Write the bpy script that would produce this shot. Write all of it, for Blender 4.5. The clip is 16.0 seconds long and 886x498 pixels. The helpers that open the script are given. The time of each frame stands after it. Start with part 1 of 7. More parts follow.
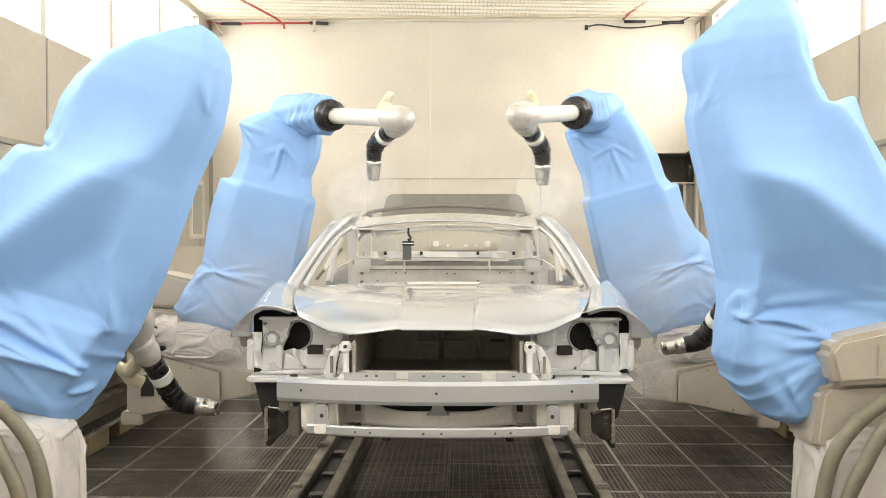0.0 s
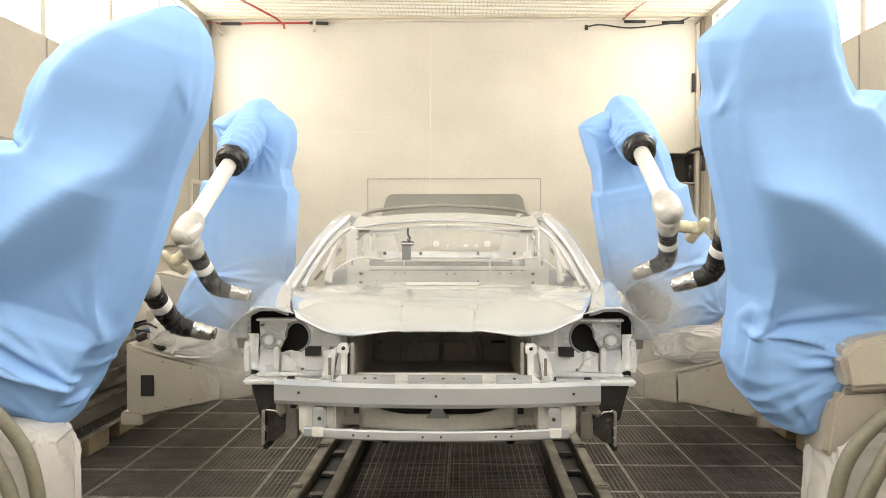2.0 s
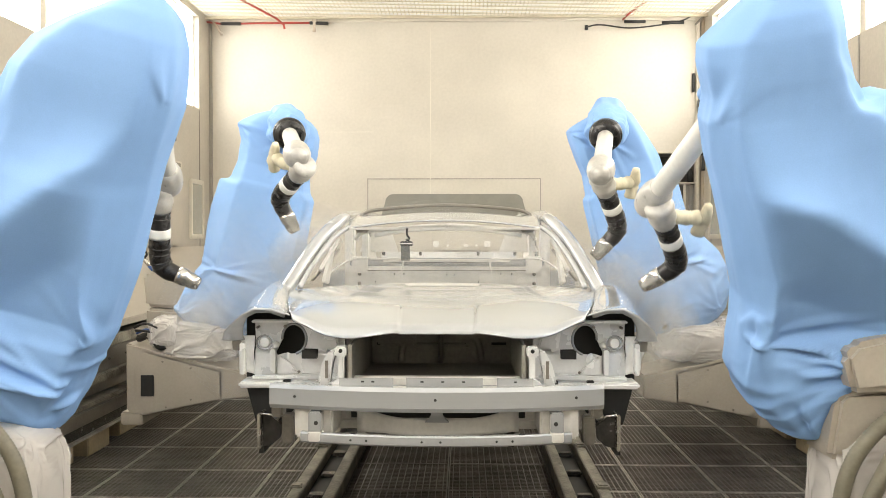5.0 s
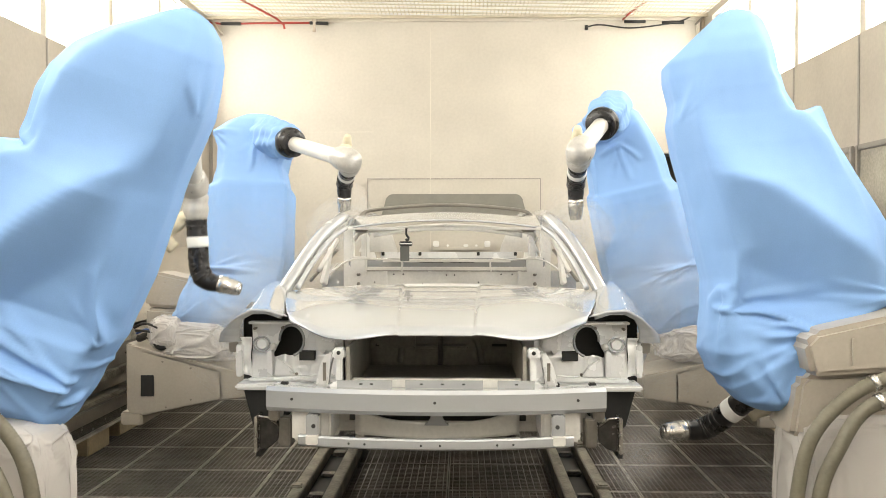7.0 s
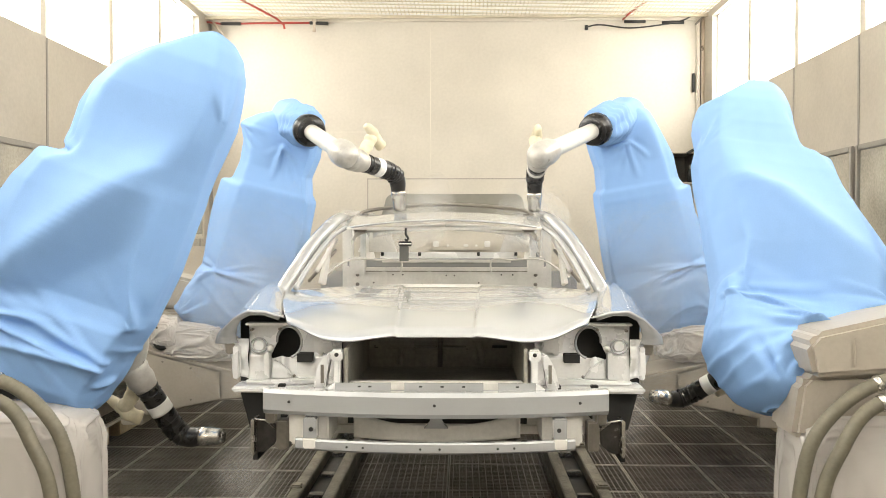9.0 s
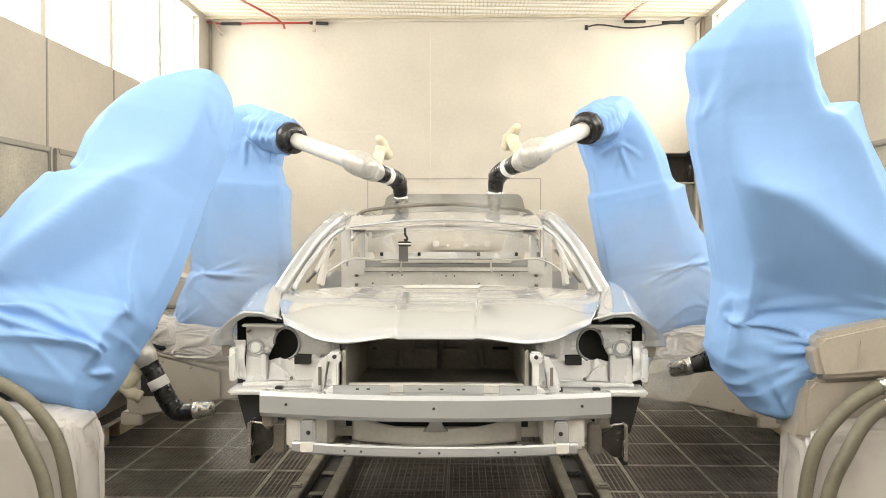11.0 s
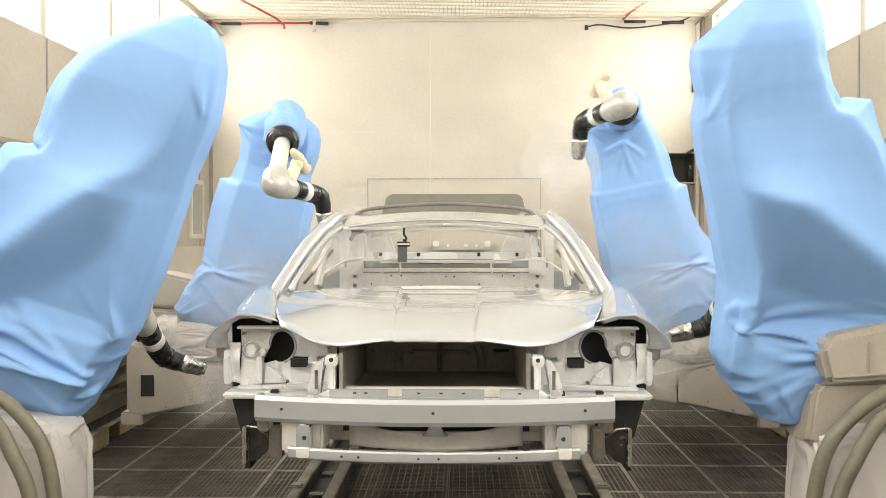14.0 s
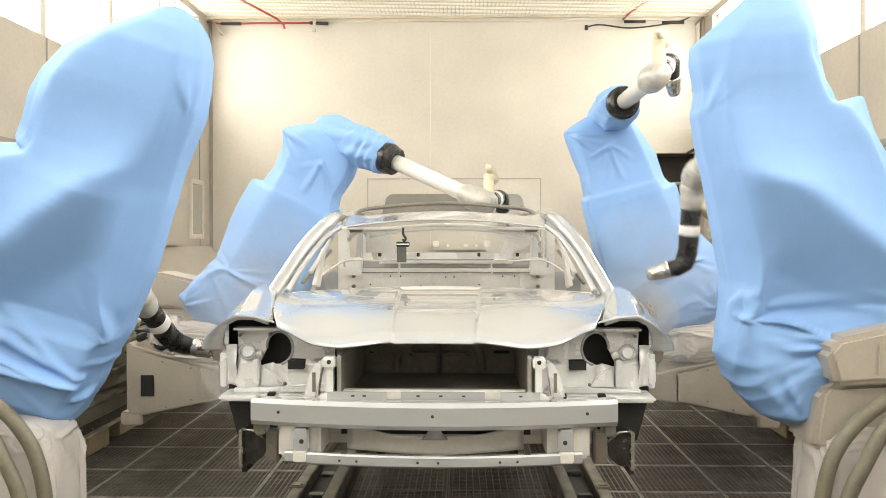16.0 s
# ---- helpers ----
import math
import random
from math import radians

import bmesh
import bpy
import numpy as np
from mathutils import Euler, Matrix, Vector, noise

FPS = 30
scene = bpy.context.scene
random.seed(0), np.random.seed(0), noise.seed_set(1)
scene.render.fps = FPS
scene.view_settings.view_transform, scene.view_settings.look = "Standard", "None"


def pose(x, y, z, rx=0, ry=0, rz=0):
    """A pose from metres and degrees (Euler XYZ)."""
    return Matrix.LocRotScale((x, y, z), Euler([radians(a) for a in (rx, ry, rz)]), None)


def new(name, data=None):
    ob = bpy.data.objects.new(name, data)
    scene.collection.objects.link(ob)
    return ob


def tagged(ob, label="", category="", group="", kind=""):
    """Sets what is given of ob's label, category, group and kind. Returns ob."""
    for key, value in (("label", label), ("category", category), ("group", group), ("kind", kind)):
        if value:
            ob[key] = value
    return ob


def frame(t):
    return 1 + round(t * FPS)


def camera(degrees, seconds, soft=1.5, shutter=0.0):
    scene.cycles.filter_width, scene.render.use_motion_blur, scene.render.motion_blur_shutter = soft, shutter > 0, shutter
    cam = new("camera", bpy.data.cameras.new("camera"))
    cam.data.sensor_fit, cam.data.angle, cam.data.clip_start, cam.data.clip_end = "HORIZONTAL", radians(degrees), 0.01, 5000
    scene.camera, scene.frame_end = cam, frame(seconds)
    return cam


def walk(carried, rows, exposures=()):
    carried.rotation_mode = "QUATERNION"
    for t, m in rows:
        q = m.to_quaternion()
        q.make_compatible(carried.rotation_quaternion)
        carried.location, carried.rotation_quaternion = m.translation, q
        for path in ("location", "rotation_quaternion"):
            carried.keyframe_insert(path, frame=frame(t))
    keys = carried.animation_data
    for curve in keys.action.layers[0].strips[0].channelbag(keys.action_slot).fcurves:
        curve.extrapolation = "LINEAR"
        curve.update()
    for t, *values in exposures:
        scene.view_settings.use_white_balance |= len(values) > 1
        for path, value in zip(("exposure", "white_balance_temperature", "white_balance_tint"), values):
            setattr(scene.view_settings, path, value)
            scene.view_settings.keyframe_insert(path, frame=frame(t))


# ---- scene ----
LENS = 54.0
EYE_Z = 1.55
cam = camera(LENS, 16.0, soft=0.65, shutter=0.5)
STAND = pose(0, 0, EYE_Z, 90 - 0.97, 0, 1.34)
walk(cam, [(0.0, STAND), (16.0, STAND)])

# ---- plan, metres ----
MID = -0.10                      # middle of the booth
WALL_L, WALL_R, BACK, FRONT = -3.04, 2.84, 10.4, -5.2
CEIL = 4.13
SILL = 2.99                      # lower edge of the light windows
CAR_X, CAR_Y, CAR_RUN = -0.105, 3.42, 0.429

# ---- light ----
world = bpy.data.worlds.new("booth_air")
scene.world = world
world.use_nodes = True
world.node_tree.nodes["Background"].inputs[0].default_value = (1.0, 0.97, 0.92, 1)
world.node_tree.nodes["Background"].inputs[1].default_value = 0.05
WINDOW_POWER = 9.2
CEILING_POWER = 0.62
scene.view_settings.exposure = 0.0


# ---- materials ----
def material(name, color, rough=0.5, metal=0.0, vary=0.08, scale=6.0, bump=0.0, bump_scale=40.0, fine=60.0, coat=0.0, random_vary=0.0):
    m = bpy.data.materials.new(name)
    m.use_nodes = True
    nt = m.node_tree
    b = nt.nodes["Principled BSDF"]
    b.inputs["Roughness"].default_value = rough
    b.inputs["Metallic"].default_value = metal
    b.inputs["Coat Weight"].default_value = coat
    tc = nt.nodes.new("ShaderNodeTexCoord")
    n1 = nt.nodes.new("ShaderNodeTexNoise")
    n1.inputs["Scale"].default_value = scale
    n1.inputs["Detail"].default_value = 5
    n2 = nt.nodes.new("ShaderNodeTexNoise")
    n2.inputs["Scale"].default_value = fine
    n2.inputs["Detail"].default_value = 3
    nt.links.new(tc.outputs["Object"], n1.inputs["Vector"])
    nt.links.new(tc.outputs["Object"], n2.inputs["Vector"])
    add = nt.nodes.new("ShaderNodeMath")
    add.operation = "ADD"
    nt.links.new(n1.outputs["Fac"], add.inputs[0])
    half = nt.nodes.new("ShaderNodeMath")
    half.operation = "MULTIPLY"
    half.inputs[1].default_value = 0.5
    nt.links.new(n2.outputs["Fac"], half.inputs[0])
    nt.links.new(half.outputs[0], add.inputs[1])
    ramp = nt.nodes.new("ShaderNodeValToRGB")
    lo = [max(0.0, c * (1 - vary * 2)) for c in color]
    hi = [min(1.0, c * (1 + vary)) for c in color]
    ramp.color_ramp.elements[0].position, ramp.color_ramp.elements[1].position = 0.45, 1.0
    ramp.color_ramp.elements[0].color = (*lo, 1)
    ramp.color_ramp.elements[1].color = (*hi, 1)
    nt.links.new(add.outputs[0], ramp.inputs[0])
    out = ramp.outputs[0]
    if random_vary:
        info = nt.nodes.new("ShaderNodeObjectInfo")
        hsv = nt.nodes.new("ShaderNodeHueSaturation")
        mr = nt.nodes.new("ShaderNodeMapRange")
        mr.inputs[3].default_value, mr.inputs[4].default_value = 1 - random_vary, 1 + random_vary
        nt.links.new(info.outputs["Random"], mr.inputs[0])
        nt.links.new(mr.outputs[0], hsv.inputs["Value"])
        nt.links.new(out, hsv.inputs["Color"])
        out = hsv.outputs[0]
    nt.links.new(out, b.inputs["Base Color"])
    rr = nt.nodes.new("ShaderNodeMapRange")
    rr.inputs[3].default_value, rr.inputs[4].default_value = max(0.02, rough - 0.08), min(1, rough + 0.08)
    nt.links.new(n1.outputs["Fac"], rr.inputs[0])
    nt.links.new(rr.outputs[0], b.inputs["Roughness"])
    if bump:
        n3 = nt.nodes.new("ShaderNodeTexNoise")
        n3.inputs["Scale"].default_value = bump_scale
        n3.inputs["Detail"].default_value = 4
        nt.links.new(tc.outputs["Object"], n3.inputs["Vector"])
        bp = nt.nodes.new("ShaderNodeBump")
        bp.inputs["Strength"].default_value = bump
        bp.inputs["Distance"].default_value = 0.01
        nt.links.new(n3.outputs["Fac"], bp.inputs["Height"])
        nt.links.new(bp.outputs[0], b.inputs["Normal"])
    return m


def glow(name, color, power):
    m = bpy.data.materials.new(name)
    m.use_nodes = True
    nt = m.node_tree
    b = nt.nodes["Principled BSDF"]
    b.inputs["Base Color"].default_value = (0.8, 0.8, 0.78, 1)
    b.inputs["Emission Color"].default_value = (*color, 1)
    b.inputs["Emission Strength"].default_value = power
    return m


def clear(name, color, alpha, rough=0.4, noise_scale=0.0):
    """Thin see-through sheet: part clear, part scattering."""
    m = bpy.data.materials.new(name)
    m.use_nodes = True
    nt = m.node_tree
    b = nt.nodes["Principled BSDF"]
    b.inputs["Base Color"].default_value = (*color, 1)
    b.inputs["Roughness"].default_value = rough
    b.inputs["Alpha"].default_value = alpha
    if noise_scale:
        tc = nt.nodes.new("ShaderNodeTexCoord")
        n = nt.nodes.new("ShaderNodeTexNoise")
        n.inputs["Scale"].default_value = noise_scale
        n.inputs["Detail"].default_value = 4
        nt.links.new(tc.outputs["Object"], n.inputs["Vector"])
        mr = nt.nodes.new("ShaderNodeMapRange")
        mr.inputs[1].default_value, mr.inputs[2].default_value = 0.3, 0.7
        mr.inputs[3].default_value, mr.inputs[4].default_value = 0.0, alpha * 2
        nt.links.new(n.outputs["Fac"], mr.inputs[0])
        nt.links.new(mr.outputs[0], b.inputs["Alpha"])
    return m


def mist_material(alpha):
    """Fine droplets: mostly clear, the rest scatters forward and back."""
    m = bpy.data.materials.new("paint_mist")
    m.use_nodes = True
    nt = m.node_tree
    nt.nodes.remove(nt.nodes["Principled BSDF"])
    out = nt.nodes["Material Output"]
    tc = nt.nodes.new("ShaderNodeTexCoord")
    n = nt.nodes.new("ShaderNodeTexNoise")
    n.inputs["Scale"].default_value = 2.2
    n.inputs["Detail"].default_value = 5
    nt.links.new(tc.outputs["Object"], n.inputs["Vector"])
    mr = nt.nodes.new("ShaderNodeMapRange")
    mr.inputs[1].default_value, mr.inputs[2].default_value = 0.3, 0.7
    mr.inputs[3].default_value, mr.inputs[4].default_value = 0.0, alpha * 2
    nt.links.new(n.outputs["Fac"], mr.inputs[0])
    dif, tra, clr = nt.nodes.new("ShaderNodeBsdfDiffuse"), nt.nodes.new("ShaderNodeBsdfTranslucent"), nt.nodes.new("ShaderNodeBsdfTransparent")
    dif.inputs[0].default_value = tra.inputs[0].default_value = (0.97, 0.965, 0.95, 1)
    mix, mix2 = nt.nodes.new("ShaderNodeMixShader"), nt.nodes.new("ShaderNodeMixShader")
    nt.links.new(dif.outputs[0], mix.inputs[1])
    nt.links.new(tra.outputs[0], mix.inputs[2])
    nt.links.new(mr.outputs[0], mix2.inputs[0])
    nt.links.new(clr.outputs[0], mix2.inputs[1])
    nt.links.new(mix.outputs[0], mix2.inputs[2])
    nt.links.new(mix2.outputs[0], out.inputs["Surface"])
    return m


M_WALL = material("wall_enamel", (0.57, 0.53, 0.46), 0.38, 0.0, 0.06, 1.3, 0.06, 9, 30)
M_WALL_SIDE = material("side_wall_steel", (0.50, 0.46, 0.40), 0.40, 0.25, 0.08, 1.8, 0.05, 12, 40)
M_TRIM = material("grey_trim", (0.32, 0.30, 0.27), 0.45, 0.3, 0.08)
M_FRAME = material("window_frame_paint", (0.62, 0.58, 0.50), 0.4, 0.1, 0.05)
M_LIGHT = glow("lit_window", (1.0, 0.955, 0.87), WINDOW_POWER)
M_CEIL = glow("ceiling_filter", (1.0, 0.95, 0.84), CEILING_POWER)
M_CEILBAR = material("ceiling_mesh_wire", (0.55, 0.50, 0.38), 0.5, 0.3, 0.1)
M_CLOTH = material("blue_stretch_cloth", (0.232, 0.41, 0.735), 0.72, 0.0, 0.05, 2.5, 0.10, 18, 220)
M_BODY = material("primed_silver_metal", (0.465, 0.472, 0.478), 0.24, 0.28, 0.015, 3, 0.0, 30, 90, coat=1.0)
M_BODY_IN = material("primer_inside", (0.74, 0.72, 0.68), 0.40, 0.15, 0.08, 5)
# body primer lightened so overshadowed pressings such as the lamp panels look lit
M_PRESS = material("primed_pressing_lit", (0.83, 0.83, 0.825), 0.27, 0.14, 0.05, 5, 0.0, 30, 90)
# real black parts; also set as the shade in holes and gaps
M_DARK = material("black_parts_and_shade", (0.018, 0.018, 0.017), 0.55, 0.0, 0.2)
# body primer darkened: the bay's shade is put into the colour
M_BAY = material("engine_bay_primer_shaded", (0.36, 0.345, 0.30), 0.6, 0.1, 0.2, 4)
M_BEIGE = material("beige_machine_paint", (0.42, 0.38, 0.32), 0.42, 0.1, 0.06, 3, 0.03, 30)
M_STEEL = material("rail_steel", (0.26, 0.24, 0.21), 0.38, 0.6, 0.15, 5, 0.08, 25)
M_WOOD = material("pale_block_wood", (0.50, 0.41, 0.27), 0.7, 0.0, 0.15, 7, 0.1, 30)
M_GRATE = material("grating_steel", (0.27, 0.25, 0.22), 0.34, 0.55, 0.2, 5, 0.0, 30, 80, random_vary=0.25)
M_EDGE = material("grating_edge_steel", (0.60, 0.58, 0.52), 0.36, 0.7, 0.3, 8)
# near-black base puts the pit's shade into the colour
M_PIT = material("pit_shade", (0.02, 0.018, 0.015), 0.8, 0, 0.2)
M_TRACK = material("conveyor_steel", (0.30, 0.28, 0.23), 0.45, 0.35, 0.40, 6, 0.25, 30)
M_HOSE = material("olive_grey_hose", (0.175, 0.160, 0.115), 0.5, 0.0, 0.15, 8)
M_WHITE = material("white_tube_plastic", (0.72, 0.70, 0.65), 0.35, 0.0, 0.05)
M_JOINT = material("pale_joint_film", (0.50, 0.48, 0.44), 0.3, 0.15, 0.1, 20, 0.2, 25)
M_BLACK = material("black_rubber_sleeve", (0.022, 0.020, 0.019), 0.28, 0.0, 0.2, 14, 0.25, 22)
M_TAPE = material("white_tape", (0.8, 0.79, 0.75), 0.5, 0, 0.03)
M_BELL = material("brushed_bell_metal", (0.62, 0.60, 0.56), 0.25, 0.9, 0.06, 20)
M_WRAP = material("cream_cloth_wrap", (0.66, 0.60, 0.44), 0.8, 0, 0.1, 12, 0.3, 30)
M_RED = material("red_pipe", (0.38, 0.05, 0.035), 0.4, 0, 0.1)
M_BRASS = material("pipe_fitting", (0.5, 0.44, 0.36), 0.3, 0.7, 0.1)
M_BAG = clear("wrapping_film", (0.88, 0.84, 0.80), 0.55, 0.14)


def crease_bump(m, scale, strength):
    """Sharp random creases over a sheet."""
    nt = m.node_tree
    tc = nt.nodes.new("ShaderNodeTexCoord")
    n = nt.nodes.new("ShaderNodeTexNoise")
    n.noise_type = "RIDGED_MULTIFRACTAL"
    n.inputs["Scale"].default_value = scale
    n.inputs["Detail"].default_value = 3
    bp = nt.nodes.new("ShaderNodeBump")
    bp.inputs["Strength"].default_value = strength
    bp.inputs["Distance"].default_value = 0.02
    nt.links.new(tc.outputs["Object"], n.inputs["Vector"])
    nt.links.new(n.outputs["Fac"], bp.inputs["Height"])
    nt.links.new(bp.outputs[0], nt.nodes["Principled BSDF"].inputs["Normal"])


crease_bump(M_BAG, 3.5, 1.0)
crease_bump(M_CLOTH, 1.5, 0.30)
M_PANE = clear("small_pane", (0.75, 0.74, 0.66), 0.5, 0.1)
M_GLASS = material("dark_view_glass", (0.40, 0.37, 0.31), 0.08, 0.0, 0.2, 2.0)
M_ARM = material("dark_arm_steel", (0.09, 0.085, 0.08), 0.25, 0.6, 0.3, 20)
M_CARD = material("tag_card_grey", (0.10, 0.10, 0.09), 0.5, 0, 0.1)
M_WIRE = material("blue_wire", (0.05, 0.12, 0.35), 0.4, 0, 0.1)
M_NICHE = material("niche_grey_steel", (0.16, 0.15, 0.125), 0.5, 0.2, 0.25, 3)
M_PLATE = material("grey_plate", (0.24, 0.23, 0.20), 0.4, 0.2, 0.05)
M_MIST = mist_material(0.022)
M_HAZE = mist_material(0.011)


# ---- mesh helpers ----
def mesh_ob(name, verts, faces, mat, parent=None, label="", smooth=False):
    me = bpy.data.meshes.new(name)
    me.from_pydata([tuple(v) for v in verts], [], faces)
    me.materials.append(mat)
    if smooth:
        for p in me.polygons:
            p.use_smooth = True
    me.update()
    ob = new(name, me)
    if parent is not None:
        ob.parent = parent
    if label:
        tagged(ob, label)
    return ob


def part(name, bm, mat, parent=None, label="", smooth=False):
    me = bpy.data.meshes.new(name)
    bmesh.ops.recalc_face_normals(bm, faces=bm.faces)
    bm.to_mesh(me)
    bm.free()
    me.materials.append(mat)
    if smooth:
        for p in me.polygons:
            p.use_smooth = True
    ob = new(name, me)
    if parent is not None:
        ob.parent = parent
    if label:
        tagged(ob, label)
    return ob


def add_box(bm, lo, hi, bevel=0.0):
    r = bmesh.ops.create_cube(bm, size=1.0)
    vs = r["verts"]
    for v in vs:
        v.co = Vector([lo[i] + (v.co[i] + 0.5) * (hi[i] - lo[i]) for i in range(3)])
    if bevel:
        es = list({e for v in vs for e in v.link_edges})
        bmesh.ops.bevel(bm, geom=es, offset=bevel, segments=2, affect="EDGES")
    return vs


def box(name, lo, hi, mat, parent=None, label="", bevel=0.004):
    bm = bmesh.new()
    add_box(bm, lo, hi, bevel)
    return part(name, bm, mat, parent, label)


def add_prism(bm, pts, axis, a, b, bevel=0.0):
    """Outline in the two axes other than `axis`, drawn out from a to b."""
    def put(p, s):
        c = [0, 0, 0]
        k = [i for i in range(3) if i != axis]
        c[axis], c[k[0]], c[k[1]] = s, p[0], p[1]
        return c
    va = [bm.verts.new(put(p, a)) for p in pts]
    vb = [bm.verts.new(put(p, b)) for p in pts]
    n = len(pts)
    fs = [bm.faces.new(va), bm.faces.new(vb[::-1])]
    for i in range(n):
        fs.append(bm.faces.new((va[i], vb[i], vb[(i + 1) % n], va[(i + 1) % n])))
    if bevel:
        bmesh.ops.bevel(bm, geom=list({e for f in fs for e in f.edges}), offset=bevel, segments=2, affect="EDGES")


def prism(name, pts, axis, a, b, mat, parent=None, label="", bevel=0.004):
    bm = bmesh.new()
    add_prism(bm, pts, axis, a, b, bevel)
    return part(name, bm, mat, parent, label)


def add_tube(bm, path, radii, seg=16, caps=True):
    """Round tube along a path of points; radii: one number or one a point."""
    path = [Vector(p) for p in path]
    if not isinstance(radii, (list, tuple)):
        radii = [radii] * len(path)
    rings, side = [], None
    for i, p in enumerate(path):
        d = (path[min(i + 1, len(path) - 1)] - path[max(i - 1, 0)]).normalized()
        if side is None:
            side = d.orthogonal().normalized()
        side = (side - d * side.dot(d)).normalized()
        up = d.cross(side)
        rings.append([bm.verts.new(p + (side * math.cos(a) + up * math.sin(a)) * radii[i]) for a in [2 * math.pi * k / seg for k in range(seg)]])
    for r0, r1 in zip(rings, rings[1:]):
        for k in range(seg):
            bm.faces.new((r0[k], r0[(k + 1) % seg], r1[(k + 1) % seg], r1[k]))
    if caps:
        bm.faces.new(rings[0][::-1])
        bm.faces.new(rings[-1])


def tube(name, path, radii, mat, parent=None, label="", seg=16):
    bm = bmesh.new()
    add_tube(bm, path, radii, seg)
    return part(name, bm, mat, parent, label, True)


def curve_path(pts, n=8):
    """Catmull-Rom through the points."""
    pts = [Vector(p) for p in pts]
    out = []
    for i in range(len(pts) - 1):
        p0, p1, p2, p3 = pts[max(i - 1, 0)], pts[i], pts[i + 1], pts[min(i + 2, len(pts) - 1)]
        for k in range(n):
            t = k / n
            out.append(0.5 * (2 * p1 + (p2 - p0) * t + (2 * p0 - 5 * p1 + 4 * p2 - p3) * t * t + (3 * p1 - p0 - 3 * p2 + p3) * t ** 3))
    out.append(pts[-1])
    return out


def sheet(name, fn, nu, nv, mat, parent=None, label="", thick=0.004, skip=None, smooth=True):
    """Bent sheet of metal: fn(u, v) for u, v in 0..1; skip(u, v) leaves holes."""
    verts = [fn(i / nu, j / nv) for j in range(nv + 1) for i in range(nu + 1)]
    faces = []
    for j in range(nv):
        for i in range(nu):
            if skip and skip((i + 0.5) / nu, (j + 0.5) / nv):
                continue
            a = j * (nu + 1) + i
            faces.append((a, a + 1, a + nu + 2, a + nu + 1))
    ob = mesh_ob(name, verts, faces, mat, parent, label, smooth)
    s = ob.modifiers.new("thickness", "SOLIDIFY")
    s.thickness, s.offset = thick, 0.0
    return ob


def smooth01(a, b, x):
    t = min(1.0, max(0.0, (x - a) / (b - a)))
    return t * t * (3 - 2 * t)


def lerp_rows(rows, z):
    if z <= rows[0][0]:
        return rows[0][1:]
    for r0, r1 in zip(rows, rows[1:]):
        if z <= r1[0]:
            t = (z - r0[0]) / (r1[0] - r0[0])
            return [a + (b - a) * t for a, b in zip(r0[1:], r1[1:])]
    return rows[-1][1:]


def thing(name, label, category, group="", at=(0, 0, 0)):
    ob = new(name)
    ob.empty_display_size = 0.1
    ob.location = at
    return tagged(ob, label, category, group)


def structure(ob, label="", category="structure"):
    return tagged(ob, label, category, kind="structure")


# ---- booth shell ----
def wall_side(name, x, out):
    """Side wall with the row of lit windows let into its upper part; out: -1 left, 1 right."""
    a, b = sorted((x, x + out * 0.12))
    ob = box(name, (a, FRONT, -0.4), (b, BACK + 0.12, SILL), M_WALL_SIDE, None, "", 0.0)
    structure(ob, "dull beige steel side wall of the spray booth", "wall")
    box("wall_head", (a, FRONT, CEIL - 0.08), (b, BACK + 0.12, CEIL + 0.1), M_WALL_SIDE, ob, "", 0.0)
    # upright seams between steel panels
    first, pitch = (9.965, 1.223) if out < 0 else (10.035, 1.235)
    for k in range(12):
        y = first - pitch * k
        s0, s1 = sorted((x, x - out * 0.006))
        box("seam_strip", (s0, y - 0.012, 0.7), (s1, y + 0.012, SILL - 0.01), M_TRIM, ob, "", 0.0)
    for k in range(13):
        y1 = first - pitch * k
        y0 = y1 - pitch
        if y0 < FRONT:
            break
        win = structure(box("window_%s_%d" % ("left" if out < 0 else "right", k + 1), (min(x + out * 0.055, x + out * 0.065), y0 + 0.045, SILL + 0.03),
                                (max(x + out * 0.055, x + out * 0.065), y1 - 0.045, CEIL - 0.1), M_LIGHT, None, "", 0.0), "bright lit window strip with frosted pane", "window")
        box("mullion", (a + 0.02, y0 - 0.045, SILL), (b - 0.02, y0 + 0.045, CEIL - 0.08), M_FRAME, win, "", 0.005)
    box("window_sill", (a, first, SILL), (b, BACK + 0.12, CEIL - 0.08), M_WALL_SIDE, ob, "", 0.0)
    return ob


wall_left = wall_side("wall_left", WALL_L, -1)
wall_right = wall_side("wall_right", WALL_R, 1)
NICHE_L, NICHE_R, NICHE_LOW, NICHE_TOP = 2.30, 2.765, 0.85, 2.515


def end_wall():
    """End wall with the open niche in its corner."""
    bm = bmesh.new()
    for x0, x1, z0, z1 in ((WALL_L, NICHE_L, -0.4, CEIL + 0.1), (NICHE_L, WALL_R, NICHE_TOP, CEIL + 0.1), (NICHE_R, WALL_R, -0.4, NICHE_TOP), (NICHE_L, NICHE_R, -0.4, NICHE_LOW)):
        add_box(bm, (x0, BACK, z0), (x1, BACK + 0.12, z1))
    return structure(part("wall_back", bm, M_WALL), "pale cream steel end wall with panel joints and an open niche", "wall")


wall_back = end_wall()
wall_front = structure(box("wall_front", (WALL_L, FRONT - 0.12, -0.4), (WALL_R, FRONT, CEIL + 0.1), M_WALL, None, "", 0.0), "plain cream steel wall closing the booth", "wall")


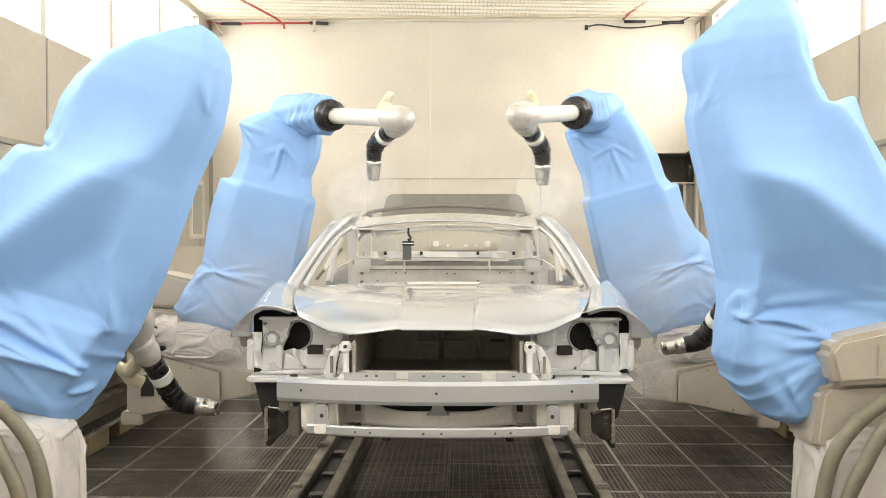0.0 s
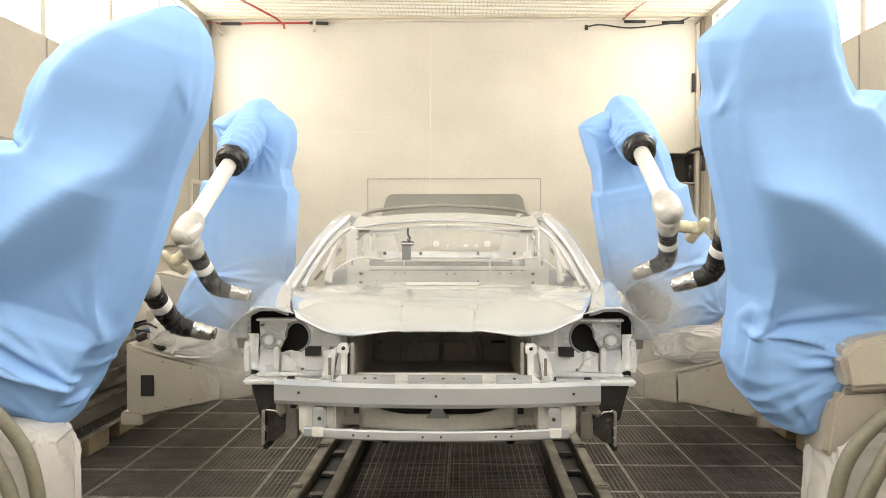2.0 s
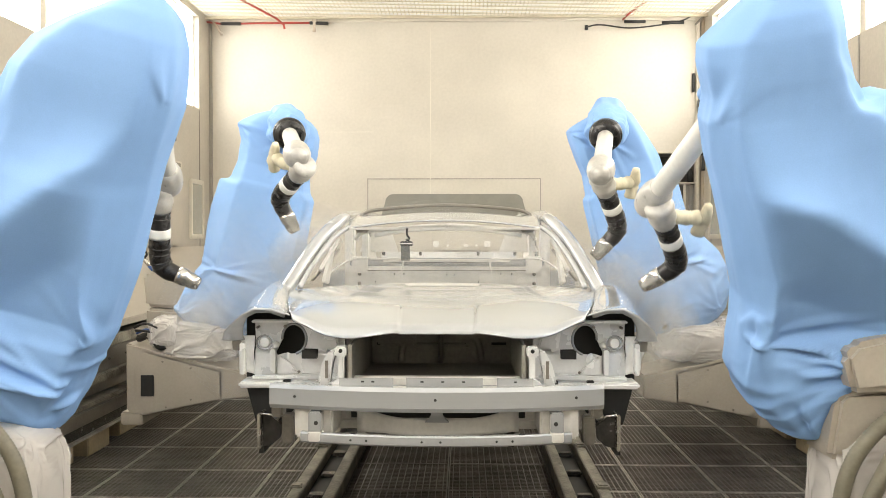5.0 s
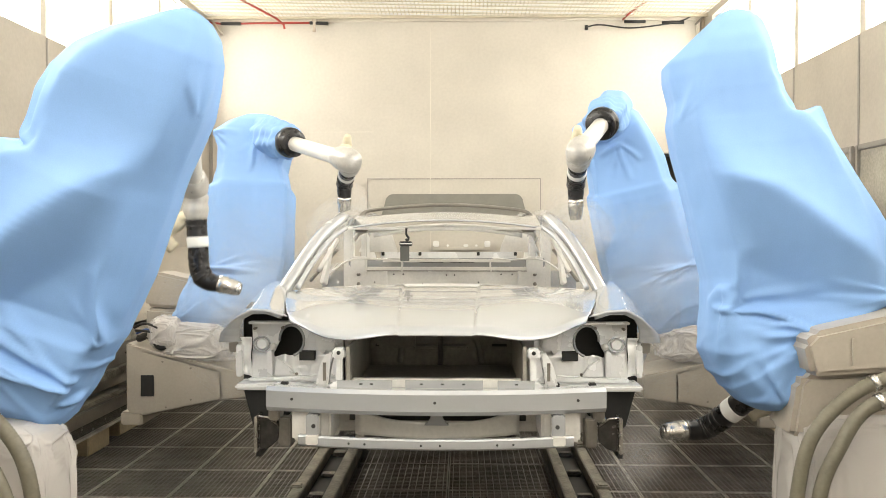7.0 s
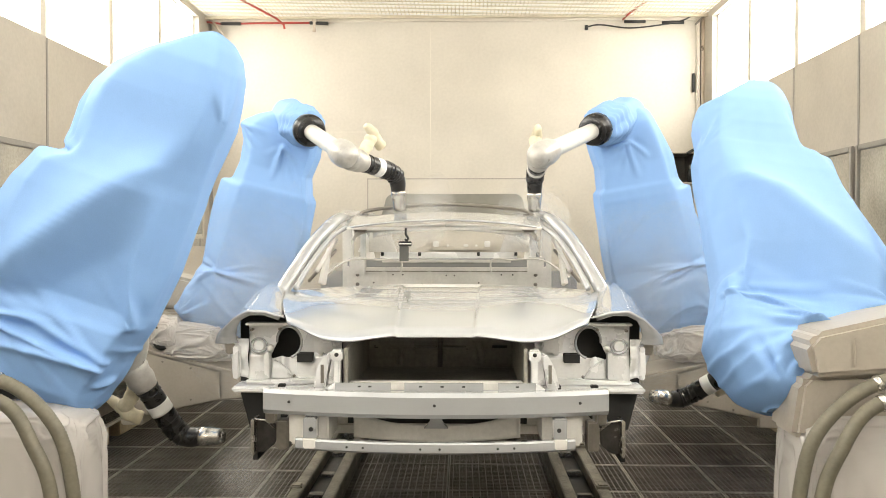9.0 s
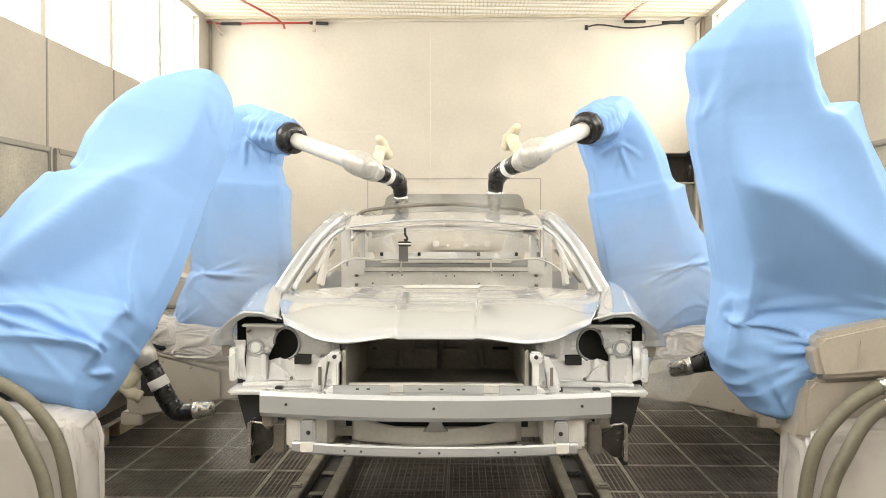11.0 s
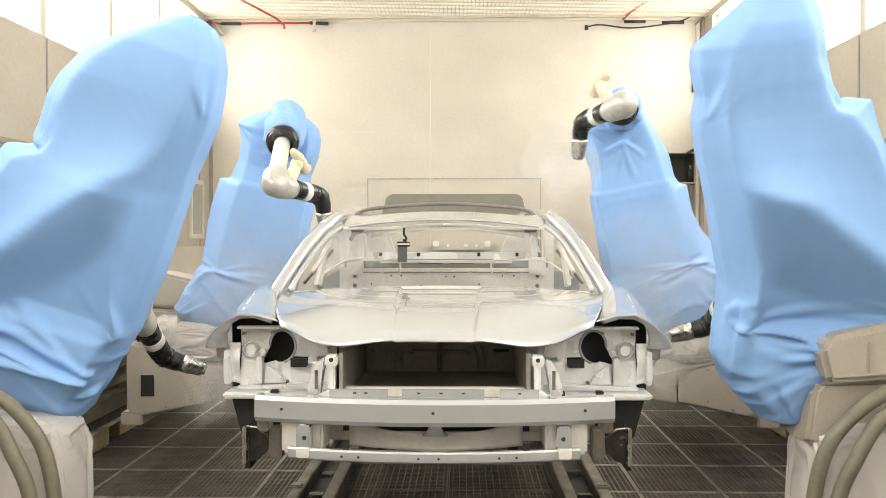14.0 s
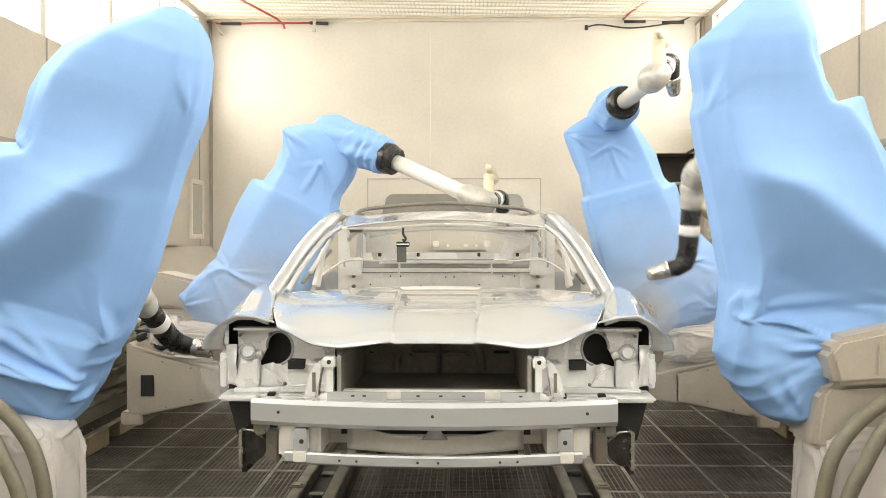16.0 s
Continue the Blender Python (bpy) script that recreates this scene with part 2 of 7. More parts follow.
def back_wall_details():
    w = wall_back
    s = BACK - 0.004
    for x, z0, z1 in ((-0.392, 0.2, CEIL - 0.12),):
        box("panel_joint", (x - 0.006, s - 0.003, z0), (x + 0.006, BACK - 0.001, z1), M_FRAME, w, "", 0.0)
    # outline of the gate leaf
    x0, x1, z1 = -1.15, 0.926, 2.206
    for lo, hi in (((x0, s, 0.1), (x0 + 0.012, BACK - 0.001, z1)), ((x1 - 0.012, s, 0.1), (x1, BACK - 0.001, z1)), ((x0, s, z1), (x1, BACK - 0.001, z1 + 0.012))):
        box("gate_outline", lo, hi, M_TRIM, w, "", 0.0)
    box("panel_joint", (-1.85, s, 2.77), (-1.08, BACK - 0.001, 2.778), M_FRAME, w, "", 0.0)
    box("corner_post", (WALL_L, BACK - 0.05, 0), (WALL_L + 0.03, BACK - 0.001, CEIL - 0.02), M_TRIM, w, "", 0.003)
    box("corner_post", (WALL_R - 0.09, BACK - 0.05, 0), (WALL_R - 0.05, BACK - 0.001, CEIL - 0.02), M_FRAME, w, "", 0.003)
    box("corner_post", (WALL_R - 0.04, BACK - 0.06, 0), (WALL_R, BACK - 0.001, CEIL - 0.02), M_BRASS, w, "", 0.003)
    box("top_channel", (WALL_L + 0.03, BACK - 0.03, CEIL - 0.05), (WALL_R - 0.1, BACK - 0.001, CEIL - 0.02), M_FRAME, w, "", 0.003)


back_wall_details()


def ceiling():
    ob = structure(box("ceiling", (WALL_L, FRONT, CEIL), (WALL_R, BACK, CEIL + 0.1), M_CEIL, None, "", 0.0), "bright translucent filter ceiling under wire mesh", "ceiling")
    verts, faces = [], []

    def bar(lo, hi):
        n = len(verts)
        for x in (lo[0], hi[0]):
            for y in (lo[1], hi[1]):
                for z in (lo[2], hi[2]):
                    verts.append((x, y, z))
        for f in ((0, 1, 3, 2), (4, 6, 7, 5), (0, 4, 5, 1), (2, 3, 7, 6), (0, 2, 6, 4), (1, 5, 7, 3)):
            faces.append(tuple(n + i for i in f))
    n = int((WALL_R - WALL_L) / 0.045)
    for i in range(n):
        x = WALL_L + 0.02 + i * 0.045
        bar((x, 4.0, CEIL - 0.02), (x + 0.006, BACK - 0.02, CEIL - 0.014))
    for j in range(int((BACK - 4.0) / 0.06)):
        y = 4.0 + j * 0.06
        bar((WALL_L + 0.01, y, CEIL - 0.026), (WALL_R - 0.01, y + 0.008, CEIL - 0.02))
    for j in range(6):
        y = BACK - 0.2 - j * 1.12
        bar((WALL_L, y, CEIL - 0.05), (WALL_R, y + 0.03, CEIL - 0.026))
    mesh = mesh_ob("ceiling_mesh", verts, faces, M_CEILBAR)
    tagged(mesh, "fine wire mesh under the filter ceiling", "ceiling mesh", kind="structure")


ceiling()

# ---- robots ----
# height; x of the inner edge, front ridge, outer ridge and outer edge; depth at the inner edge, front, outer edge and back
COVER_NEAR_LEFT = [
    (-0.135, -0.01, 0.0, 0.05, 0.08, 0.02, 0.05, 0.02, 0.04), (-0.11, -0.03, 0.0, 0.20, 0.32, 0.06, 0.13, 0.05, 0.12), (-0.05, -0.05, 0.0, 0.34, 0.46, 0.08, 0.19, 0.08, 0.17),
    (0.08, -0.075, -0.02, 0.42, 0.58, 0.10, 0.225, 0.10, 0.20), (0.20, -0.11, -0.06, 0.45, 0.62, 0.08, 0.20, 0.10, 0.20), (0.27, -0.128, -0.10, 0.46, 0.64, 0.06, 0.19, 0.10, 0.20),
    (0.36, -0.135, -0.08, 0.47, 0.64, 0.05, 0.20, 0.10, 0.20), (0.52, -0.153, -0.042, 0.47, 0.63, 0.03, 0.205, 0.10, 0.20), (0.70, -0.153, -0.045, 0.46, 0.575, 0.02, 0.20, 0.09, 0.20),
    (0.80, -0.158, -0.05, 0.43, 0.525, 0.02, 0.195, 0.08, 0.19), (0.825, -0.158, -0.05, 0.40, 0.512, 0.02, 0.19, 0.07, 0.19), (0.85, -0.158, -0.052, 0.34, 0.425, 0.02, 0.185, 0.06, 0.18),
    (0.93, -0.163, -0.07, 0.33, 0.42, 0.03, 0.175, 0.06, 0.17), (1.05, -0.178, -0.10, 0.32, 0.42, 0.05, 0.17, 0.06, 0.17), (1.15, -0.188, -0.11, 0.30, 0.395, 0.06, 0.17, 0.06, 0.17),
    (1.26, -0.18, -0.11, 0.24, 0.33, 0.06, 0.165, 0.06, 0.16), (1.35, -0.165, -0.10, 0.16, 0.225, 0.06, 0.155, 0.06, 0.15), (1.43, -0.13, -0.07, 0.06, 0.115, 0.05, 0.12, 0.05, 0.12),
    (1.48, -0.08, -0.04, 0.02, 0.05, 0.03, 0.07, 0.03, 0.07), (1.50, -0.02, -0.01, 0.0, 0.01, 0.01, 0.02, 0.01, 0.02)]
COVER_NEAR_RIGHT = [
    (-0.105, 0.0, 0.03, 0.12, 0.16, 0.02, 0.05, 0.02, 0.04), (-0.09, -0.06, 0.0, 0.20, 0.30, 0.05, 0.13, 0.05, 0.12), (-0.05, -0.118, -0.05, 0.26, 0.40, 0.08, 0.19, 0.08, 0.17),
    (0.07, -0.20, -0.12, 0.30, 0.48, 0.10, 0.205, 0.08, 0.20), (0.16, -0.228, -0.15, 0.32, 0.52, 0.10, 0.205, 0.08, 0.20), (0.25, -0.222, -0.15, 0.34, 0.54, 0.08, 0.195, 0.10, 0.20),
    (0.33, -0.20, -0.15, 0.36, 0.55, 0.06, 0.19, 0.10, 0.20), (0.44, -0.185, -0.12, 0.38, 0.55, 0.04, 0.20, 0.10, 0.20), (0.55, -0.20, -0.11, 0.38, 0.52, 0.03, 0.205, 0.10, 0.20),
    (0.72, -0.222, -0.15, 0.36, 0.45, 0.02, 0.20, 0.09, 0.20), (0.86, -0.248, -0.19, 0.31, 0.395, 0.02, 0.195, 0.08, 0.19), (0.95, -0.268, -0.20, 0.28, 0.355, 0.03, 0.19, 0.07, 0.18),
    (1.058, -0.28, -0.21, 0.20, 0.312, 0.045, 0.176, 0.06, 0.17), (1.066, -0.282, -0.21, 0.165, 0.210, 0.05, 0.174, 0.06, 0.17), (1.15, -0.265, -0.20, 0.12, 0.175, 0.06, 0.165, 0.06, 0.16),
    (1.25, -0.28, -0.19, 0.09, 0.15, 0.06, 0.16, 0.06, 0.16), (1.315, -0.275, -0.17, 0.085, 0.15, 0.06, 0.155, 0.06, 0.15), (1.38, -0.19, -0.12, 0.07, 0.145, 0.05, 0.14, 0.05, 0.14),
    (1.46, -0.09, -0.05, 0.06, 0.125, 0.04, 0.10, 0.04, 0.10), (1.50, -0.04, -0.02, 0.04, 0.08, 0.03, 0.06, 0.03, 0.06), (1.515, 0.0, 0.01, 0.03, 0.04, 0.01, 0.02, 0.01, 0.02)]
COVER_FAR_RIGHT = [
    (-0.06, 0.05, 0.07, 0.15, 0.20, 0.02, 0.06, 0.02, 0.04), (-0.045, -0.08, -0.02, 0.24, 0.33, 0.05, 0.15, 0.06, 0.12), (0.03, -0.20, -0.14, 0.32, 0.42, 0.08, 0.20, 0.10, 0.18),
    (0.15, -0.27, -0.22, 0.36, 0.475, 0.12, 0.22, 0.11, 0.20), (0.30, -0.29, -0.26, 0.33, 0.485, 0.17, 0.22, 0.10, 0.20), (0.40, -0.295, -0.275, 0.23, 0.46, 0.19, 0.21, 0.07, 0.20),
    (0.47, -0.295, -0.285, 0.205, 0.42, 0.20, 0.22, 0.04, 0.20), (0.57, -0.295, -0.285, 0.20, 0.365, 0.20, 0.22, 0.03, 0.20), (0.70, -0.292, -0.282, 0.195, 0.33, 0.20, 0.22, 0.02, 0.20),
    (0.865, -0.29, -0.28, 0.185, 0.325, 0.20, 0.22, 0.02, 0.20), (0.885, -0.288, -0.277, 0.18, 0.28, 0.195, 0.217, 0.04, 0.20), (0.925, -0.285, -0.275, 0.17, 0.255, 0.19, 0.212, 0.06, 0.19),
    (0.945, -0.262, -0.245, 0.16, 0.245, 0.17, 0.202, 0.07, 0.18), (1.08, -0.25, -0.22, 0.15, 0.235, 0.14, 0.18, 0.08, 0.17), (1.20, -0.27, -0.22, 0.13, 0.20, 0.13, 0.175, 0.08, 0.17),
    (1.33, -0.285, -0.23, 0.10, 0.16, 0.12, 0.17, 0.07, 0.16), (1.385, -0.285, -0.22, 0.08, 0.14, 0.10, 0.15, 0.06, 0.14), (1.41, -0.23, -0.16, 0.06, 0.12, 0.08, 0.13, 0.05, 0.11),
    (1.44, -0.12, -0.08, 0.03, 0.06, 0.04, 0.07, 0.03, 0.06), (1.45, -0.04, -0.02, 0.0, 0.02, 0.01, 0.02, 0.01, 0.02)]
COVER_FAR_LEFT = [
    (-0.075, 0.05, 0.07, 0.15, 0.20, 0.02, 0.06, 0.02, 0.04), (-0.06, -0.08, -0.02, 0.24, 0.34, 0.05, 0.15, 0.06, 0.12), (0.02, -0.20, -0.14, 0.32, 0.415, 0.08, 0.20, 0.10, 0.18),
    (0.15, -0.28, -0.22, 0.30, 0.37, 0.12, 0.22, 0.11, 0.20), (0.28, -0.31, -0.27, 0.24, 0.335, 0.17, 0.22, 0.10, 0.20), (0.36, -0.315, -0.285, 0.185, 0.315, 0.19, 0.21, 0.06, 0.20),
    (0.46, -0.318, -0.30, 0.175, 0.33, 0.20, 0.22, 0.03, 0.20), (0.60, -0.31, -0.295, 0.165, 0.343, 0.20, 0.22, 0.02, 0.20), (0.75, -0.30, -0.285, 0.158, 0.345, 0.20, 0.22, 0.02, 0.20),
    (0.905, -0.29, -0.28, 0.148, 0.33, 0.20, 0.22, 0.02, 0.20), (0.93, -0.275, -0.265, 0.14, 0.265, 0.195, 0.217, 0.05, 0.20), (0.95, -0.255, -0.24, 0.14, 0.25, 0.17, 0.205, 0.06, 0.18),
    (1.06, -0.225, -0.20, 0.14, 0.225, 0.14, 0.18, 0.08, 0.17), (1.20, -0.25, -0.21, 0.15, 0.24, 0.13, 0.175, 0.08, 0.17), (1.28, -0.245, -0.20, 0.17, 0.285, 0.12, 0.17, 0.07, 0.16),
    (1.32, -0.24, -0.19, 0.16, 0.27, 0.12, 0.165, 0.06, 0.15), (1.38, -0.21, -0.16, 0.10, 0.19, 0.10, 0.15, 0.06, 0.14), (1.415, -0.16, -0.11, 0.06, 0.12, 0.07, 0.11, 0.05, 0.10),
    (1.44, -0.10, -0.06, 0.03, 0.06, 0.04, 0.07, 0.03, 0.06), (1.45, -0.04, -0.02, 0.0, 0.02, 0.01, 0.02, 0.01, 0.02)]
# long bulging crease across the front of the near covers: x and height along it
CREASE_NEAR_LEFT = ((-0.055, 0.93), (0.06, 0.855), (0.22, 0.665), (0.34, 0.49), (0.50, 0.30))
CREASE_NEAR_RIGHT = ((-0.20, 0.845), (-0.10, 0.83), (0.04, 0.767), (0.20, 0.626), (0.30, 0.533), (0.46, 0.40))
# fans of pulled folds: x, height, first and last direction in degrees, count, length, height of the fold
FOLDS_NEAR_LEFT = ((-0.06, 0.10, -12, 28, 6, 0.52, 0.016), (-0.11, 0.27, 20, 75, 4, 0.30, 0.010), (-0.03, 0.0, 95, 150, 3, 0.20, 0.012), (0.48, 0.16, 165, 190, 4, 0.40, 0.012), (0.38, 0.85, 40, 110, 4, 0.28, 0.010), (-0.17, 1.15, 60, 95, 3, 0.22, 0.008))
FOLDS_NEAR_RIGHT = ((0.18, 0.20, 150, 238, 9, 0.40, 0.017), (-0.15, 0.42, 240, 272, 4, 0.34, 0.012), (-0.18, 0.33, -14, 8, 4, 0.46, 0.013), (0.48, 0.32, 165, 200, 5, 0.36, 0.012), (-0.27, 1.06, 35, 75, 3, 0.30, 0.005), (0.21, 1.07, 85, 130, 3, 0.30, 0.010), (0.0, -0.06, 60, 130, 5, 0.22, 0.009))
FOLDS_FAR_RIGHT = ((0.20, 0.385, 172, 205, 4, 0.36, 0.014), (0.22, 0.38, -45, 20, 4, 0.24, 0.010), (-0.05, 1.22, 200, 330, 6, 0.22, 0.010), (-0.27, 1.36, -60, 0, 4, 0.24, 0.010), (0.35, 0.05, 90, 170, 4, 0.25, 0.010))
FOLDS_FAR_LEFT = ((0.17, 0.345, 150, 200, 4, 0.34, 0.013), (0.18, 0.34, -60, 10, 4, 0.24, 0.012), (-0.05, 1.22, 200, 330, 6, 0.22, 0.010), (0.27, 1.30, 180, 250, 4, 0.24, 0.010), (0.35, 0.0, 90, 170, 4, 0.25, 0.010))


def cloth_cover(seed, rows, crease, fans, facing, corner):
    """Loose stretch cover of the upper arm, from the shoulder (0) to the elbow (1.35): taut panels between ridges, pulled folds, gathers.
    facing: the side (+1 or -1 in y) on which the ridges lie; corner: x, rise and height of the pulled-up outer corner."""
    rnd = random.Random(seed)
    per, nz = 28, 250
    low, top = rows[0][0], rows[-1][0]
    na = per * 8
    zs = [low + (top - low) * j / nz for j in range(nz + 1)]
    X, V = np.zeros((nz + 1, na)), np.zeros((nz + 1, na))
    for j, z in enumerate(zs):
        xi, xa, xb, xo, yi, yf, yo, yb = lerp_rows(rows, z)
        ring = [(xi, yi), (xa, yf), (xb, yf * 0.97), (xo, yo), (xo - 0.02, -yb * 0.7), (xi * 0.3 + xo * 0.7, -yb), (xi * 0.75 + xo * 0.25, -yb), (xi, -yb * 0.6)]
        for k, (p, q) in enumerate(zip(ring, ring[1:] + ring[:1])):
            f = np.arange(per) / per
            X[j, k * per:(k + 1) * per] = p[0] + (q[0] - p[0]) * f
            V[j, k * per:(k + 1) * per] = p[1] + (q[1] - p[1]) * f
    # round the corners: a little all along, much at the head and at the bag
    Z = np.repeat(np.array(zs)[:, None], na, 1)
    for step in range(40):
        soft = np.clip(np.where(Z > 1.15, (Z - 1.15) / 0.4, np.where(Z < 0.40, (0.40 - Z) / 0.2, 0.0)), 0, 1)
        if step < 5:
            soft = np.ones_like(soft)
        for A in (X, V):
            A += soft * 0.5 * ((np.roll(A, 1, 1) + np.roll(A, -1, 1)) / 2 - A)
    for step in range(2):
        for A in (X, V):
            A[1:-1] = A[1:-1] * 0.5 + (A[:-2] + A[2:]) * 0.25
    front = np.clip(V / 0.10, 0, 1)
    if crease:
        s = Z - np.interp(X, [p[0] for p in crease], [p[1] for p in crease])
        ridge = np.interp(Z, [q[0] for q in rows], [q[2] for q in rows])
        upper = np.clip((1.18 - Z) / 0.38, 0, 1) * np.clip((Z - 0.24) / 0.08, 0, 1)
        span = np.clip((X - ridge) / 0.045, 0, 1) * np.clip((crease[-1][0] - X) / 0.12, 0, 1) * upper
        V += front * span * (0.128 * np.where(s > 0, np.exp(-s / 0.20), np.clip(1 + s / 0.34, 0, 1)) - 0.050)
        for step in range(5):
            V[:, 1:-1] += 0.5 * ((V[:, :-2] + V[:, 2:]) / 2 - V[:, 1:-1])
    D = np.zeros_like(X)
    for x0, z0, lo, hi, count, length, high in fans:
        for k in range(count):
            q = radians(lo + (hi - lo) * (k + rnd.uniform(0.15, 0.85)) / count)
            px, pz = X - x0 - rnd.uniform(-0.015, 0.015), Z - z0 - rnd.uniform(-0.015, 0.015)
            long = length * rnd.uniform(0.6, 1.1)
            along = px * math.cos(q) + pz * math.sin(q)
            off = px * math.sin(q) - pz * math.cos(q) + rnd.uniform(-0.10, 0.10) * along * along / long
            t = np.clip(along / long, 0, 1)
            wide = rnd.uniform(0.008, 0.015) * (0.5 + 1.1 * t)
            wide = np.where(off > 0, wide, wide * 2.0)
            D += front * 1.7 * high * rnd.uniform(0.4, 1.2) * (np.exp(-(off / wide) ** 2) - 0.4 * np.exp(-((off + 0.03) / 0.02) ** 2)) * np.sin(math.pi * t ** 0.6)
    verts, faces = [], []
    for j in range(nz + 1):
        z = zs[j]
        cx = (X[j].min() + X[j].max()) / 2
        fade = smooth01(low, low + 0.13, z) * (1 - smooth01(top - 0.2, top, z))
        tight = 1 - smooth01(0.14, 0.36, z)
        for i in range(na):
            x, v = X[j, i], V[j, i]
            r = math.hypot(x - cx, v) + 1e-6
            ca, sa = (x - cx) / r, v / r
            d = D[j, i] + 0.012 * noise.noise(Vector((x * 2.4, v * 2.4, z * 1.8 + seed * 7))) + 0.0014 * noise.noise(Vector((x * 22, v * 22, z * 9)))
            if tight > 0:
                q = noise.noise(Vector((x * 2.6 + z * 2.2 + seed, v * 2.6, z * 8.5 - x * 5.5)))
                d += 0.009 * tight * max(0.0, 1 - 3.2 * abs(q))
            d *= 0.2 + 0.8 * fade
            peak = corner[1] * smooth01(corner[0] - 0.10, corner[0], x) * math.exp(-((z - corner[2]) / 0.05) ** 2)
            verts.append((x + ca * d, facing * (v + sa * d), z + peak))
    for j in range(nz):
        for i in range(na):
            k = (i + 1) % na
            f = (j * na + i, j * na + k, (j + 1) * na + k, (j + 1) * na + i)
            faces.append(f if facing < 0 else f[::-1])
    faces.append(tuple(range(na)))
    faces.append(tuple(nz * na + i for i in range(na)))
    return verts, faces


def sleeve_mesh(seed, slim, back):
    """Elbow bag and gathered sleeve, from the elbow (0) to the black collar (0.47)."""
    rows = [(-0.17, 0.03), (-0.14, 0.09), (-0.08, 0.14), (0.0, 0.165), (0.12, 0.155), (0.25, 0.13), (0.38, 0.115), (0.46, 0.11), (0.475, 0.085)]
    na, nz = 64, 60
    verts, faces = [], []
    for j in range(nz + 1):
        z = -back + (0.475 + back) * j / nz
        r = lerp_rows(rows, z if z > 0 else z * 0.17 / back)[0] * (1 - slim * (1 - smooth01(0.1, 0.3, z)))
        for i in range(na):
            a = 2 * math.pi * i / na
            q = r * (1 + 0.07 * noise.noise(Vector((math.cos(a) * 1.5, math.sin(a) * 1.5, z * 5 + seed * 5))))
            q += 0.007 * smooth01(0.1, 0.3, z) * math.sin(z * 95 + 2.2 * math.sin(a * 2 + seed) + 3 * noise.noise(Vector((math.cos(a) * 2, math.sin(a) * 2, z * 8 + seed))))
            q += 0.006 * math.sin(a * 7 + z * 12 + seed) * smooth01(-0.1, 0.1, z)
            verts.append((q * math.cos(a), q * math.sin(a), z))
    for j in range(nz):
        for i in range(na):
            k = (i + 1) % na
            faces.append((j * na + i, j * na + k, (j + 1) * na + k, (j + 1) * na + i))
    faces.append(tuple(range(na))[::-1])
    faces.append(tuple(nz * na + i for i in range(na)))
    return verts, faces


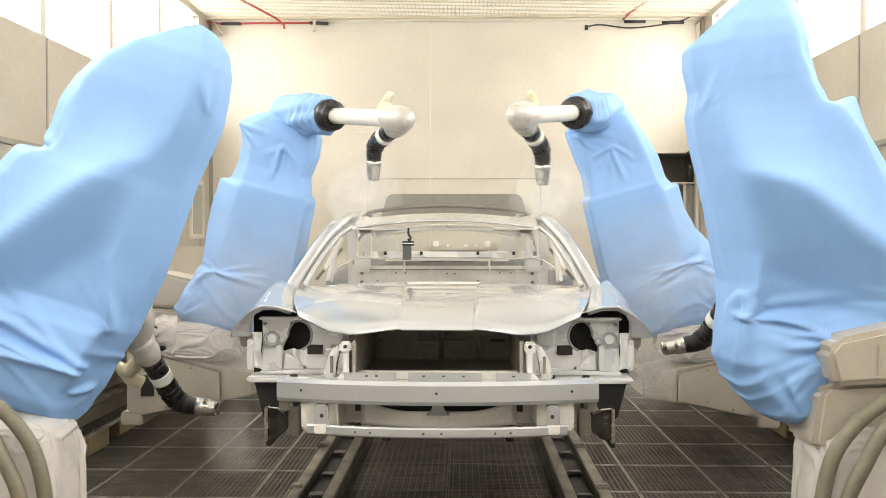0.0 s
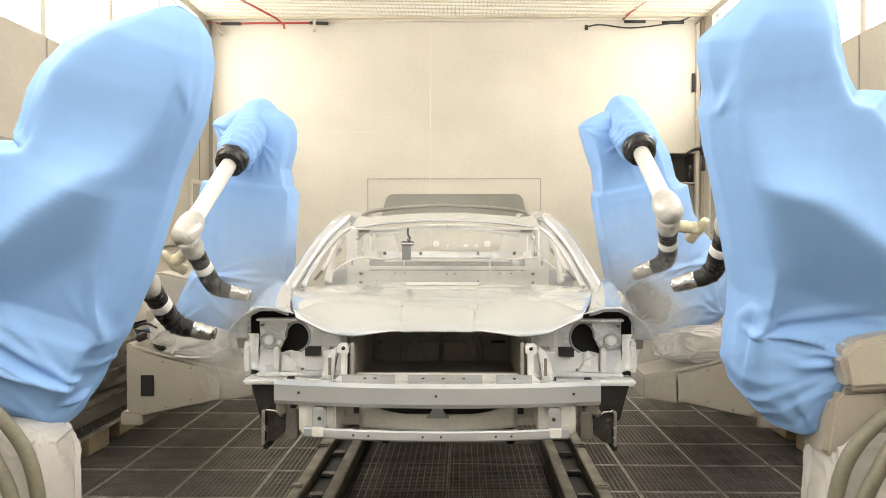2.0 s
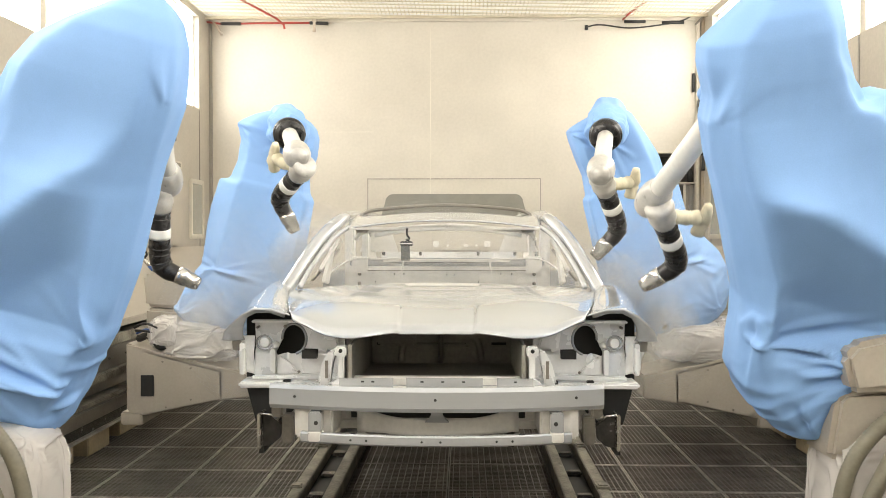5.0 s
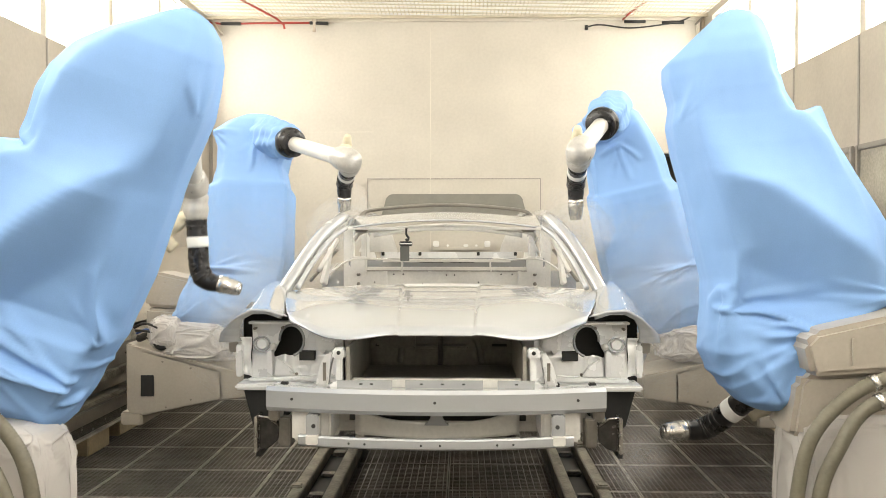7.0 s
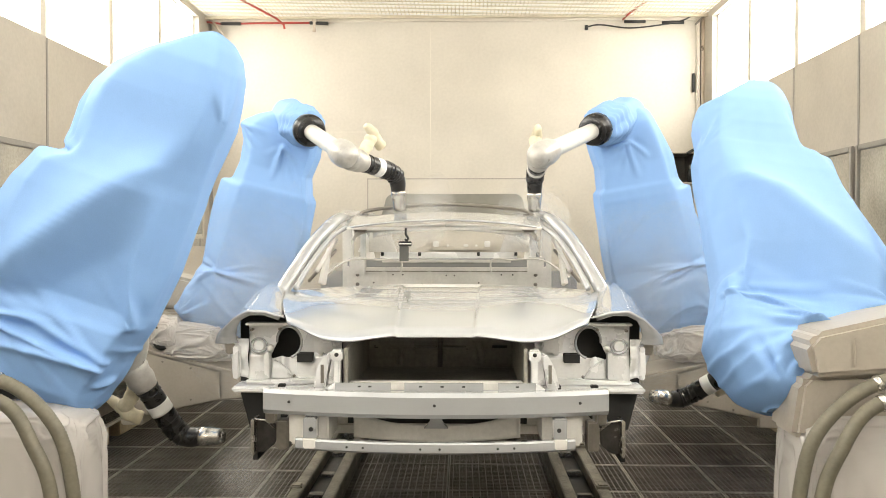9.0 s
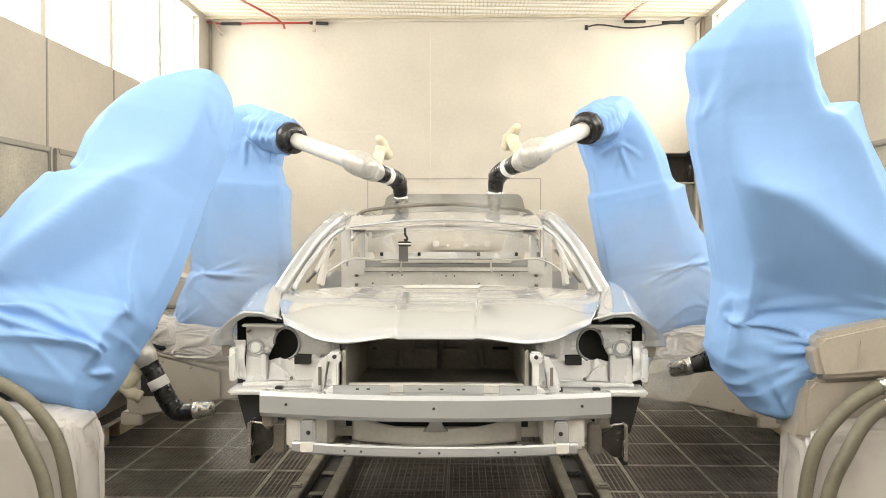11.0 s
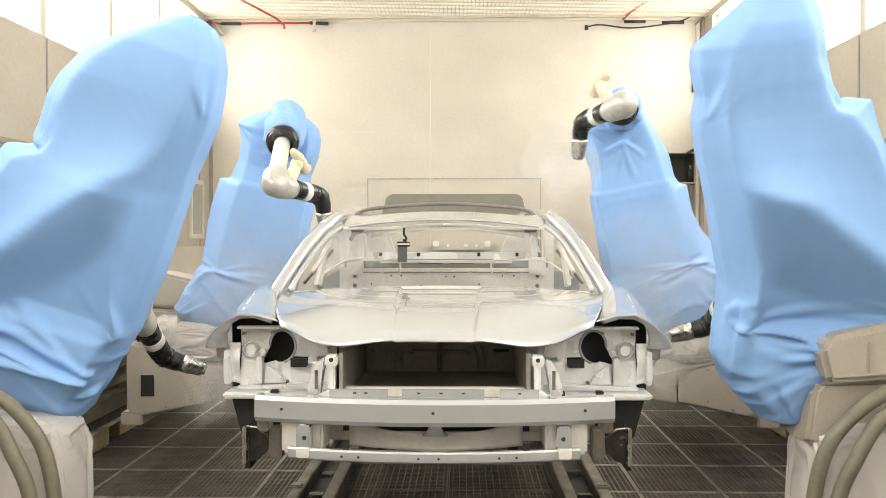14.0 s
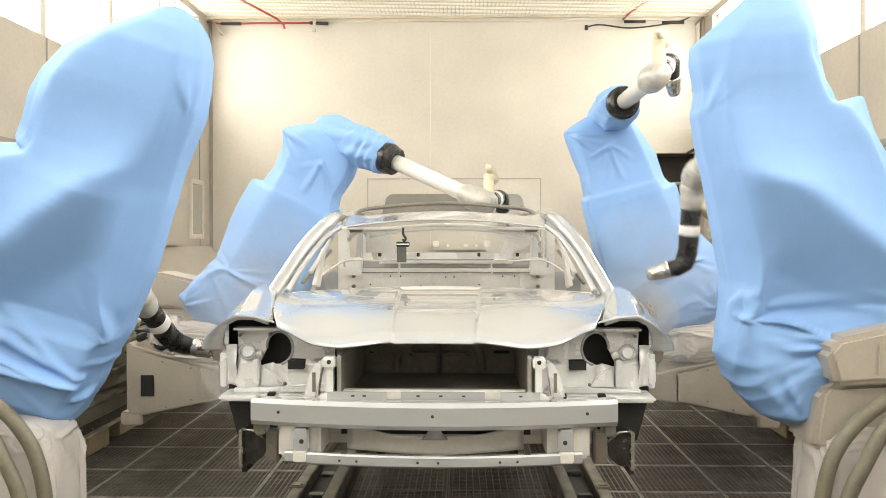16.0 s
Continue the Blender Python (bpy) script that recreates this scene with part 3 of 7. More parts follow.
def robot(name, side, far, seed, at):
    """Rail-borne paint robot in a blue cover. side: -1 left, 1 right; it reaches towards the other pair."""
    words = "paint robot in loose blue cloth cover with black wrist, on rail"
    rob = thing("paint_robot", words, "paint robot", "paint robots along the car", at)
    reach = -1 if far else 1
    parts = {}
    rows, crease, fans = {(-1, True): (COVER_FAR_LEFT, None, FOLDS_FAR_LEFT), (1, True): (COVER_FAR_RIGHT, None, FOLDS_FAR_RIGHT),
                          (-1, False): (COVER_NEAR_LEFT, CREASE_NEAR_LEFT, FOLDS_NEAR_LEFT), (1, False): (COVER_NEAR_RIGHT, CREASE_NEAR_RIGHT, FOLDS_NEAR_RIGHT)}[side, far]
    corner = {(-1, True): (0.33, 0.012, 0.91), (1, True): (0.33, 0.012, 0.87), (-1, False): (0.52, 0.015, 0.82), (1, False): (0.31, 0.035, 1.05)}[side, far]
    v, f = cloth_cover(seed, rows, crease, fans, -side, corner)
    up = mesh_ob("arm_cover", v, f, M_CLOTH, rob, "loose wrinkled blue stretch cloth cover", True)
    parts["upper_arm"] = up
    # forearm
    more = 0.0 if far else 0.13
    bm = bmesh.new()
    add_tube(bm, [(0, 0, 0.45), (0, 0, 1.08 + more), (0, 0, 1.10 + more)], [0.047, 0.047, 0.044], 28)
    fore = part("forearm", bm, M_WHITE, rob, "smooth white tube forearm", True)
    v, f = sleeve_mesh(seed, 0.27 if far else 0.50, 0.14 if far else 0.05)
    mesh_ob("sleeve", v, f, M_CLOTH, fore, "gathered blue cloth sleeve", True)
    bm = bmesh.new()
    add_tube(bm, [(0, 0, 0.455), (0, 0, 0.46), (0, 0, 0.50), (0, 0, 0.51), (0, 0, 0.512), (0, 0, 0.545), (0, 0, 0.55), (0, 0, 0.55), (0, 0, 0.535)],
             [0.09, 0.098, 0.098, 0.094, 0.088, 0.088, 0.084, 0.066, 0.060], 36)
    part("collar", bm, M_BLACK, fore, "black round collar", True)
    bm = bmesh.new()
    add_tube(bm, curve_path([(0, 0, q + more) for q in (1.06, 1.10, 1.15, 1.21, 1.25, 1.27)], 4),
             [0.046 + 0.028 * math.sin(min(1.0, k / 19) * math.pi) ** 0.7 for k in range(21)], 24)
    part("wrist_joint", bm, M_JOINT, fore, "pale rounded wrist housing", True)
    parts["forearm"] = fore
    # wrist: z runs from the joint to the bell's mouth
    axis = curve_path([(0.0, 0, 0.02), (-0.037, 0, 0.15), (-0.075, 0, 0.28), (-0.103, 0, 0.385), (-0.092, 0, 0.448), (-0.028, 0, 0.492)], 10)
    radii = [0.050 + 0.0010 * math.sin(k * 0.9) - 0.008 * smooth01(34, 50, k) for k in range(len(axis))]
    bm = bmesh.new()
    add_tube(bm, axis[9:], radii[9:], 24)
    wrist = part("wrist_sleeve", bm, M_BLACK, rob, "black rubber wrist sleeve with bend", True)
    bm = bmesh.new()
    add_tube(bm, axis[:11], [0.050, 0.060, 0.066, 0.067, 0.062, 0.060, 0.064, 0.063, 0.058, 0.055, 0.050], 24)
    part("wrist_knuckle", bm, M_JOINT, wrist, "pale film-wrapped wrist knuckle", True)
    for n in (10, 12, 24, 27, 32, 36):
        tube("clamp_ring", [axis[n], axis[n] + (axis[n + 1] - axis[n]).normalized() * 0.008], radii[n] + 0.003, M_BLACK, wrist, "", 24)
    band = axis[16:21]
    tube("tape_band", band, 0.053, M_TAPE, wrist, "white tape band", 24)
    d = (Vector((0.06, 0, 0.55)) - axis[-1]).normalized()
    p = axis[-1]
    bm = bmesh.new()
    add_tube(bm, [p - d * 0.012, p, p + d * 0.03, p + d * 0.032, p + d * 0.075, p + d * 0.10, p + d * 0.102, p + d * 0.095],
             [0.042, 0.044, 0.044, 0.041, 0.038, 0.031, 0.026, 0.02], 28)
    part("spray_bell", bm, M_BELL, wrist, "silver spray bell", True)
    bm = bmesh.new()
    out = Vector((-0.10, 0.085 * -reach * side, 0.0))
    q = Vector((-0.02, 0, 0.10))
    wob = curve_path([q, q + Vector((-0.07, 0, 0.02)), q + Vector((-0.14, 0.01, 0.05)), q + Vector((-0.20, 0.0, 0.05))], 5)
    add_tube(bm, wob, [0.026, 0.030, 0.027, 0.03, 0.034, 0.036, 0.031, 0.033, 0.036, 0.033, 0.031, 0.034, 0.036, 0.03, 0.026, 0.020], 12)
    e = wob[-1]
    add_tube(bm, curve_path([e + Vector((0.03, 0, 0.10)), e + Vector((0.01, 0.01, 0.04)), e, e + Vector((-0.01, 0, -0.07))], 4),
             [0.030, 0.034, 0.030, 0.033, 0.036, 0.033, 0.030, 0.029, 0.032, 0.028, 0.026, 0.022, 0.018], 12)
    part("cloth_wrap", bm, M_WRAP, wrist, "cream cloth wrapped round side connector", True)
    parts["wrist"] = wrist
    # swing base that reaches in from the rail, film-wrapped parts, motor and hoses
    s = side

    def bx(a, b):
        return (min(a[0], b[0]), min(a[1], b[1]), min(a[2], b[2])), (max(a[0], b[0]), max(a[1], b[1]), max(a[2], b[2]))
    bm = bmesh.new()
    add_prism(bm, [(s * (-0.16 if far else 0.30), 0.52), (s * (0.18 if far else 0.34), 0.47), (s * 0.56, 0.39), (s * 0.66, 0.42), (s * 0.66, 0.86), (s * 0.58, 0.83), (s * (0.18 if far else 0.34), 0.73), (s * (-0.16 if far else 0.30), 0.66)], 1, -0.22, 0.22, 0.012)
    base = part("swing_base", bm, M_BEIGE, rob, "beige painted steel swing base")
    bm = bmesh.new()
    add_prism(bm, [(s * (0.05 if far else 0.36), 0.50), (s * 0.50, 0.405), (s * 0.60, 0.48), (s * 0.60, 0.79), (s * 0.56, 0.81), (s * (0.05 if far else 0.36), 0.68)], 1, reach * 0.22, reach * 0.232, 0.006)
    plate = part("cover_plate", bm, M_BEIGE, base)
    lo, hi = bx((s * 0.475, reach * 0.23, 0.52), (s * 0.56, reach * 0.238, 0.655))
    box("black_vent", lo, hi, M_DARK, base, "small black vent plate", 0.003)
    for x, z in ((0.24, 0.50), (0.40, 0.45), (0.24, 0.70), (0.42, 0.74)):
        bm = bmesh.new()
        add_tube(bm, [(s * x, reach * 0.230, z), (s * x, reach * 0.236, z)], 0.007, 10)
        part("screw", bm, M_STEEL, base)
    for k in range(5):
        z = 0.84 + 0.02 * k
        tube("wire", curve_path([(s * 0.62, reach * (0.10 + 0.02 * k), z + 0.03), (s * 0.52, reach * (0.16 + 0.015 * k), z + 0.06 - 0.03 * (k % 2)), (s * (0.44 - 0.02 * k), reach * 0.20, z - 0.01), (s * 0.34, reach * 0.12, z + 0.03)], 5), 0.008 if k else 0.024, M_DARK if k != 2 else M_WIRE, base, "loose dark cable" if k == 0 else "", 8)
    if far:
        box("base_block", *bx((s * 0.50, 0.22, 0.42), (s * 0.655, 1.20, 0.80)), M_BEIGE, rob, "beige block behind the swing base", 0.01)
        box("carriage", *bx((s * 0.655, 0.85, 0.38), (s * 1.08, 1.20, 0.70)), M_ARM, rob, "dark steel carriage on the rail", 0.015)
        box("foot_plate", *bx((s * 0.56, -0.215, 0.33), (s * 0.70, 0.30, 0.415)), M_BEIGE, rob, "", 0.01)
    else:
        box("carriage", *bx((s * 0.66, -0.34, 0.30), (s * 1.20, 0.34, 0.90)), M_STEEL, rob, "grey steel carriage on the rail", 0.015)

    def bag(nm, cx, cy, cz, rx, ry, rz, sd, hang):
        """Crumpled film: hang 0 for a loose heap, 1 for a sheet that falls in upright folds."""
        bm = bmesh.new()
        bmesh.ops.create_icosphere(bm, subdivisions=6, radius=1.0)
        for v in bm.verts:
            p = v.co.copy()
            box_p = Vector([math.copysign(abs(c) ** (0.60 - 0.22 * hang), c) for c in p])
            q = Vector((p.x, p.y, p.z * (1 - 0.65 * hang)))
            n = noise.noise(q * 1.5 + Vector((sd, 0, 0))) * (0.13 - 0.08 * hang)
            for size, high in ((1.9, 0.085), (4.1, 0.045), (8.3, 0.020)):
                n += max(0.0, 1 - 7 * abs(noise.noise(q * size + Vector((0, sd, size))))) * high * (1 - 0.45 * hang)
            v.co = Vector((cx + box_p.x * rx * (1 + n), cy + box_p.y * ry * (1 + n), cz + box_p.z * rz * (1 + n * (1 - hang))))
        return part(nm, bm, M_BAG, rob, "crumpled translucent plastic film wrap", True)
    if far:
        bag("film_wrap", s * 0.22, reach * 0.06, 0.86, 0.26, 0.16, 0.13, seed, 0)
        bag("film_wrap", s * 0.42, reach * 0.13, 0.92, 0.10, 0.10, 0.10, seed + 2, 0)
    else:
        bag("film_wrap", s * (0.35 if side > 0 else 0.28), -reach * 0.16, 0.545, 0.33, 0.18, 0.345, seed + 4, 1)
    if far or side > 0:
        bm = bmesh.new()
        add_prism(bm, [(s * 0.06, 1.03), (s * 0.62, 1.07), (s * 0.64, 1.28), (s * 0.54, 1.30), (s * 0.07, 1.195), (s * 0.03, 1.15)], 1, -reach * 0.325, -reach * 0.02, 0.02)
        motor = part("motor_box", bm, M_BEIGE, rob, "beige motor housing with ribs")
        bm = bmesh.new()
        add_prism(bm, [(s * 0.0, 0.80), (s * 0.62, 0.80), (s * 0.62, 1.06), (s * 0.06, 1.03), (s * 0.03, 1.0)], 1, -reach * 0.27, -reach * 0.02, 0.02)
        part("motor_foot", bm, M_BEIGE, motor)
        for k in range(2):
            lo, hi = bx((s * (0.19 + 0.20 * k), -reach * 0.322, 1.07), (s * (0.205 + 0.20 * k), -reach * 0.335, 1.18))
            box("rib", lo, hi, M_BEIGE, motor, "", 0.006)
    if not far:
        for k in range(2):
            o = 0.058 * k
            low = 0.0
            inn = -0.05 if side < 0 else 0.0
            y = -reach * (0.365 + 0.05 * k)
            path = curve_path([(s * 0.75, y, 1.00 - o - low), (s * 0.45, y, 1.05 - o - low), (s * (0.22 + inn), y, 1.00 - o - low), (s * (0.05 + o + inn), y, 0.84 - o - low), (s * (-0.01 + o + inn), y, 0.62), (s * (-0.02 + o + inn), y, 0.36), (s * (o + inn), y, 0.02)], 40)
            radii = [0.0245 + 0.0022 * (n % 2) for n in range(len(path))]
            hose = tube("hose", path, radii, M_HOSE, rob, "thick ribbed olive-grey hose", 14)
            tube("hose_clip", [path[70], path[72], path[74]], 0.031, M_BELL, hose, "bright metal hose clip", 14)
    return rob, parts


robot_far_left, robot_far_left_parts = robot("robot", -1, True, 3, (MID - 1.39, 5.7, 0))
robot_far_right, robot_far_right_parts = robot("robot", 1, True, 11, (MID + 1.39, 5.7, 0))
robot_near_left, robot_near_left_parts = robot("robot", -1, False, 5, (MID - 1.39, 3.3, 0))
robot_near_right, robot_near_right_parts = robot("robot", 1, False, 8, (MID + 1.31, 3.3, 0))


# ---- car body ----
def car_body():
    car = thing("car_body", "unpainted silver-white coupe body shell without lamps, glass or bumper", "car body", "", (CAR_X, CAR_Y, 0))

    def hood_fn(u, v):
        s = u * 2 - 1
        a = abs(s)
        w = 0.60 + 0.165 * v ** 0.8
        yf = 0.07 + 0.22 * a ** 2.6
        y = yf * (1 - v) + (1.06 - 0.04 * s * s) * v
        zf = 1.172 + 0.010 * (1 - smooth01(0.15, 0.60, a)) - 0.020 * math.exp(-((a - 0.60) / 0.22) ** 2) + 0.035 * smooth01(0.72, 1.0, a)
        zr = 1.292 - 0.022 * s * s
        z = zf + (zr - zf) * (1 - (1 - v) ** 1.9)
        z += 0.010 * smooth01(0.232, 0.252, a) * (1 - smooth01(0.60, 1.0, a)) * (0.6 + 0.4 * smooth01(0.0, 0.3, v))
        z -= 0.03 * (1 - smooth01(0.0, 0.05, v)) * 0.6
        return (s * w, y, z)
    sheet("hood", hood_fn, 200, 50, M_BODY, car, "smooth silver-white bonnet with two crease lines", 0.005)

    for s in (-1, 1):
        sec = [(0.0, 0.0), (0.25, 0.022), (0.5, 0.024), (0.72, -0.012), (0.90, -0.060), (0.975, -0.085), (1.0, -0.118)]

        def fend_fn(u, v):
            k = u * (len(sec) - 1)
            i = min(int(k), len(sec) - 2)
            t = k - i
            fx = sec[i][0] + (sec[i + 1][0] - sec[i][0]) * t
            fz = sec[i][1] + (sec[i + 1][1] - sec[i][1]) * t
            y = 0.29 + 0.12 * fx ** 2 + v * (1.30 - 0.12 * fx ** 2)
            xin = 0.612 + 0.165 * min(1.0, v * 1.5) ** 0.8
            x = xin + (0.925 - xin + 0.01 * v) * fx
            z = 1.215 + 0.072 * smooth01(0, 0.55, v) + fz * (1 - 0.3 * v)
            return (s * x, y, z)

        sheet("front_wing", fend_fn, 36, 36, M_BODY, car, "silver-white front wing", 0.006)
        # crescent lip of the wing round the lamp opening
        rim_in = [(0.640, 1.205), (0.705, 1.225), (0.77, 1.222), (0.815, 1.198), (0.836, 1.165), (0.845, 1.135), (0.845, 1.110), (0.838, 1.095)]

        def lip_fn(u, v):
            k = v * (len(rim_in) - 1)
            i = min(int(k), len(rim_in) - 2)
            n = [p + (q - p) * (k - i) for p, q in zip(rim_in[i], rim_in[i + 1])]
            o = fend_fn(0.04 + 0.96 * v ** 0.9, 0.0)
            return (s * n[0] + (o[0] - s * n[0]) * u, o[1] + 0.03 * (1 - u) - 0.022 * math.sin(u * math.pi) * smooth01(0.35, 0.8, v), n[1] + (o[2] - n[1]) * u)
        sheet("wing_lip", lip_fn, 10, 42, M_BODY, car, "rounded silver-white wing lip", 0.008)
        prism("wing_clip", [(s * 0.855, 1.05), (s * 0.885, 1.05), (s * 0.89, 1.095), (s * 0.85, 1.095)], 1, 0.42, 0.44, M_STEEL, car, "", 0.004)

        # lamp carrier panel with its openings
        def lamp_fn(u, v):
            x = 0.40 + 0.40 * u
            z = 0.935 + 0.245 * v
            y = 0.39 + 0.07 * u + 0.012 * math.sin(v * 3.1) + 0.012 * smooth01(0.4, 0.5, v)
            y += 0.008 * math.exp(-(((u - 0.80) / 0.10) ** 2 + ((v - 0.62) / 0.13) ** 2)) - 0.02 * math.exp(-((u - 0.62) / 0.05) ** 2) * (1 if v < 0.5 else 0)
            return (s * x, y, z)

        def holes(u, v):
            x, z = 0.40 * u, 0.245 * v
            c = ((x - 0.225) / 0.054) ** 2 + ((z - 0.165) / 0.064) ** 2 < 1
            r = 0.118 < x < 0.185 and 0.085 < z < 0.122
            t = min(1.0, max(0.0, ((x - 0.235) * 0.06 - (z - 0.155) * 0.05) / 0.0061))
            c = c or math.hypot(x - 0.235 - 0.06 * t, z - 0.155 + 0.05 * t) < 0.046 - 0.034 * t
            return c or r
        sheet("lamp_panel", lamp_fn, 220, 140, M_PRESS, car, "pressed lamp carrier panel with round opening", 0.005, holes)
        ring = []
        for k in range(25):
            a = radians(-4 + 264 * k / 24)
            x, z = 0.225 + 0.054 * math.cos(a), 0.165 + 0.064 * math.sin(a)
            p = lamp_fn(x / 0.40, z / 0.245)
            ring.append((p[0], p[1] - 0.004, p[2]))
        tube("opening_rim", ring, 0.006, M_BODY, car, "", 8)
        # black plate set as the shade inside the slot
        prism("slot_shade", [(s * 0.520, 1.020), (s * 0.584, 1.020), (s * 0.584, 1.056), (s * 0.520, 1.056)], 1, 0.398, 0.402, M_DARK, car, "", 0.0)
        prism("panel_step", [(s * 0.42, 1.075), (s * 0.505, 1.06), (s * 0.52, 1.16), (s * 0.44, 1.165)], 1, 0.375, 0.40, M_PRESS, car, "", 0.008)
        prism("panel_foot", [(s * 0.40, 0.932), (s * 0.80, 0.932), (s * 0.80, 0.945), (s * 0.44, 0.962)], 1, 0.385, 0.42, M_PRESS, car, "", 0.006)
        bm = bmesh.new()
        add_tube(bm, [(s * 0.75, 0.428, 1.085), (s * 0.75, 0.440, 1.085)], [0.020, 0.026], 20)
        part("boss", bm, M_PRESS, car)
        for w, z0, z1 in ((0.70, 0.95, 1.06), (0.83, 0.95, 1.085), (0.475, 1.05, 1.15)):
            box("rib", (min(s * w, s * (w + 0.022)), 0.40, z0), (max(s * w, s * (w + 0.022)), 0.45, z1), M_PRESS, car, "", 0.004)
        def side_fn(u, v):
            x = 0.80 + 0.105 * u - 0.03 * u * (1 - v) ** 2
            return (s * x, 0.455 + 0.09 * u * u + 0.010 * math.sin(v * 9) - 0.02 * math.exp(-((u - 0.45) / 0.14) ** 2), 0.945 + 0.165 * v + 0.02 * u * (1 - v))
        sheet("side_pressing", side_fn, 24, 16, M_PRESS, car, "pressed bracket beside the lamp panel", 0.005)
        box("outer_channel", (min(s * 0.845, s * 0.862), 0.43, 0.965), (max(s * 0.845, s * 0.862), 0.47, 1.06), M_PRESS, car, "", 0.004)
        ring = []
        for k in range(25):
            a = 2 * math.pi * k / 24
            ring.append((s * 0.75 + 0.034 * math.cos(a), 0.432, 1.085 + 0.030 * math.sin(a)))
        tube("cup_rim", ring, 0.0045, M_BODY, car, "", 8)
        tube("small_cup", [(s * 0.70, 0.42, 1.075), (s * 0.70, 0.44, 1.075)], 0.014, M_BODY_IN, car, "", 12)
        for w, z in ((0.66, 1.155), (0.78, 1.15), (0.60, 0.96), (0.72, 0.965), (0.45, 1.02)):
            tube("panel_bolt", [(s * w, 0.395 + 0.08 * (w - 0.4), z), (s * w, 0.43 + 0.08 * (w - 0.4), z)], 0.006, M_STEEL, car, "", 8)
        prism("panel_web", [(s * 0.60, 0.955), (s * 0.69, 0.955), (s * 0.68, 1.03), (s * 0.63, 1.0)], 1, 0.395, 0.42, M_PRESS, car, "", 0.005)
        box("upper_edge", (min(s * 0.60, s * 0.80), 0.40, 1.172), (max(s * 0.60, s * 0.80), 0.46, 1.182), M_PRESS, car, "", 0.003)
        tube("stay_bolt", [(s * 0.374, 0.085, 1.095), (s * 0.374, 0.10, 1.095)], 0.008, M_DARK, car, "", 8)
        prism("stay_foot", [(s * 0.33, 0.955), (s * 0.42, 0.955), (s * 0.392, 0.985), (s * 0.355, 0.985)], 1, 0.08, 0.11, M_PRESS, car, "", 0.004)
        box("slant_slot", (min(s * 0.43, s * 0.442), 0.134, 0.98), (max(s * 0.43, s * 0.442), 0.139, 1.05), M_STEEL, car, "", 0.0)
        box("lower_flange", (min(s * 0.40, s * 0.84), 0.33, 0.905), (max(s * 0.40, s * 0.84), 0.48, 0.93), M_PRESS, car, "", 0.008)
        for w in (0.47, 0.62):
            box("tab", (min(s * w, s * (w + 0.03)), 0.33, 0.885), (max(s * w, s * (w + 0.03)), 0.36, 0.94), M_DARK, car, "", 0.003)
        # black box as the shade behind the lamp panel; wheel liner
        box("cavity_shade", (min(s * 0.42, s * 0.86), 0.56, 0.90), (max(s * 0.42, s * 0.86), 0.60, 1.20), M_DARK, car, "black box standing in for shade behind the lamp panel", 0.0)
        prism("wheel_liner", [(s * 0.68, 0.735), (s * 0.785, 0.735), (s * 0.83, 0.905), (s * 0.60, 0.905), (s * 0.62, 0.80)], 1, 0.42, 0.50, M_DARK, car, "black wheel liner", 0.006)
        prism("wheel_liner_side", [(0.45, 0.60), (1.2, 0.60), (1.2, 1.1), (0.45, 0.90)], 0, s * 0.76, s * 0.78, M_DARK, car, "", 0.0)
        prism("arch_flap", [(s * 0.655, 0.755), (s * 0.70, 0.79), (s * 0.738, 0.795), (s * 0.735, 0.66), (s * 0.70, 0.665), (s * 0.66, 0.70)], 1, 0.33, 0.345, M_ARM, car, "dark glossy flap at the wheel arch", 0.004)
        box("flap_edge", (min(s * 0.738, s * 0.752), 0.29, 0.655), (max(s * 0.738, s * 0.752), 0.40, 0.805), M_BELL, car, "bright bent flap edge", 0.004)
        tube("flap_rim", [(s * 0.745, 0.32, 0.80), (s * 0.70, 0.325, 0.795), (s * 0.655, 0.33, 0.757)], 0.005, M_BELL, car, "", 8)
        tube("arch_pin", [(s * 0.665, 0.28, 0.80), (s * 0.665, 0.36, 0.80)], 0.018, M_BELL, car, "", 12)
        box("arch_bracket", (min(s * 0.60, s * 0.65), 0.30, 0.68), (max(s * 0.60, s * 0.65), 0.36, 0.80), M_STEEL, car, "small steel bracket", 0.006)
        # uprights by the radiator opening
        box("stay", (min(s * 0.362, s * 0.386), 0.10, 0.955), (max(s * 0.362, s * 0.386), 0.14, 1.10), M_PRESS, car, "upright steel stay", 0.006)
        box("stay_head", (min(s * 0.352, s * 0.398), 0.09, 1.07), (max(s * 0.352, s * 0.398), 0.15, 1.11), M_PRESS, car, "", 0.006)
        prism("strut", [(s * 0.425, 0.955), (s * 0.475, 0.955), (s * 0.455, 1.04), (s * 0.425, 1.09), (s * 0.40, 1.09), (s * 0.415, 1.03)], 1, 0.14, 0.20, M_PRESS, car, "slanting steel strut", 0.008)
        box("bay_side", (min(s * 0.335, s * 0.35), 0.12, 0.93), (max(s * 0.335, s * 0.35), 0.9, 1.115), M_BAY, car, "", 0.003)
        box("crash_box", (min(s * 0.40, s * 0.55), 0.06, 0.76), (max(s * 0.40, s * 0.55), 0.30, 0.90), M_BODY_IN, car, "", 0.01)
        box("post", (min(s * 0.435, s * 0.485), -0.005, 0.795), (max(s * 0.435, s * 0.485), 0.06, 0.875), M_BODY, car, "short post under the beam", 0.005)
        bm = bmesh.new()
        add_tube(bm, [(s * 0.455, -0.008, 0.833), (s * 0.455, -0.002, 0.833)], 0.008, 14)
        part("post_hole", bm, M_DARK, car)
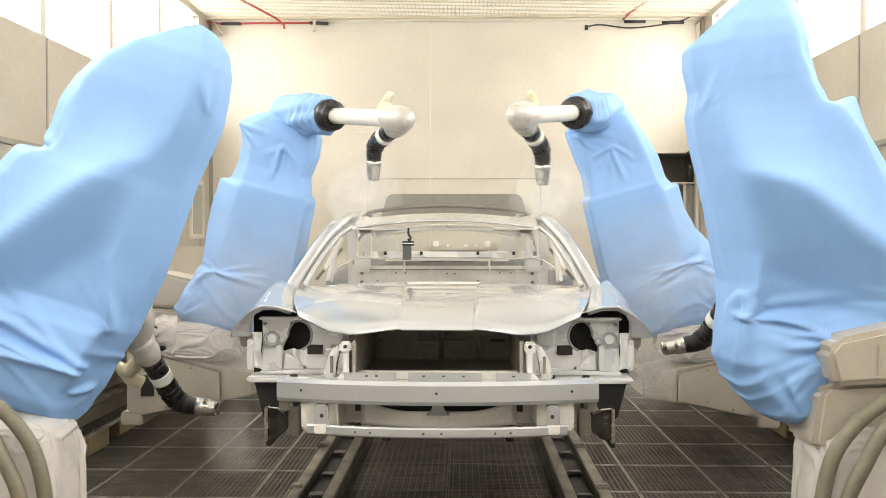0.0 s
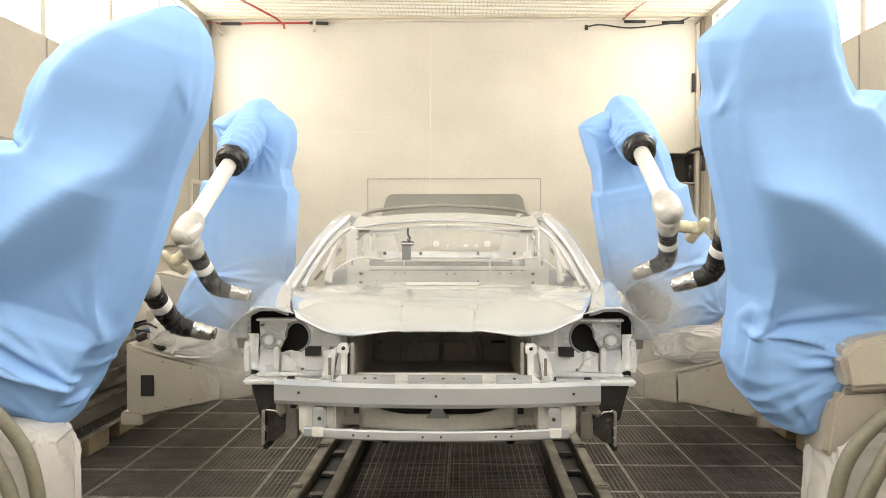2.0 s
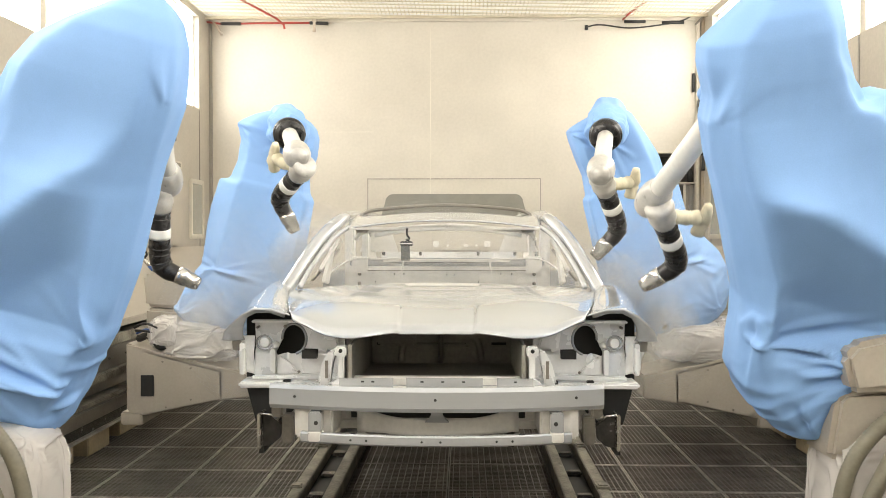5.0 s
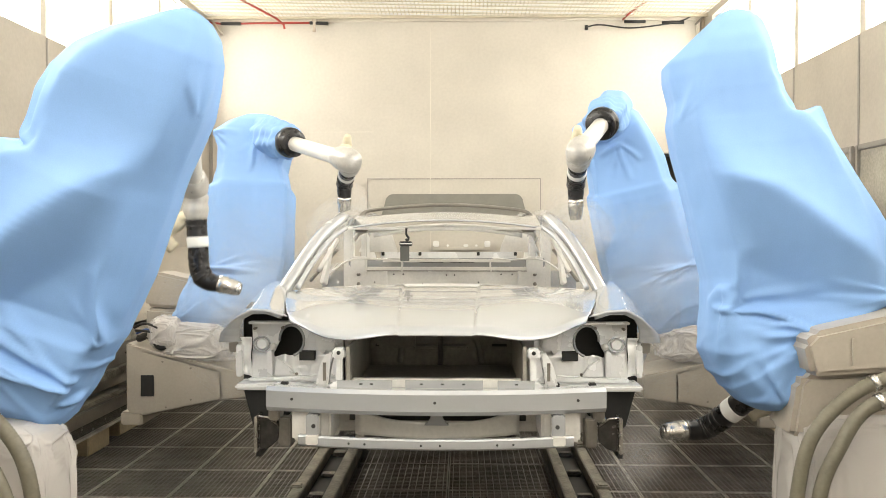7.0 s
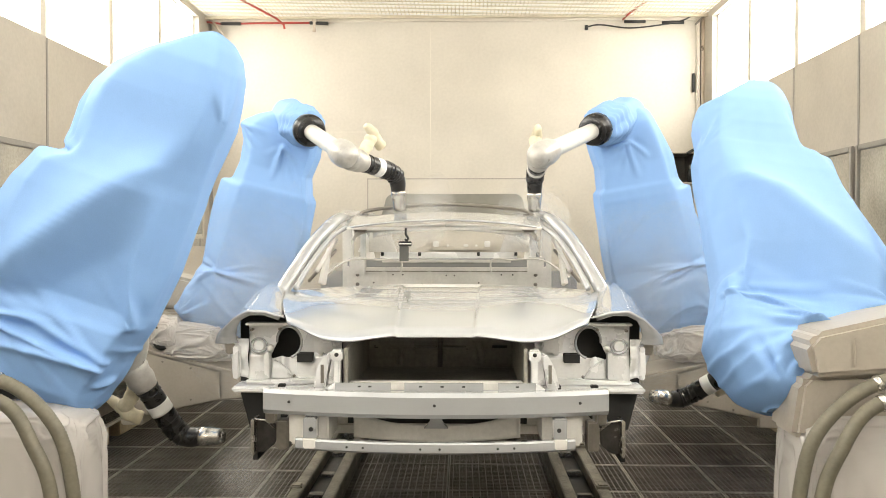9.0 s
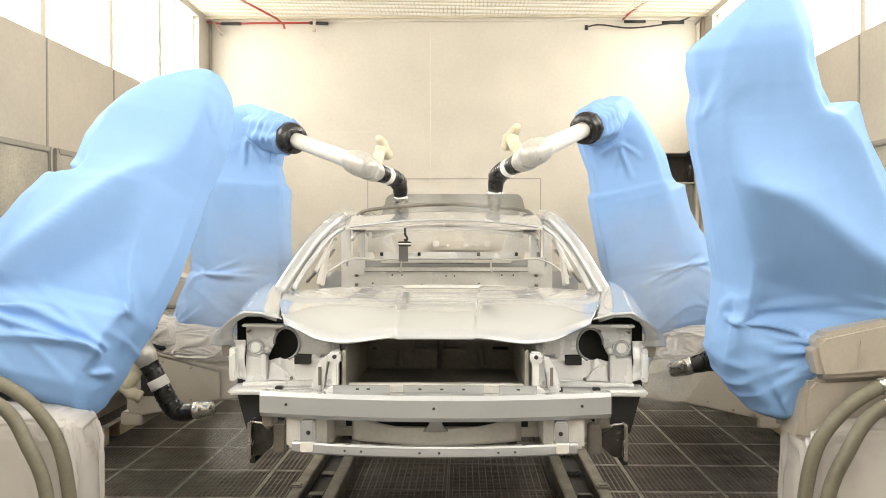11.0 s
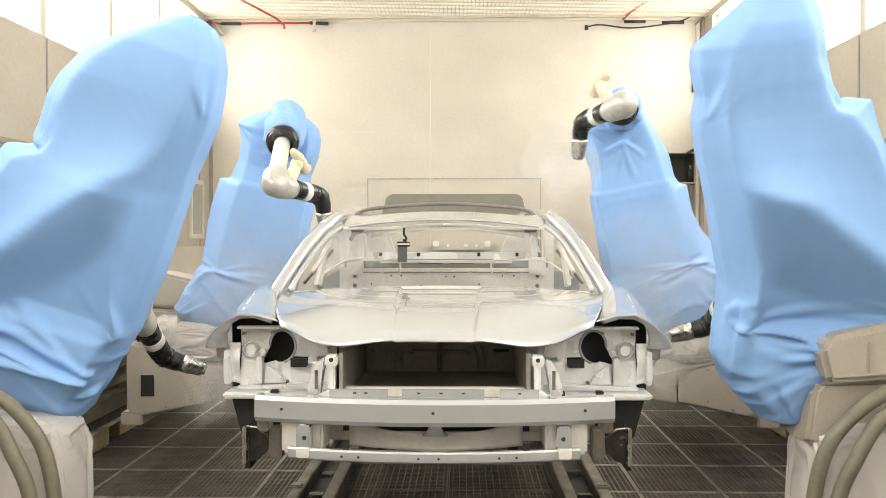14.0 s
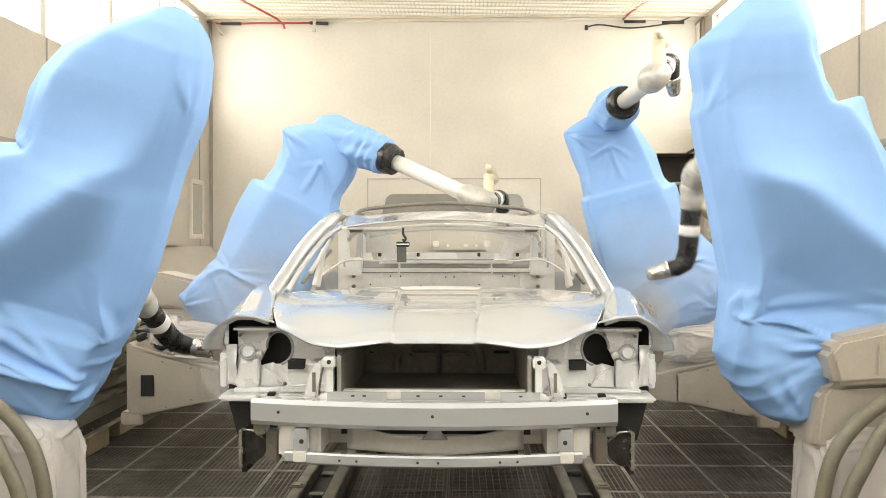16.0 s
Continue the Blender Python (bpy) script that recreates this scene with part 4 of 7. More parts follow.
        box("shoulder_post", (min(s * 0.60, s * 0.645), 0.08, 0.835), (max(s * 0.60, s * 0.645), 0.16, 0.88), M_STEEL, car, "", 0.008)
        # pillars and side structure
        tube("a_pillar", curve_path([(s * 0.775, 0.98, 1.265), (s * 0.735, 1.15, 1.37), (s * 0.68, 1.36, 1.50), (s * 0.605, 1.58, 1.615), (s * 0.575, 1.85, 1.655), (s * 0.56, 2.3, 1.66), (s * 0.57, 2.75, 1.60), (s * 0.63, 3.3, 1.44), (s * 0.70, 3.7, 1.30)], 6),
             [0.036] * 49, M_BODY, car, "rounded screen pillar and roof rail", 12)
        tube("screen_flange", curve_path([(s * 0.70, 0.98, 1.29), (s * 0.665, 1.18, 1.40), (s * 0.60, 1.42, 1.53), (s * 0.535, 1.57, 1.59)], 6), 0.014, M_BODY, car, "", 8)
        prism("b_pillar", [(2.30, 1.0), (2.48, 1.0), (2.40, 1.64), (2.30, 1.64)], 0, s * 0.60, s * 0.66, M_BODY_IN, car, "", 0.01)
        prism("rear_quarter", [(2.9, 0.7), (4.3, 0.75), (4.3, 1.28), (3.5, 1.33), (2.9, 1.27)], 0, s * 0.84, s * 0.90, M_BODY, car, "silver-white rear quarter panel", 0.02)
        prism("c_pillar", [(2.75, 1.30), (3.55, 1.30), (3.2, 1.46), (2.75, 1.60)], 0, s * 0.56, s * 0.60, M_BODY_IN, car, "", 0.01)
        prism("door_ring", [(1.2, 0.62), (3.0, 0.62), (3.0, 0.74), (1.35, 0.74), (1.35, 1.25), (1.2, 1.25)], 0, s * 0.70, s * 0.76, M_BODY_IN, car, "sill and front post of the door opening", 0.012)
        # bent wire props inside the cabin
        tube("prop_rod", curve_path([(s * 0.72, 1.9, 1.30), (s * 0.58, 2.05, 1.395), (s * 0.40, 2.1, 1.395), (s * 0.28, 2.1, 1.395), (s * 0.275, 2.1, 1.32)], 5), 0.006, M_BODY_IN, car, "thin bent wire prop", 6)
        bm = bmesh.new()
        add_prism(bm, [(1.25, 1.30), (1.55, 1.48), (1.60, 1.46), (1.40, 1.28)], 0, s * 0.62, s * 0.64, 0.004)
        part("pillar_gusset", bm, M_BODY_IN, car)

    # beam, lip and lower bar
    def beam_fn(u, v):
        x = (u * 2 - 1) * 0.645
        prof = [(0.07, 0.965), (0.012, 0.968), (0.0, 0.955), (0.0, 0.895), (0.012, 0.880), (0.07, 0.876)]
        k = v * (len(prof) - 1)
        i = min(int(k), len(prof) - 2)
        t = k - i
        y = prof[i][0] + (prof[i + 1][0] - prof[i][0]) * t
        z = prof[i][1] + (prof[i + 1][1] - prof[i][1]) * t
        return (x, y - 0.035 + 0.09 * (x / 0.645) ** 2, z)
    beam = sheet("bumper_beam", beam_fn, 60, 5, M_BODY, car, "silver bumper beam with bolt holes", 0.006, None, False)
    for x in (-0.542, 0.0, 0.535):
        bm = bmesh.new()
        yy = 0.09 * (x / 0.645) ** 2 - 0.035
        add_tube(bm, [(x, yy - 0.006, 0.928), (x, yy + 0.01, 0.928)], 0.0055, 12)
        part("bolt_hole", bm, M_DARK, beam)
    lip = [(-0.375, 0.965), (-0.375, 0.995), (-0.165, 0.995), (-0.165, 0.968), (-0.115, 0.968), (-0.115, 0.995), (0.18, 0.995), (0.18, 0.968), (0.235, 0.968), (0.235, 0.995), (0.375, 0.995), (0.375, 0.965)]
    prism("top_lip", lip, 1, 0.055, 0.062, M_BODY, car, "notched sheet lip on the beam", 0.0)
    for x in (-0.29, -0.25, -0.06, 0.02, 0.10, 0.30):
        box("slot", (x, 0.053, 0.978), (x + 0.012, 0.056, 0.984), M_DARK, car, "", 0.0)

    def bar_fn(u, v):
        x = (u * 2 - 1) * 0.517
        prof = [(0.035, 0.790), (0.004, 0.793), (0.0, 0.788), (0.0, 0.762), (0.006, 0.756), (0.035, 0.758)]
        k = v * (len(prof) - 1)
        i = min(int(k), len(prof) - 2)
        y, z = [p + (q - p) * (k - i) for p, q in zip(prof[i], prof[i + 1])]
        return (x, y - 0.055 + 0.07 * (x / 0.517) ** 2, z)
    low = sheet("lower_bar", bar_fn, 48, 15, M_BODY, car, "bowed silver lower cross bar", 0.005, None, False)
    for x in (-0.32, -0.26, -0.05, 0.02, 0.23, 0.29):
        y = -0.055 + 0.07 * (x / 0.517) ** 2
        tube("bolt_hole", [(x, y - 0.004, 0.774), (x, y + 0.01, 0.774)], 0.0045, M_DARK, low, "", 8)
    for sx in (-1, 1):
        box("bar_bracket", (min(sx * 0.435, sx * 0.485), -0.01, 0.762), (max(sx * 0.435, sx * 0.485), 0.06, 0.80), M_BODY_IN, low, "", 0.004)

    def apron_fn(u, v):
        x = (u * 2 - 1) * 0.33
        e = abs(u * 2 - 1)
        return (x, 0.20 + 0.06 * e ** 2, 0.737 + 0.008 * e + (0.066 + 0.050 * e ** 4) * v)
    sheet("apron", apron_fn, 24, 6, M_BODY_IN, car, "curved lower apron panel", 0.006)
    prism("v_bracket", [(-0.05, 0.80), (0.05, 0.80), (0.022, 0.825), (0.016, 0.88), (-0.016, 0.88), (-0.022, 0.825)], 1, 0.16, 0.18, M_BODY, car, "", 0.003)
    # black box put in as the shade between beam and apron
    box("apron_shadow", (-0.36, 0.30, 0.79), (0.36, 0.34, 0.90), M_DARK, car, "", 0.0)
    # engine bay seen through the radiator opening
    box("bay_wall", (-0.36, 0.88, 0.70), (0.36, 0.92, 1.26), M_BAY, car, "engine bay bulkhead in shade-darkened primer", 0.0)
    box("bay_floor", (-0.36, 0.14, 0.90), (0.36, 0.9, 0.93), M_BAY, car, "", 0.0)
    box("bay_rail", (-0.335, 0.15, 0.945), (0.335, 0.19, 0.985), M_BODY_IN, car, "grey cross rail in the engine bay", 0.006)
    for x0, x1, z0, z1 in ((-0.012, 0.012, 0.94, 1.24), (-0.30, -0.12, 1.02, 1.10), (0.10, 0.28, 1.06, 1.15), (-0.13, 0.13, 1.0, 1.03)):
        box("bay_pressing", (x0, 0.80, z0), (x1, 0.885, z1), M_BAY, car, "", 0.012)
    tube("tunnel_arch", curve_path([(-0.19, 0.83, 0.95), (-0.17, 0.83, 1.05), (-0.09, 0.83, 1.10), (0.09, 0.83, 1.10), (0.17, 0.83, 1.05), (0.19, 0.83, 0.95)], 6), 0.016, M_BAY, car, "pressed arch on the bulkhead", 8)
    tube("bay_pipe", [(0.0, 0.76, 0.95), (0.0, 0.76, 1.10), (0.0, 0.74, 1.20)], [0.012, 0.012, 0.018], M_STEEL, car, "grey upright pipe in the engine bay", 10)
    for s in (-1, 1):
        for z in (1.02, 1.06, 1.10):
            box("bay_slot", (min(s * 0.24, s * 0.31), 0.872, z), (max(s * 0.24, s * 0.31), 0.879, z + 0.012), M_DARK, car, "", 0.0)
    # cowl, roof, rear end
    def cowl_fn(u, v):
        s = u * 2 - 1
        return (s * 0.73, 1.05 + 0.18 * v, 1.285 - 0.03 * s * s + 0.01 * v - 0.03 * math.sin(v * 3.14))
    sheet("cowl", cowl_fn, 30, 6, M_BODY_IN, car, "pressed cowl below the screen opening", 0.006)

    def roof_fn(u, v):
        s = u * 2 - 1
        w = 0.535 + 0.03 * math.sin(v * 3.14)
        y = 1.53 + 1.15 * v - 0.05 * (1 - s * s) * (1 - v)
        z = 1.592 + 0.105 * math.sin((0.06 + v * 0.80) * math.pi) - 0.030 * s * s + 0.012 * (1 - s * s)
        return (s * w, y, z)
    sheet("roof", roof_fn, 80, 60, M_BODY, car, "silver-white roof frame around a wide open roof hatch", 0.008, lambda u, v: 0.10 < u < 0.90 and 0.22 < v < 0.90)
    tube("roof_bow", curve_path([(-0.51, 1.90, 1.655), (-0.42, 1.92, 1.695), (0, 1.95, 1.725), (0.42, 1.92, 1.695), (0.51, 1.90, 1.655)], 8), 0.011, M_STEEL, car, "thin dark roof edge", 8)
    for sx in (-1, 1):
        prism("rear_side_panel", [(sx * 0.36, 1.425), (sx * 0.64, 1.425), (sx * 0.56, 1.60), (sx * 0.42, 1.60)], 1, 2.93, 2.95, M_BODY_IN, car, "bare panel beside the rear opening", 0.004)
        box("shelf_bracket", (min(sx * 0.50, sx * 0.60), 2.18, 1.30), (max(sx * 0.50, sx * 0.60), 2.24, 1.41), M_BODY_IN, car, "", 0.006)
        tube("side_strut", [(sx * 0.66, 1.35, 1.36), (sx * 0.60, 1.62, 1.52)], 0.012, M_BODY_IN, car, "", 8)
        tube("side_strut", [(sx * 0.72, 1.45, 1.30), (sx * 0.62, 1.75, 1.46)], 0.009, M_STEEL, car, "", 8)
        box("visor_block", (min(sx * 0.43, sx * 0.50), 1.60, 1.56), (max(sx * 0.43, sx * 0.50), 1.66, 1.59), M_STEEL, car, "", 0.006)
        tube("inner_arch", curve_path([(sx * 0.52, 1.75, 1.52), (sx * 0.44, 1.80, 1.57), (0, 1.82, 1.60)], 6), 0.012, M_BODY_IN, car, "inner roof bow", 8)
        for z in (1.24, 1.30):
            tube("stud", [(sx * 0.55, 2.185, z), (sx * 0.55, 2.2, z)], 0.012, M_STEEL, car, "", 10)
    box("header_rail", (-0.53, 1.52, 1.575), (0.53, 1.60, 1.588), M_BODY_IN, car, "", 0.004)

    def back_bow(u, v):
        s = u * 2 - 1
        return (s * 0.50, 2.62 + 0.08 * v, 1.585 - 0.05 * s * s + 0.03 * v)
    sheet("rear_header", back_bow, 20, 3, M_BODY_IN, car, "rear roof cross member", 0.02)
    # floor, seat bulkhead, shelf
    box("floor_pan", (-0.84, 0.95, 0.60), (0.84, 4.2, 0.64), M_BODY_IN, car, "bare metal floor pan", 0.0)
    box("bulkhead", (-0.80, 0.96, 0.64), (0.80, 1.0, 1.24), M_BODY_IN, car, "front bulkhead", 0.0)
    box("seat_back_panel", (-0.62, 2.2, 0.9), (0.62, 2.24, 1.345), M_BODY_IN, car, "bare rear seat panel with holes", 0.004)
    for x, z in ((-0.33, 1.30), (-0.27, 1.30), (0.0, 1.295), (0.05, 1.295), (0.34, 1.30), (0.41, 1.30), (-0.45, 1.25), (0.2, 1.25), (-0.15, 1.24)):
        bm = bmesh.new()
        add_tube(bm, [(x, 2.190, z), (x, 2.198, z)], 0.005, 10)
        part("panel_hole", bm, M_DARK, car)
    for x in (-0.40, -0.12, 0.13, 0.44):
        box("panel_rib", (x, 2.185, 1.0), (x + 0.03, 2.199, 1.32), M_BODY_IN, car, "", 0.004)
    box("shelf", (-0.62, 2.25, 1.35), (0.62, 2.9, 1.372), M_BODY_IN, car, "bare rear shelf", 0.004)
    box("shelf_beam", (-0.62, 2.24, 1.345), (0.62, 2.28, 1.40), M_BODY, car, "", 0.008)
    box("shelf_edge", (-0.48, 2.9, 1.372), (0.48, 2.95, 1.425), M_PRESS, car, "", 0.008)
    for x in (-0.17, 0.02):
        box("shelf_slot", (x, 2.232, 1.37), (x + 0.15, 2.239, 1.385), M_DARK, car, "", 0.0)
    for x in (-0.50, -0.30, 0.0, 0.28, 0.48):
        tube("panel_boss", [(x, 2.19, 1.21), (x, 2.2, 1.21)], 0.022, M_BODY, car, "", 14)
    box("shelf_rail", (-0.40, 2.20, 1.375), (0.40, 2.235, 1.392), M_BODY_IN, car, "raised edge of the shelf beam", 0.003)
    for x in (-0.47, -0.21, 0.20, 0.46):
        box("shelf_clip", (x, 2.86, 1.40), (x + 0.02, 2.898, 1.425), M_DARK, car, "", 0.002)
    box("seat_panel_seam", (-0.60, 2.192, 1.318), (0.60, 2.199, 1.324), M_STEEL, car, "", 0.0)
    box("tail", (-0.86, 4.15, 0.66), (0.86, 4.3, 1.24), M_BODY, car, "", 0.02)
    return car


car = car_body()


# ---- things that ride on or stand behind the body ----
def floor_and_track():
    pit = structure(box("pit_floor", (WALL_L, FRONT, -0.42), (WALL_R, BACK, -0.36), M_PIT, None, "", 0.0), "pit floor under the grating, coloured near-black as shade", "floor")
    # one grating panel: frame and bars
    L = 0.605

    def grate_mesh(W):
        bm = bmesh.new()
        n = 0

        def bar(lo, hi):
            vs = [bm.verts.new((x, y, z)) for x in (lo[0], hi[0]) for y in (lo[1], hi[1]) for z in (lo[2], hi[2])]
            for f in ((4, 6, 7, 5), (0, 1, 3, 2), (0, 4, 5, 1), (2, 3, 7, 6), (1, 5, 7, 3)):
                bm.faces.new([vs[i] for i in f])
        for k in range(15):
            x = -W / 2 + 0.028 + k * (W - 0.06) / 14
            bar((x, -L / 2 + 0.01, -0.028), (x + 0.005, L / 2 - 0.01, 0.0))
        for k in range(19):
            y = -L / 2 + 0.03 + k * (L - 0.06) / 18
            bar((-W / 2 + 0.01, y, -0.028), (W / 2 - 0.01, y + 0.0048, 0.0))
        me = bpy.data.meshes.new("grate")
        bm.to_mesh(me)
        bm.free()
        me.materials.append(M_GRATE)
        return me

    def rim_mesh(W, mat):
        bm = bmesh.new()
        for lo, hi in (((-W / 2 + 0.003, -L / 2 + 0.003, -0.03), (-W / 2 + 0.010, L / 2 - 0.003, 0.002)), ((W / 2 - 0.010, -L / 2 + 0.003, -0.03), (W / 2 - 0.003, L / 2 - 0.003, 0.002)),
                       ((-W / 2 + 0.011, -L / 2 + 0.003, -0.03), (W / 2 - 0.011, -L / 2 + 0.013, 0.002)), ((-W / 2 + 0.011, L / 2 - 0.013, -0.03), (W / 2 - 0.011, L / 2 - 0.003, 0.002))):
            add_box(bm, lo, hi)
        me = bpy.data.meshes.new("grate_rim")
        bm.to_mesh(me)
        bm.free()
        me.materials.append(mat)
        return me
    floor = structure(new("floor"), "dark steel grating floor in square panels", "floor")
    for W, edge, count, shift in ((0.50, 0.555, 4, 0.0), (0.50, -2.745, 4, -0.185), (0.645, -0.74, 2, 0.0)):
        g, r = grate_mesh(W), rim_mesh(W, M_GRATE if W > 0.6 else M_EDGE)
        for i in range(count):
            for j in range(-10, 13):
                for nm, me in (("grate", g), ("grate_rim", r)):
                    o = new(nm, me)
                    o.location = (edge + (i + 0.5) * W, 2.21 + shift + (j + 0.5) * L, 0)
                    o.parent = floor
    return floor


def track():
    tr = thing("conveyor_track", "worn steel conveyor rails with chain set on the grating", "conveyor")
    for s, x in ((-1, -0.98), (1, 0.56)):
        for k, (w, z) in enumerate(((0.0, 0.10), (0.20, 0.10))):
            box("rail", (x + w, 1.2, 0.004), (x + w + 0.07, 9.0, z), M_TRACK, tr, "", 0.006)
        box("rail_bed", (x + 0.07, 1.2, 0.004), (x + 0.20, 9.0, 0.03), M_DARK, tr, "", 0.0)
        rnd = random.Random(40 + s)
        for k in range(13):
            y = 2.5 + k * 0.48 + 0.06 * rnd.random()
            box("roller", (x + 0.085, y, 0.032), (x + 0.185, y + 0.05 + 0.05 * rnd.random(), 0.05 + 0.02 * rnd.random()), M_ARM, tr, "", 0.010)
            if k % 2:
                o = 0.0 if s < 0 else 0.215
                box("cleat", (x - 0.012 + o, y, 0.07), (x + 0.058 + o, y + 0.07 + 0.05 * rnd.random(), 0.112 + 0.014 * rnd.random()), M_TRACK, tr, "", 0.010)
    return tr


track()


def skid():
    sk = thing("skid", "steel skid frame carrying the car body on the conveyor", "skid", "", (CAR_X, CAR_Y, 0))
    for s in (-1, 1):
        box("runner", (min(s * 0.40, s * 0.46), 2.6, 0.105), (max(s * 0.40, s * 0.46), 4.2, 0.20), M_ARM, sk, "", 0.01)
        for y in (2.7, 3.4):
            box("support", (min(s * 0.405, s * 0.455), y, 0.20), (max(s * 0.405, s * 0.455), y + 0.08, 0.60), M_ARM, sk, "", 0.008)
    box("cross_bar", (-0.95, 3.6, 0.12), (0.95, 3.68, 0.18), M_ARM, sk, "", 0.008)
    return sk


skid_frame = skid()


def rails():
    for s, wall, nm in ((-1, WALL_L, "left"), (1, WALL_R, "right")):
        x0 = wall - s * 0.02

        def b(name, a, c, z0, z1, mat, parent, y0=0.2, y1=9.6):
            return box(name, (min(x0 - s * a, x0 - s * c), y0, z0), (max(x0 - s * a, x0 - s * c), y1, z1), mat, parent, "", 0.006)
        rail = thing("robot_rail", "long grey steel travel rail for the paint robots on wooden blocks", "rail")
        b("rail_beam", 0.0, 0.42, 0.235, 0.33, M_STEEL, rail)
        b("rail_shelf", 0.0, 0.40, 0.33, 0.36, M_TRACK, rail)
        b("rail_web", 0.0, 0.28, 0.36, 0.72, M_STEEL, rail)
        b("rail_lip", 0.28, 0.38, 0.47, 0.53, M_TRACK, rail)
        b("rail_face", 0.28, 0.34, 0.53, 0.70, M_STEEL, rail)
        for k in range(24):
            b("rail_bolt", 0.34, 0.352, 0.60, 0.625, M_BELL, rail, 1.2 + k * 0.33, 1.225 + k * 0.33)
        b("rail_top", 0.0, 0.40, 0.72, 0.80, M_TRACK, rail)
        b("rail_foot", 0.02, 0.39, 0.15, 0.235, M_ARM, rail)
        b("rail_edge", 0.02, 0.425, 0.135, 0.15, M_EDGE, rail)
        for k in range(13):
            b("wooden_block", 0.02, 0.415 - 0.03 * (k % 2), 0.004, 0.135, M_WOOD, rail, 1.0 + k * 0.62, 1.56 + k * 0.62 - 0.10 * (k % 3))
        # sloping sheet ledge above the rail
        prism("ledge", [(x0, 1.42), (x0 - s * 0.42, 0.90), (x0 - s * 0.42, 0.85), (x0, 0.85)], 1, 1.0, 10.3, M_BEIGE, rail, "sloping beige sheet ledge", 0.006)


rails()


# ---- fittings on the walls ----
def on_back(x, y):
    """Place on the end wall, seen from the camera's stand."""
    k = BACK / 1539.0
    return (x - 820) * k, EYE_Z - (y - 415) * k


def wall_things():
    # grey board in front of the gate
    n = 6
    x0, x1, z0, z1, r = -0.93, 0.71, 1.76, 2.03, 0.10
    pts = [(x0 - 0.05, z0), (x1 + 0.05, z0)]
    pts += [(x1 - r + r * math.cos(a), z1 - r + r * math.sin(a)) for a in [math.pi / 2 * k / n for k in range(n + 1)]]
    pts += [(x0 + r - r * math.sin(a), z1 - r + r * math.cos(a)) for a in [math.pi / 2 * k / n for k in range(n + 1)]]
    board = tagged(prism("grey_board", pts, 1, BACK - 0.06, BACK - 0.02, M_PLATE, None, "", 0.006), "grey rounded board fixed to the end gate", "board")
    # pale rack fixed low on the gate
    rack = tagged(box("wall_rack", (-0.36, BACK - 0.05, 1.36), (0.32, BACK - 0.004, 1.40), M_FRAME, None, "", 0.006), "pale low rack with small boxes fixed to the end gate", "rack")
    for x, z, w in ((-0.36, 1.47, 0.07), (0.25, 1.47, 0.07), (-0.20, 1.43, 0.03), (0.0, 1.43, 0.06), (0.14, 1.43, 0.03)):
        box("rack_box", (x, BACK - 0.09, 1.40), (x + w, BACK - 0.006, z), M_TAPE, rack, "", 0.008)
    # open niche with a shelf
    deep = BACK + 0.55
    rec = thing("niche_cabinet", "open dark cabinet niche with shelf in the end wall corner", "cabinet")
    box("back_panel", (NICHE_L - 0.02, deep, NICHE_LOW - 0.02), (NICHE_R + 0.02, deep + 0.03, NICHE_TOP + 0.02), M_NICHE, rec, "", 0.0)
    box("side_panel", (NICHE_L - 0.03, BACK + 0.121, NICHE_LOW - 0.02), (NICHE_L - 0.002, deep, NICHE_TOP + 0.02), M_NICHE, rec, "", 0.0)
    box("side_panel", (NICHE_R + 0.002, BACK + 0.121, NICHE_LOW - 0.02), (NICHE_R + 0.03, deep, NICHE_TOP + 0.02), M_NICHE, rec, "", 0.0)
    box("top_panel", (NICHE_L - 0.02, BACK + 0.121, NICHE_TOP + 0.002), (NICHE_R + 0.02, deep, NICHE_TOP + 0.03), M_NICHE, rec, "", 0.0)
    box("bottom_panel", (NICHE_L - 0.02, BACK + 0.121, NICHE_LOW - 0.03), (NICHE_R + 0.02, deep, NICHE_LOW - 0.002), M_NICHE, rec, "", 0.0)
    box("shelf", (2.50, BACK + 0.02, 2.155), (NICHE_R - 0.005, BACK + 0.40, 2.17), M_FRAME, rec, "thin pale shelf", 0.002)
    box("upright", (2.625, BACK + 0.03, NICHE_LOW), (2.65, BACK + 0.06, 2.15), M_FRAME, rec, "pale steel upright", 0.003)
    box("upright", (2.70, BACK + 0.03, NICHE_LOW), (2.715, BACK + 0.06, 2.15), M_TRIM, rec, "", 0.003)
    box("panel_face", (2.655, BACK + 0.08, NICHE_LOW), (2.755, BACK + 0.10, 2.14), M_TRIM, rec, "grey inner panel", 0.002)
    box("niche_rim", (NICHE_L - 0.03, BACK - 0.012, NICHE_TOP - 0.004), (NICHE_R + 0.01, BACK - 0.001, NICHE_TOP + 0.02), M_FRAME, rec, "", 0.002)
    bottle = thing("bottle", "small black bottle with cap on the niche shelf", "bottle", "", (2.715, BACK + 0.10, 2.17))
    tube("body", [(0, 0, 0), (0, 0, 0.13), (0, 0, 0.16), (0, 0, 0.165)], [0.032, 0.032, 0.018, 0.015], M_DARK, bottle, "", 14)
    tube("cap", [(0, 0, 0.16), (0, 0, 0.21)], 0.012, M_STEEL, bottle, "", 12)
    tagged(box("wall_plate", (WALL_R - 0.02, 9.72, 2.16), (WALL_R, 10.08, 2.48), M_PLATE, None, "", 0.004), "dark grey plate on the side wall beside the niche", "plate")
    hook = thing("pipe_hook", "black bent bracket clamped on the corner post", "bracket", "", (2.79, BACK - 0.08, 2.50))
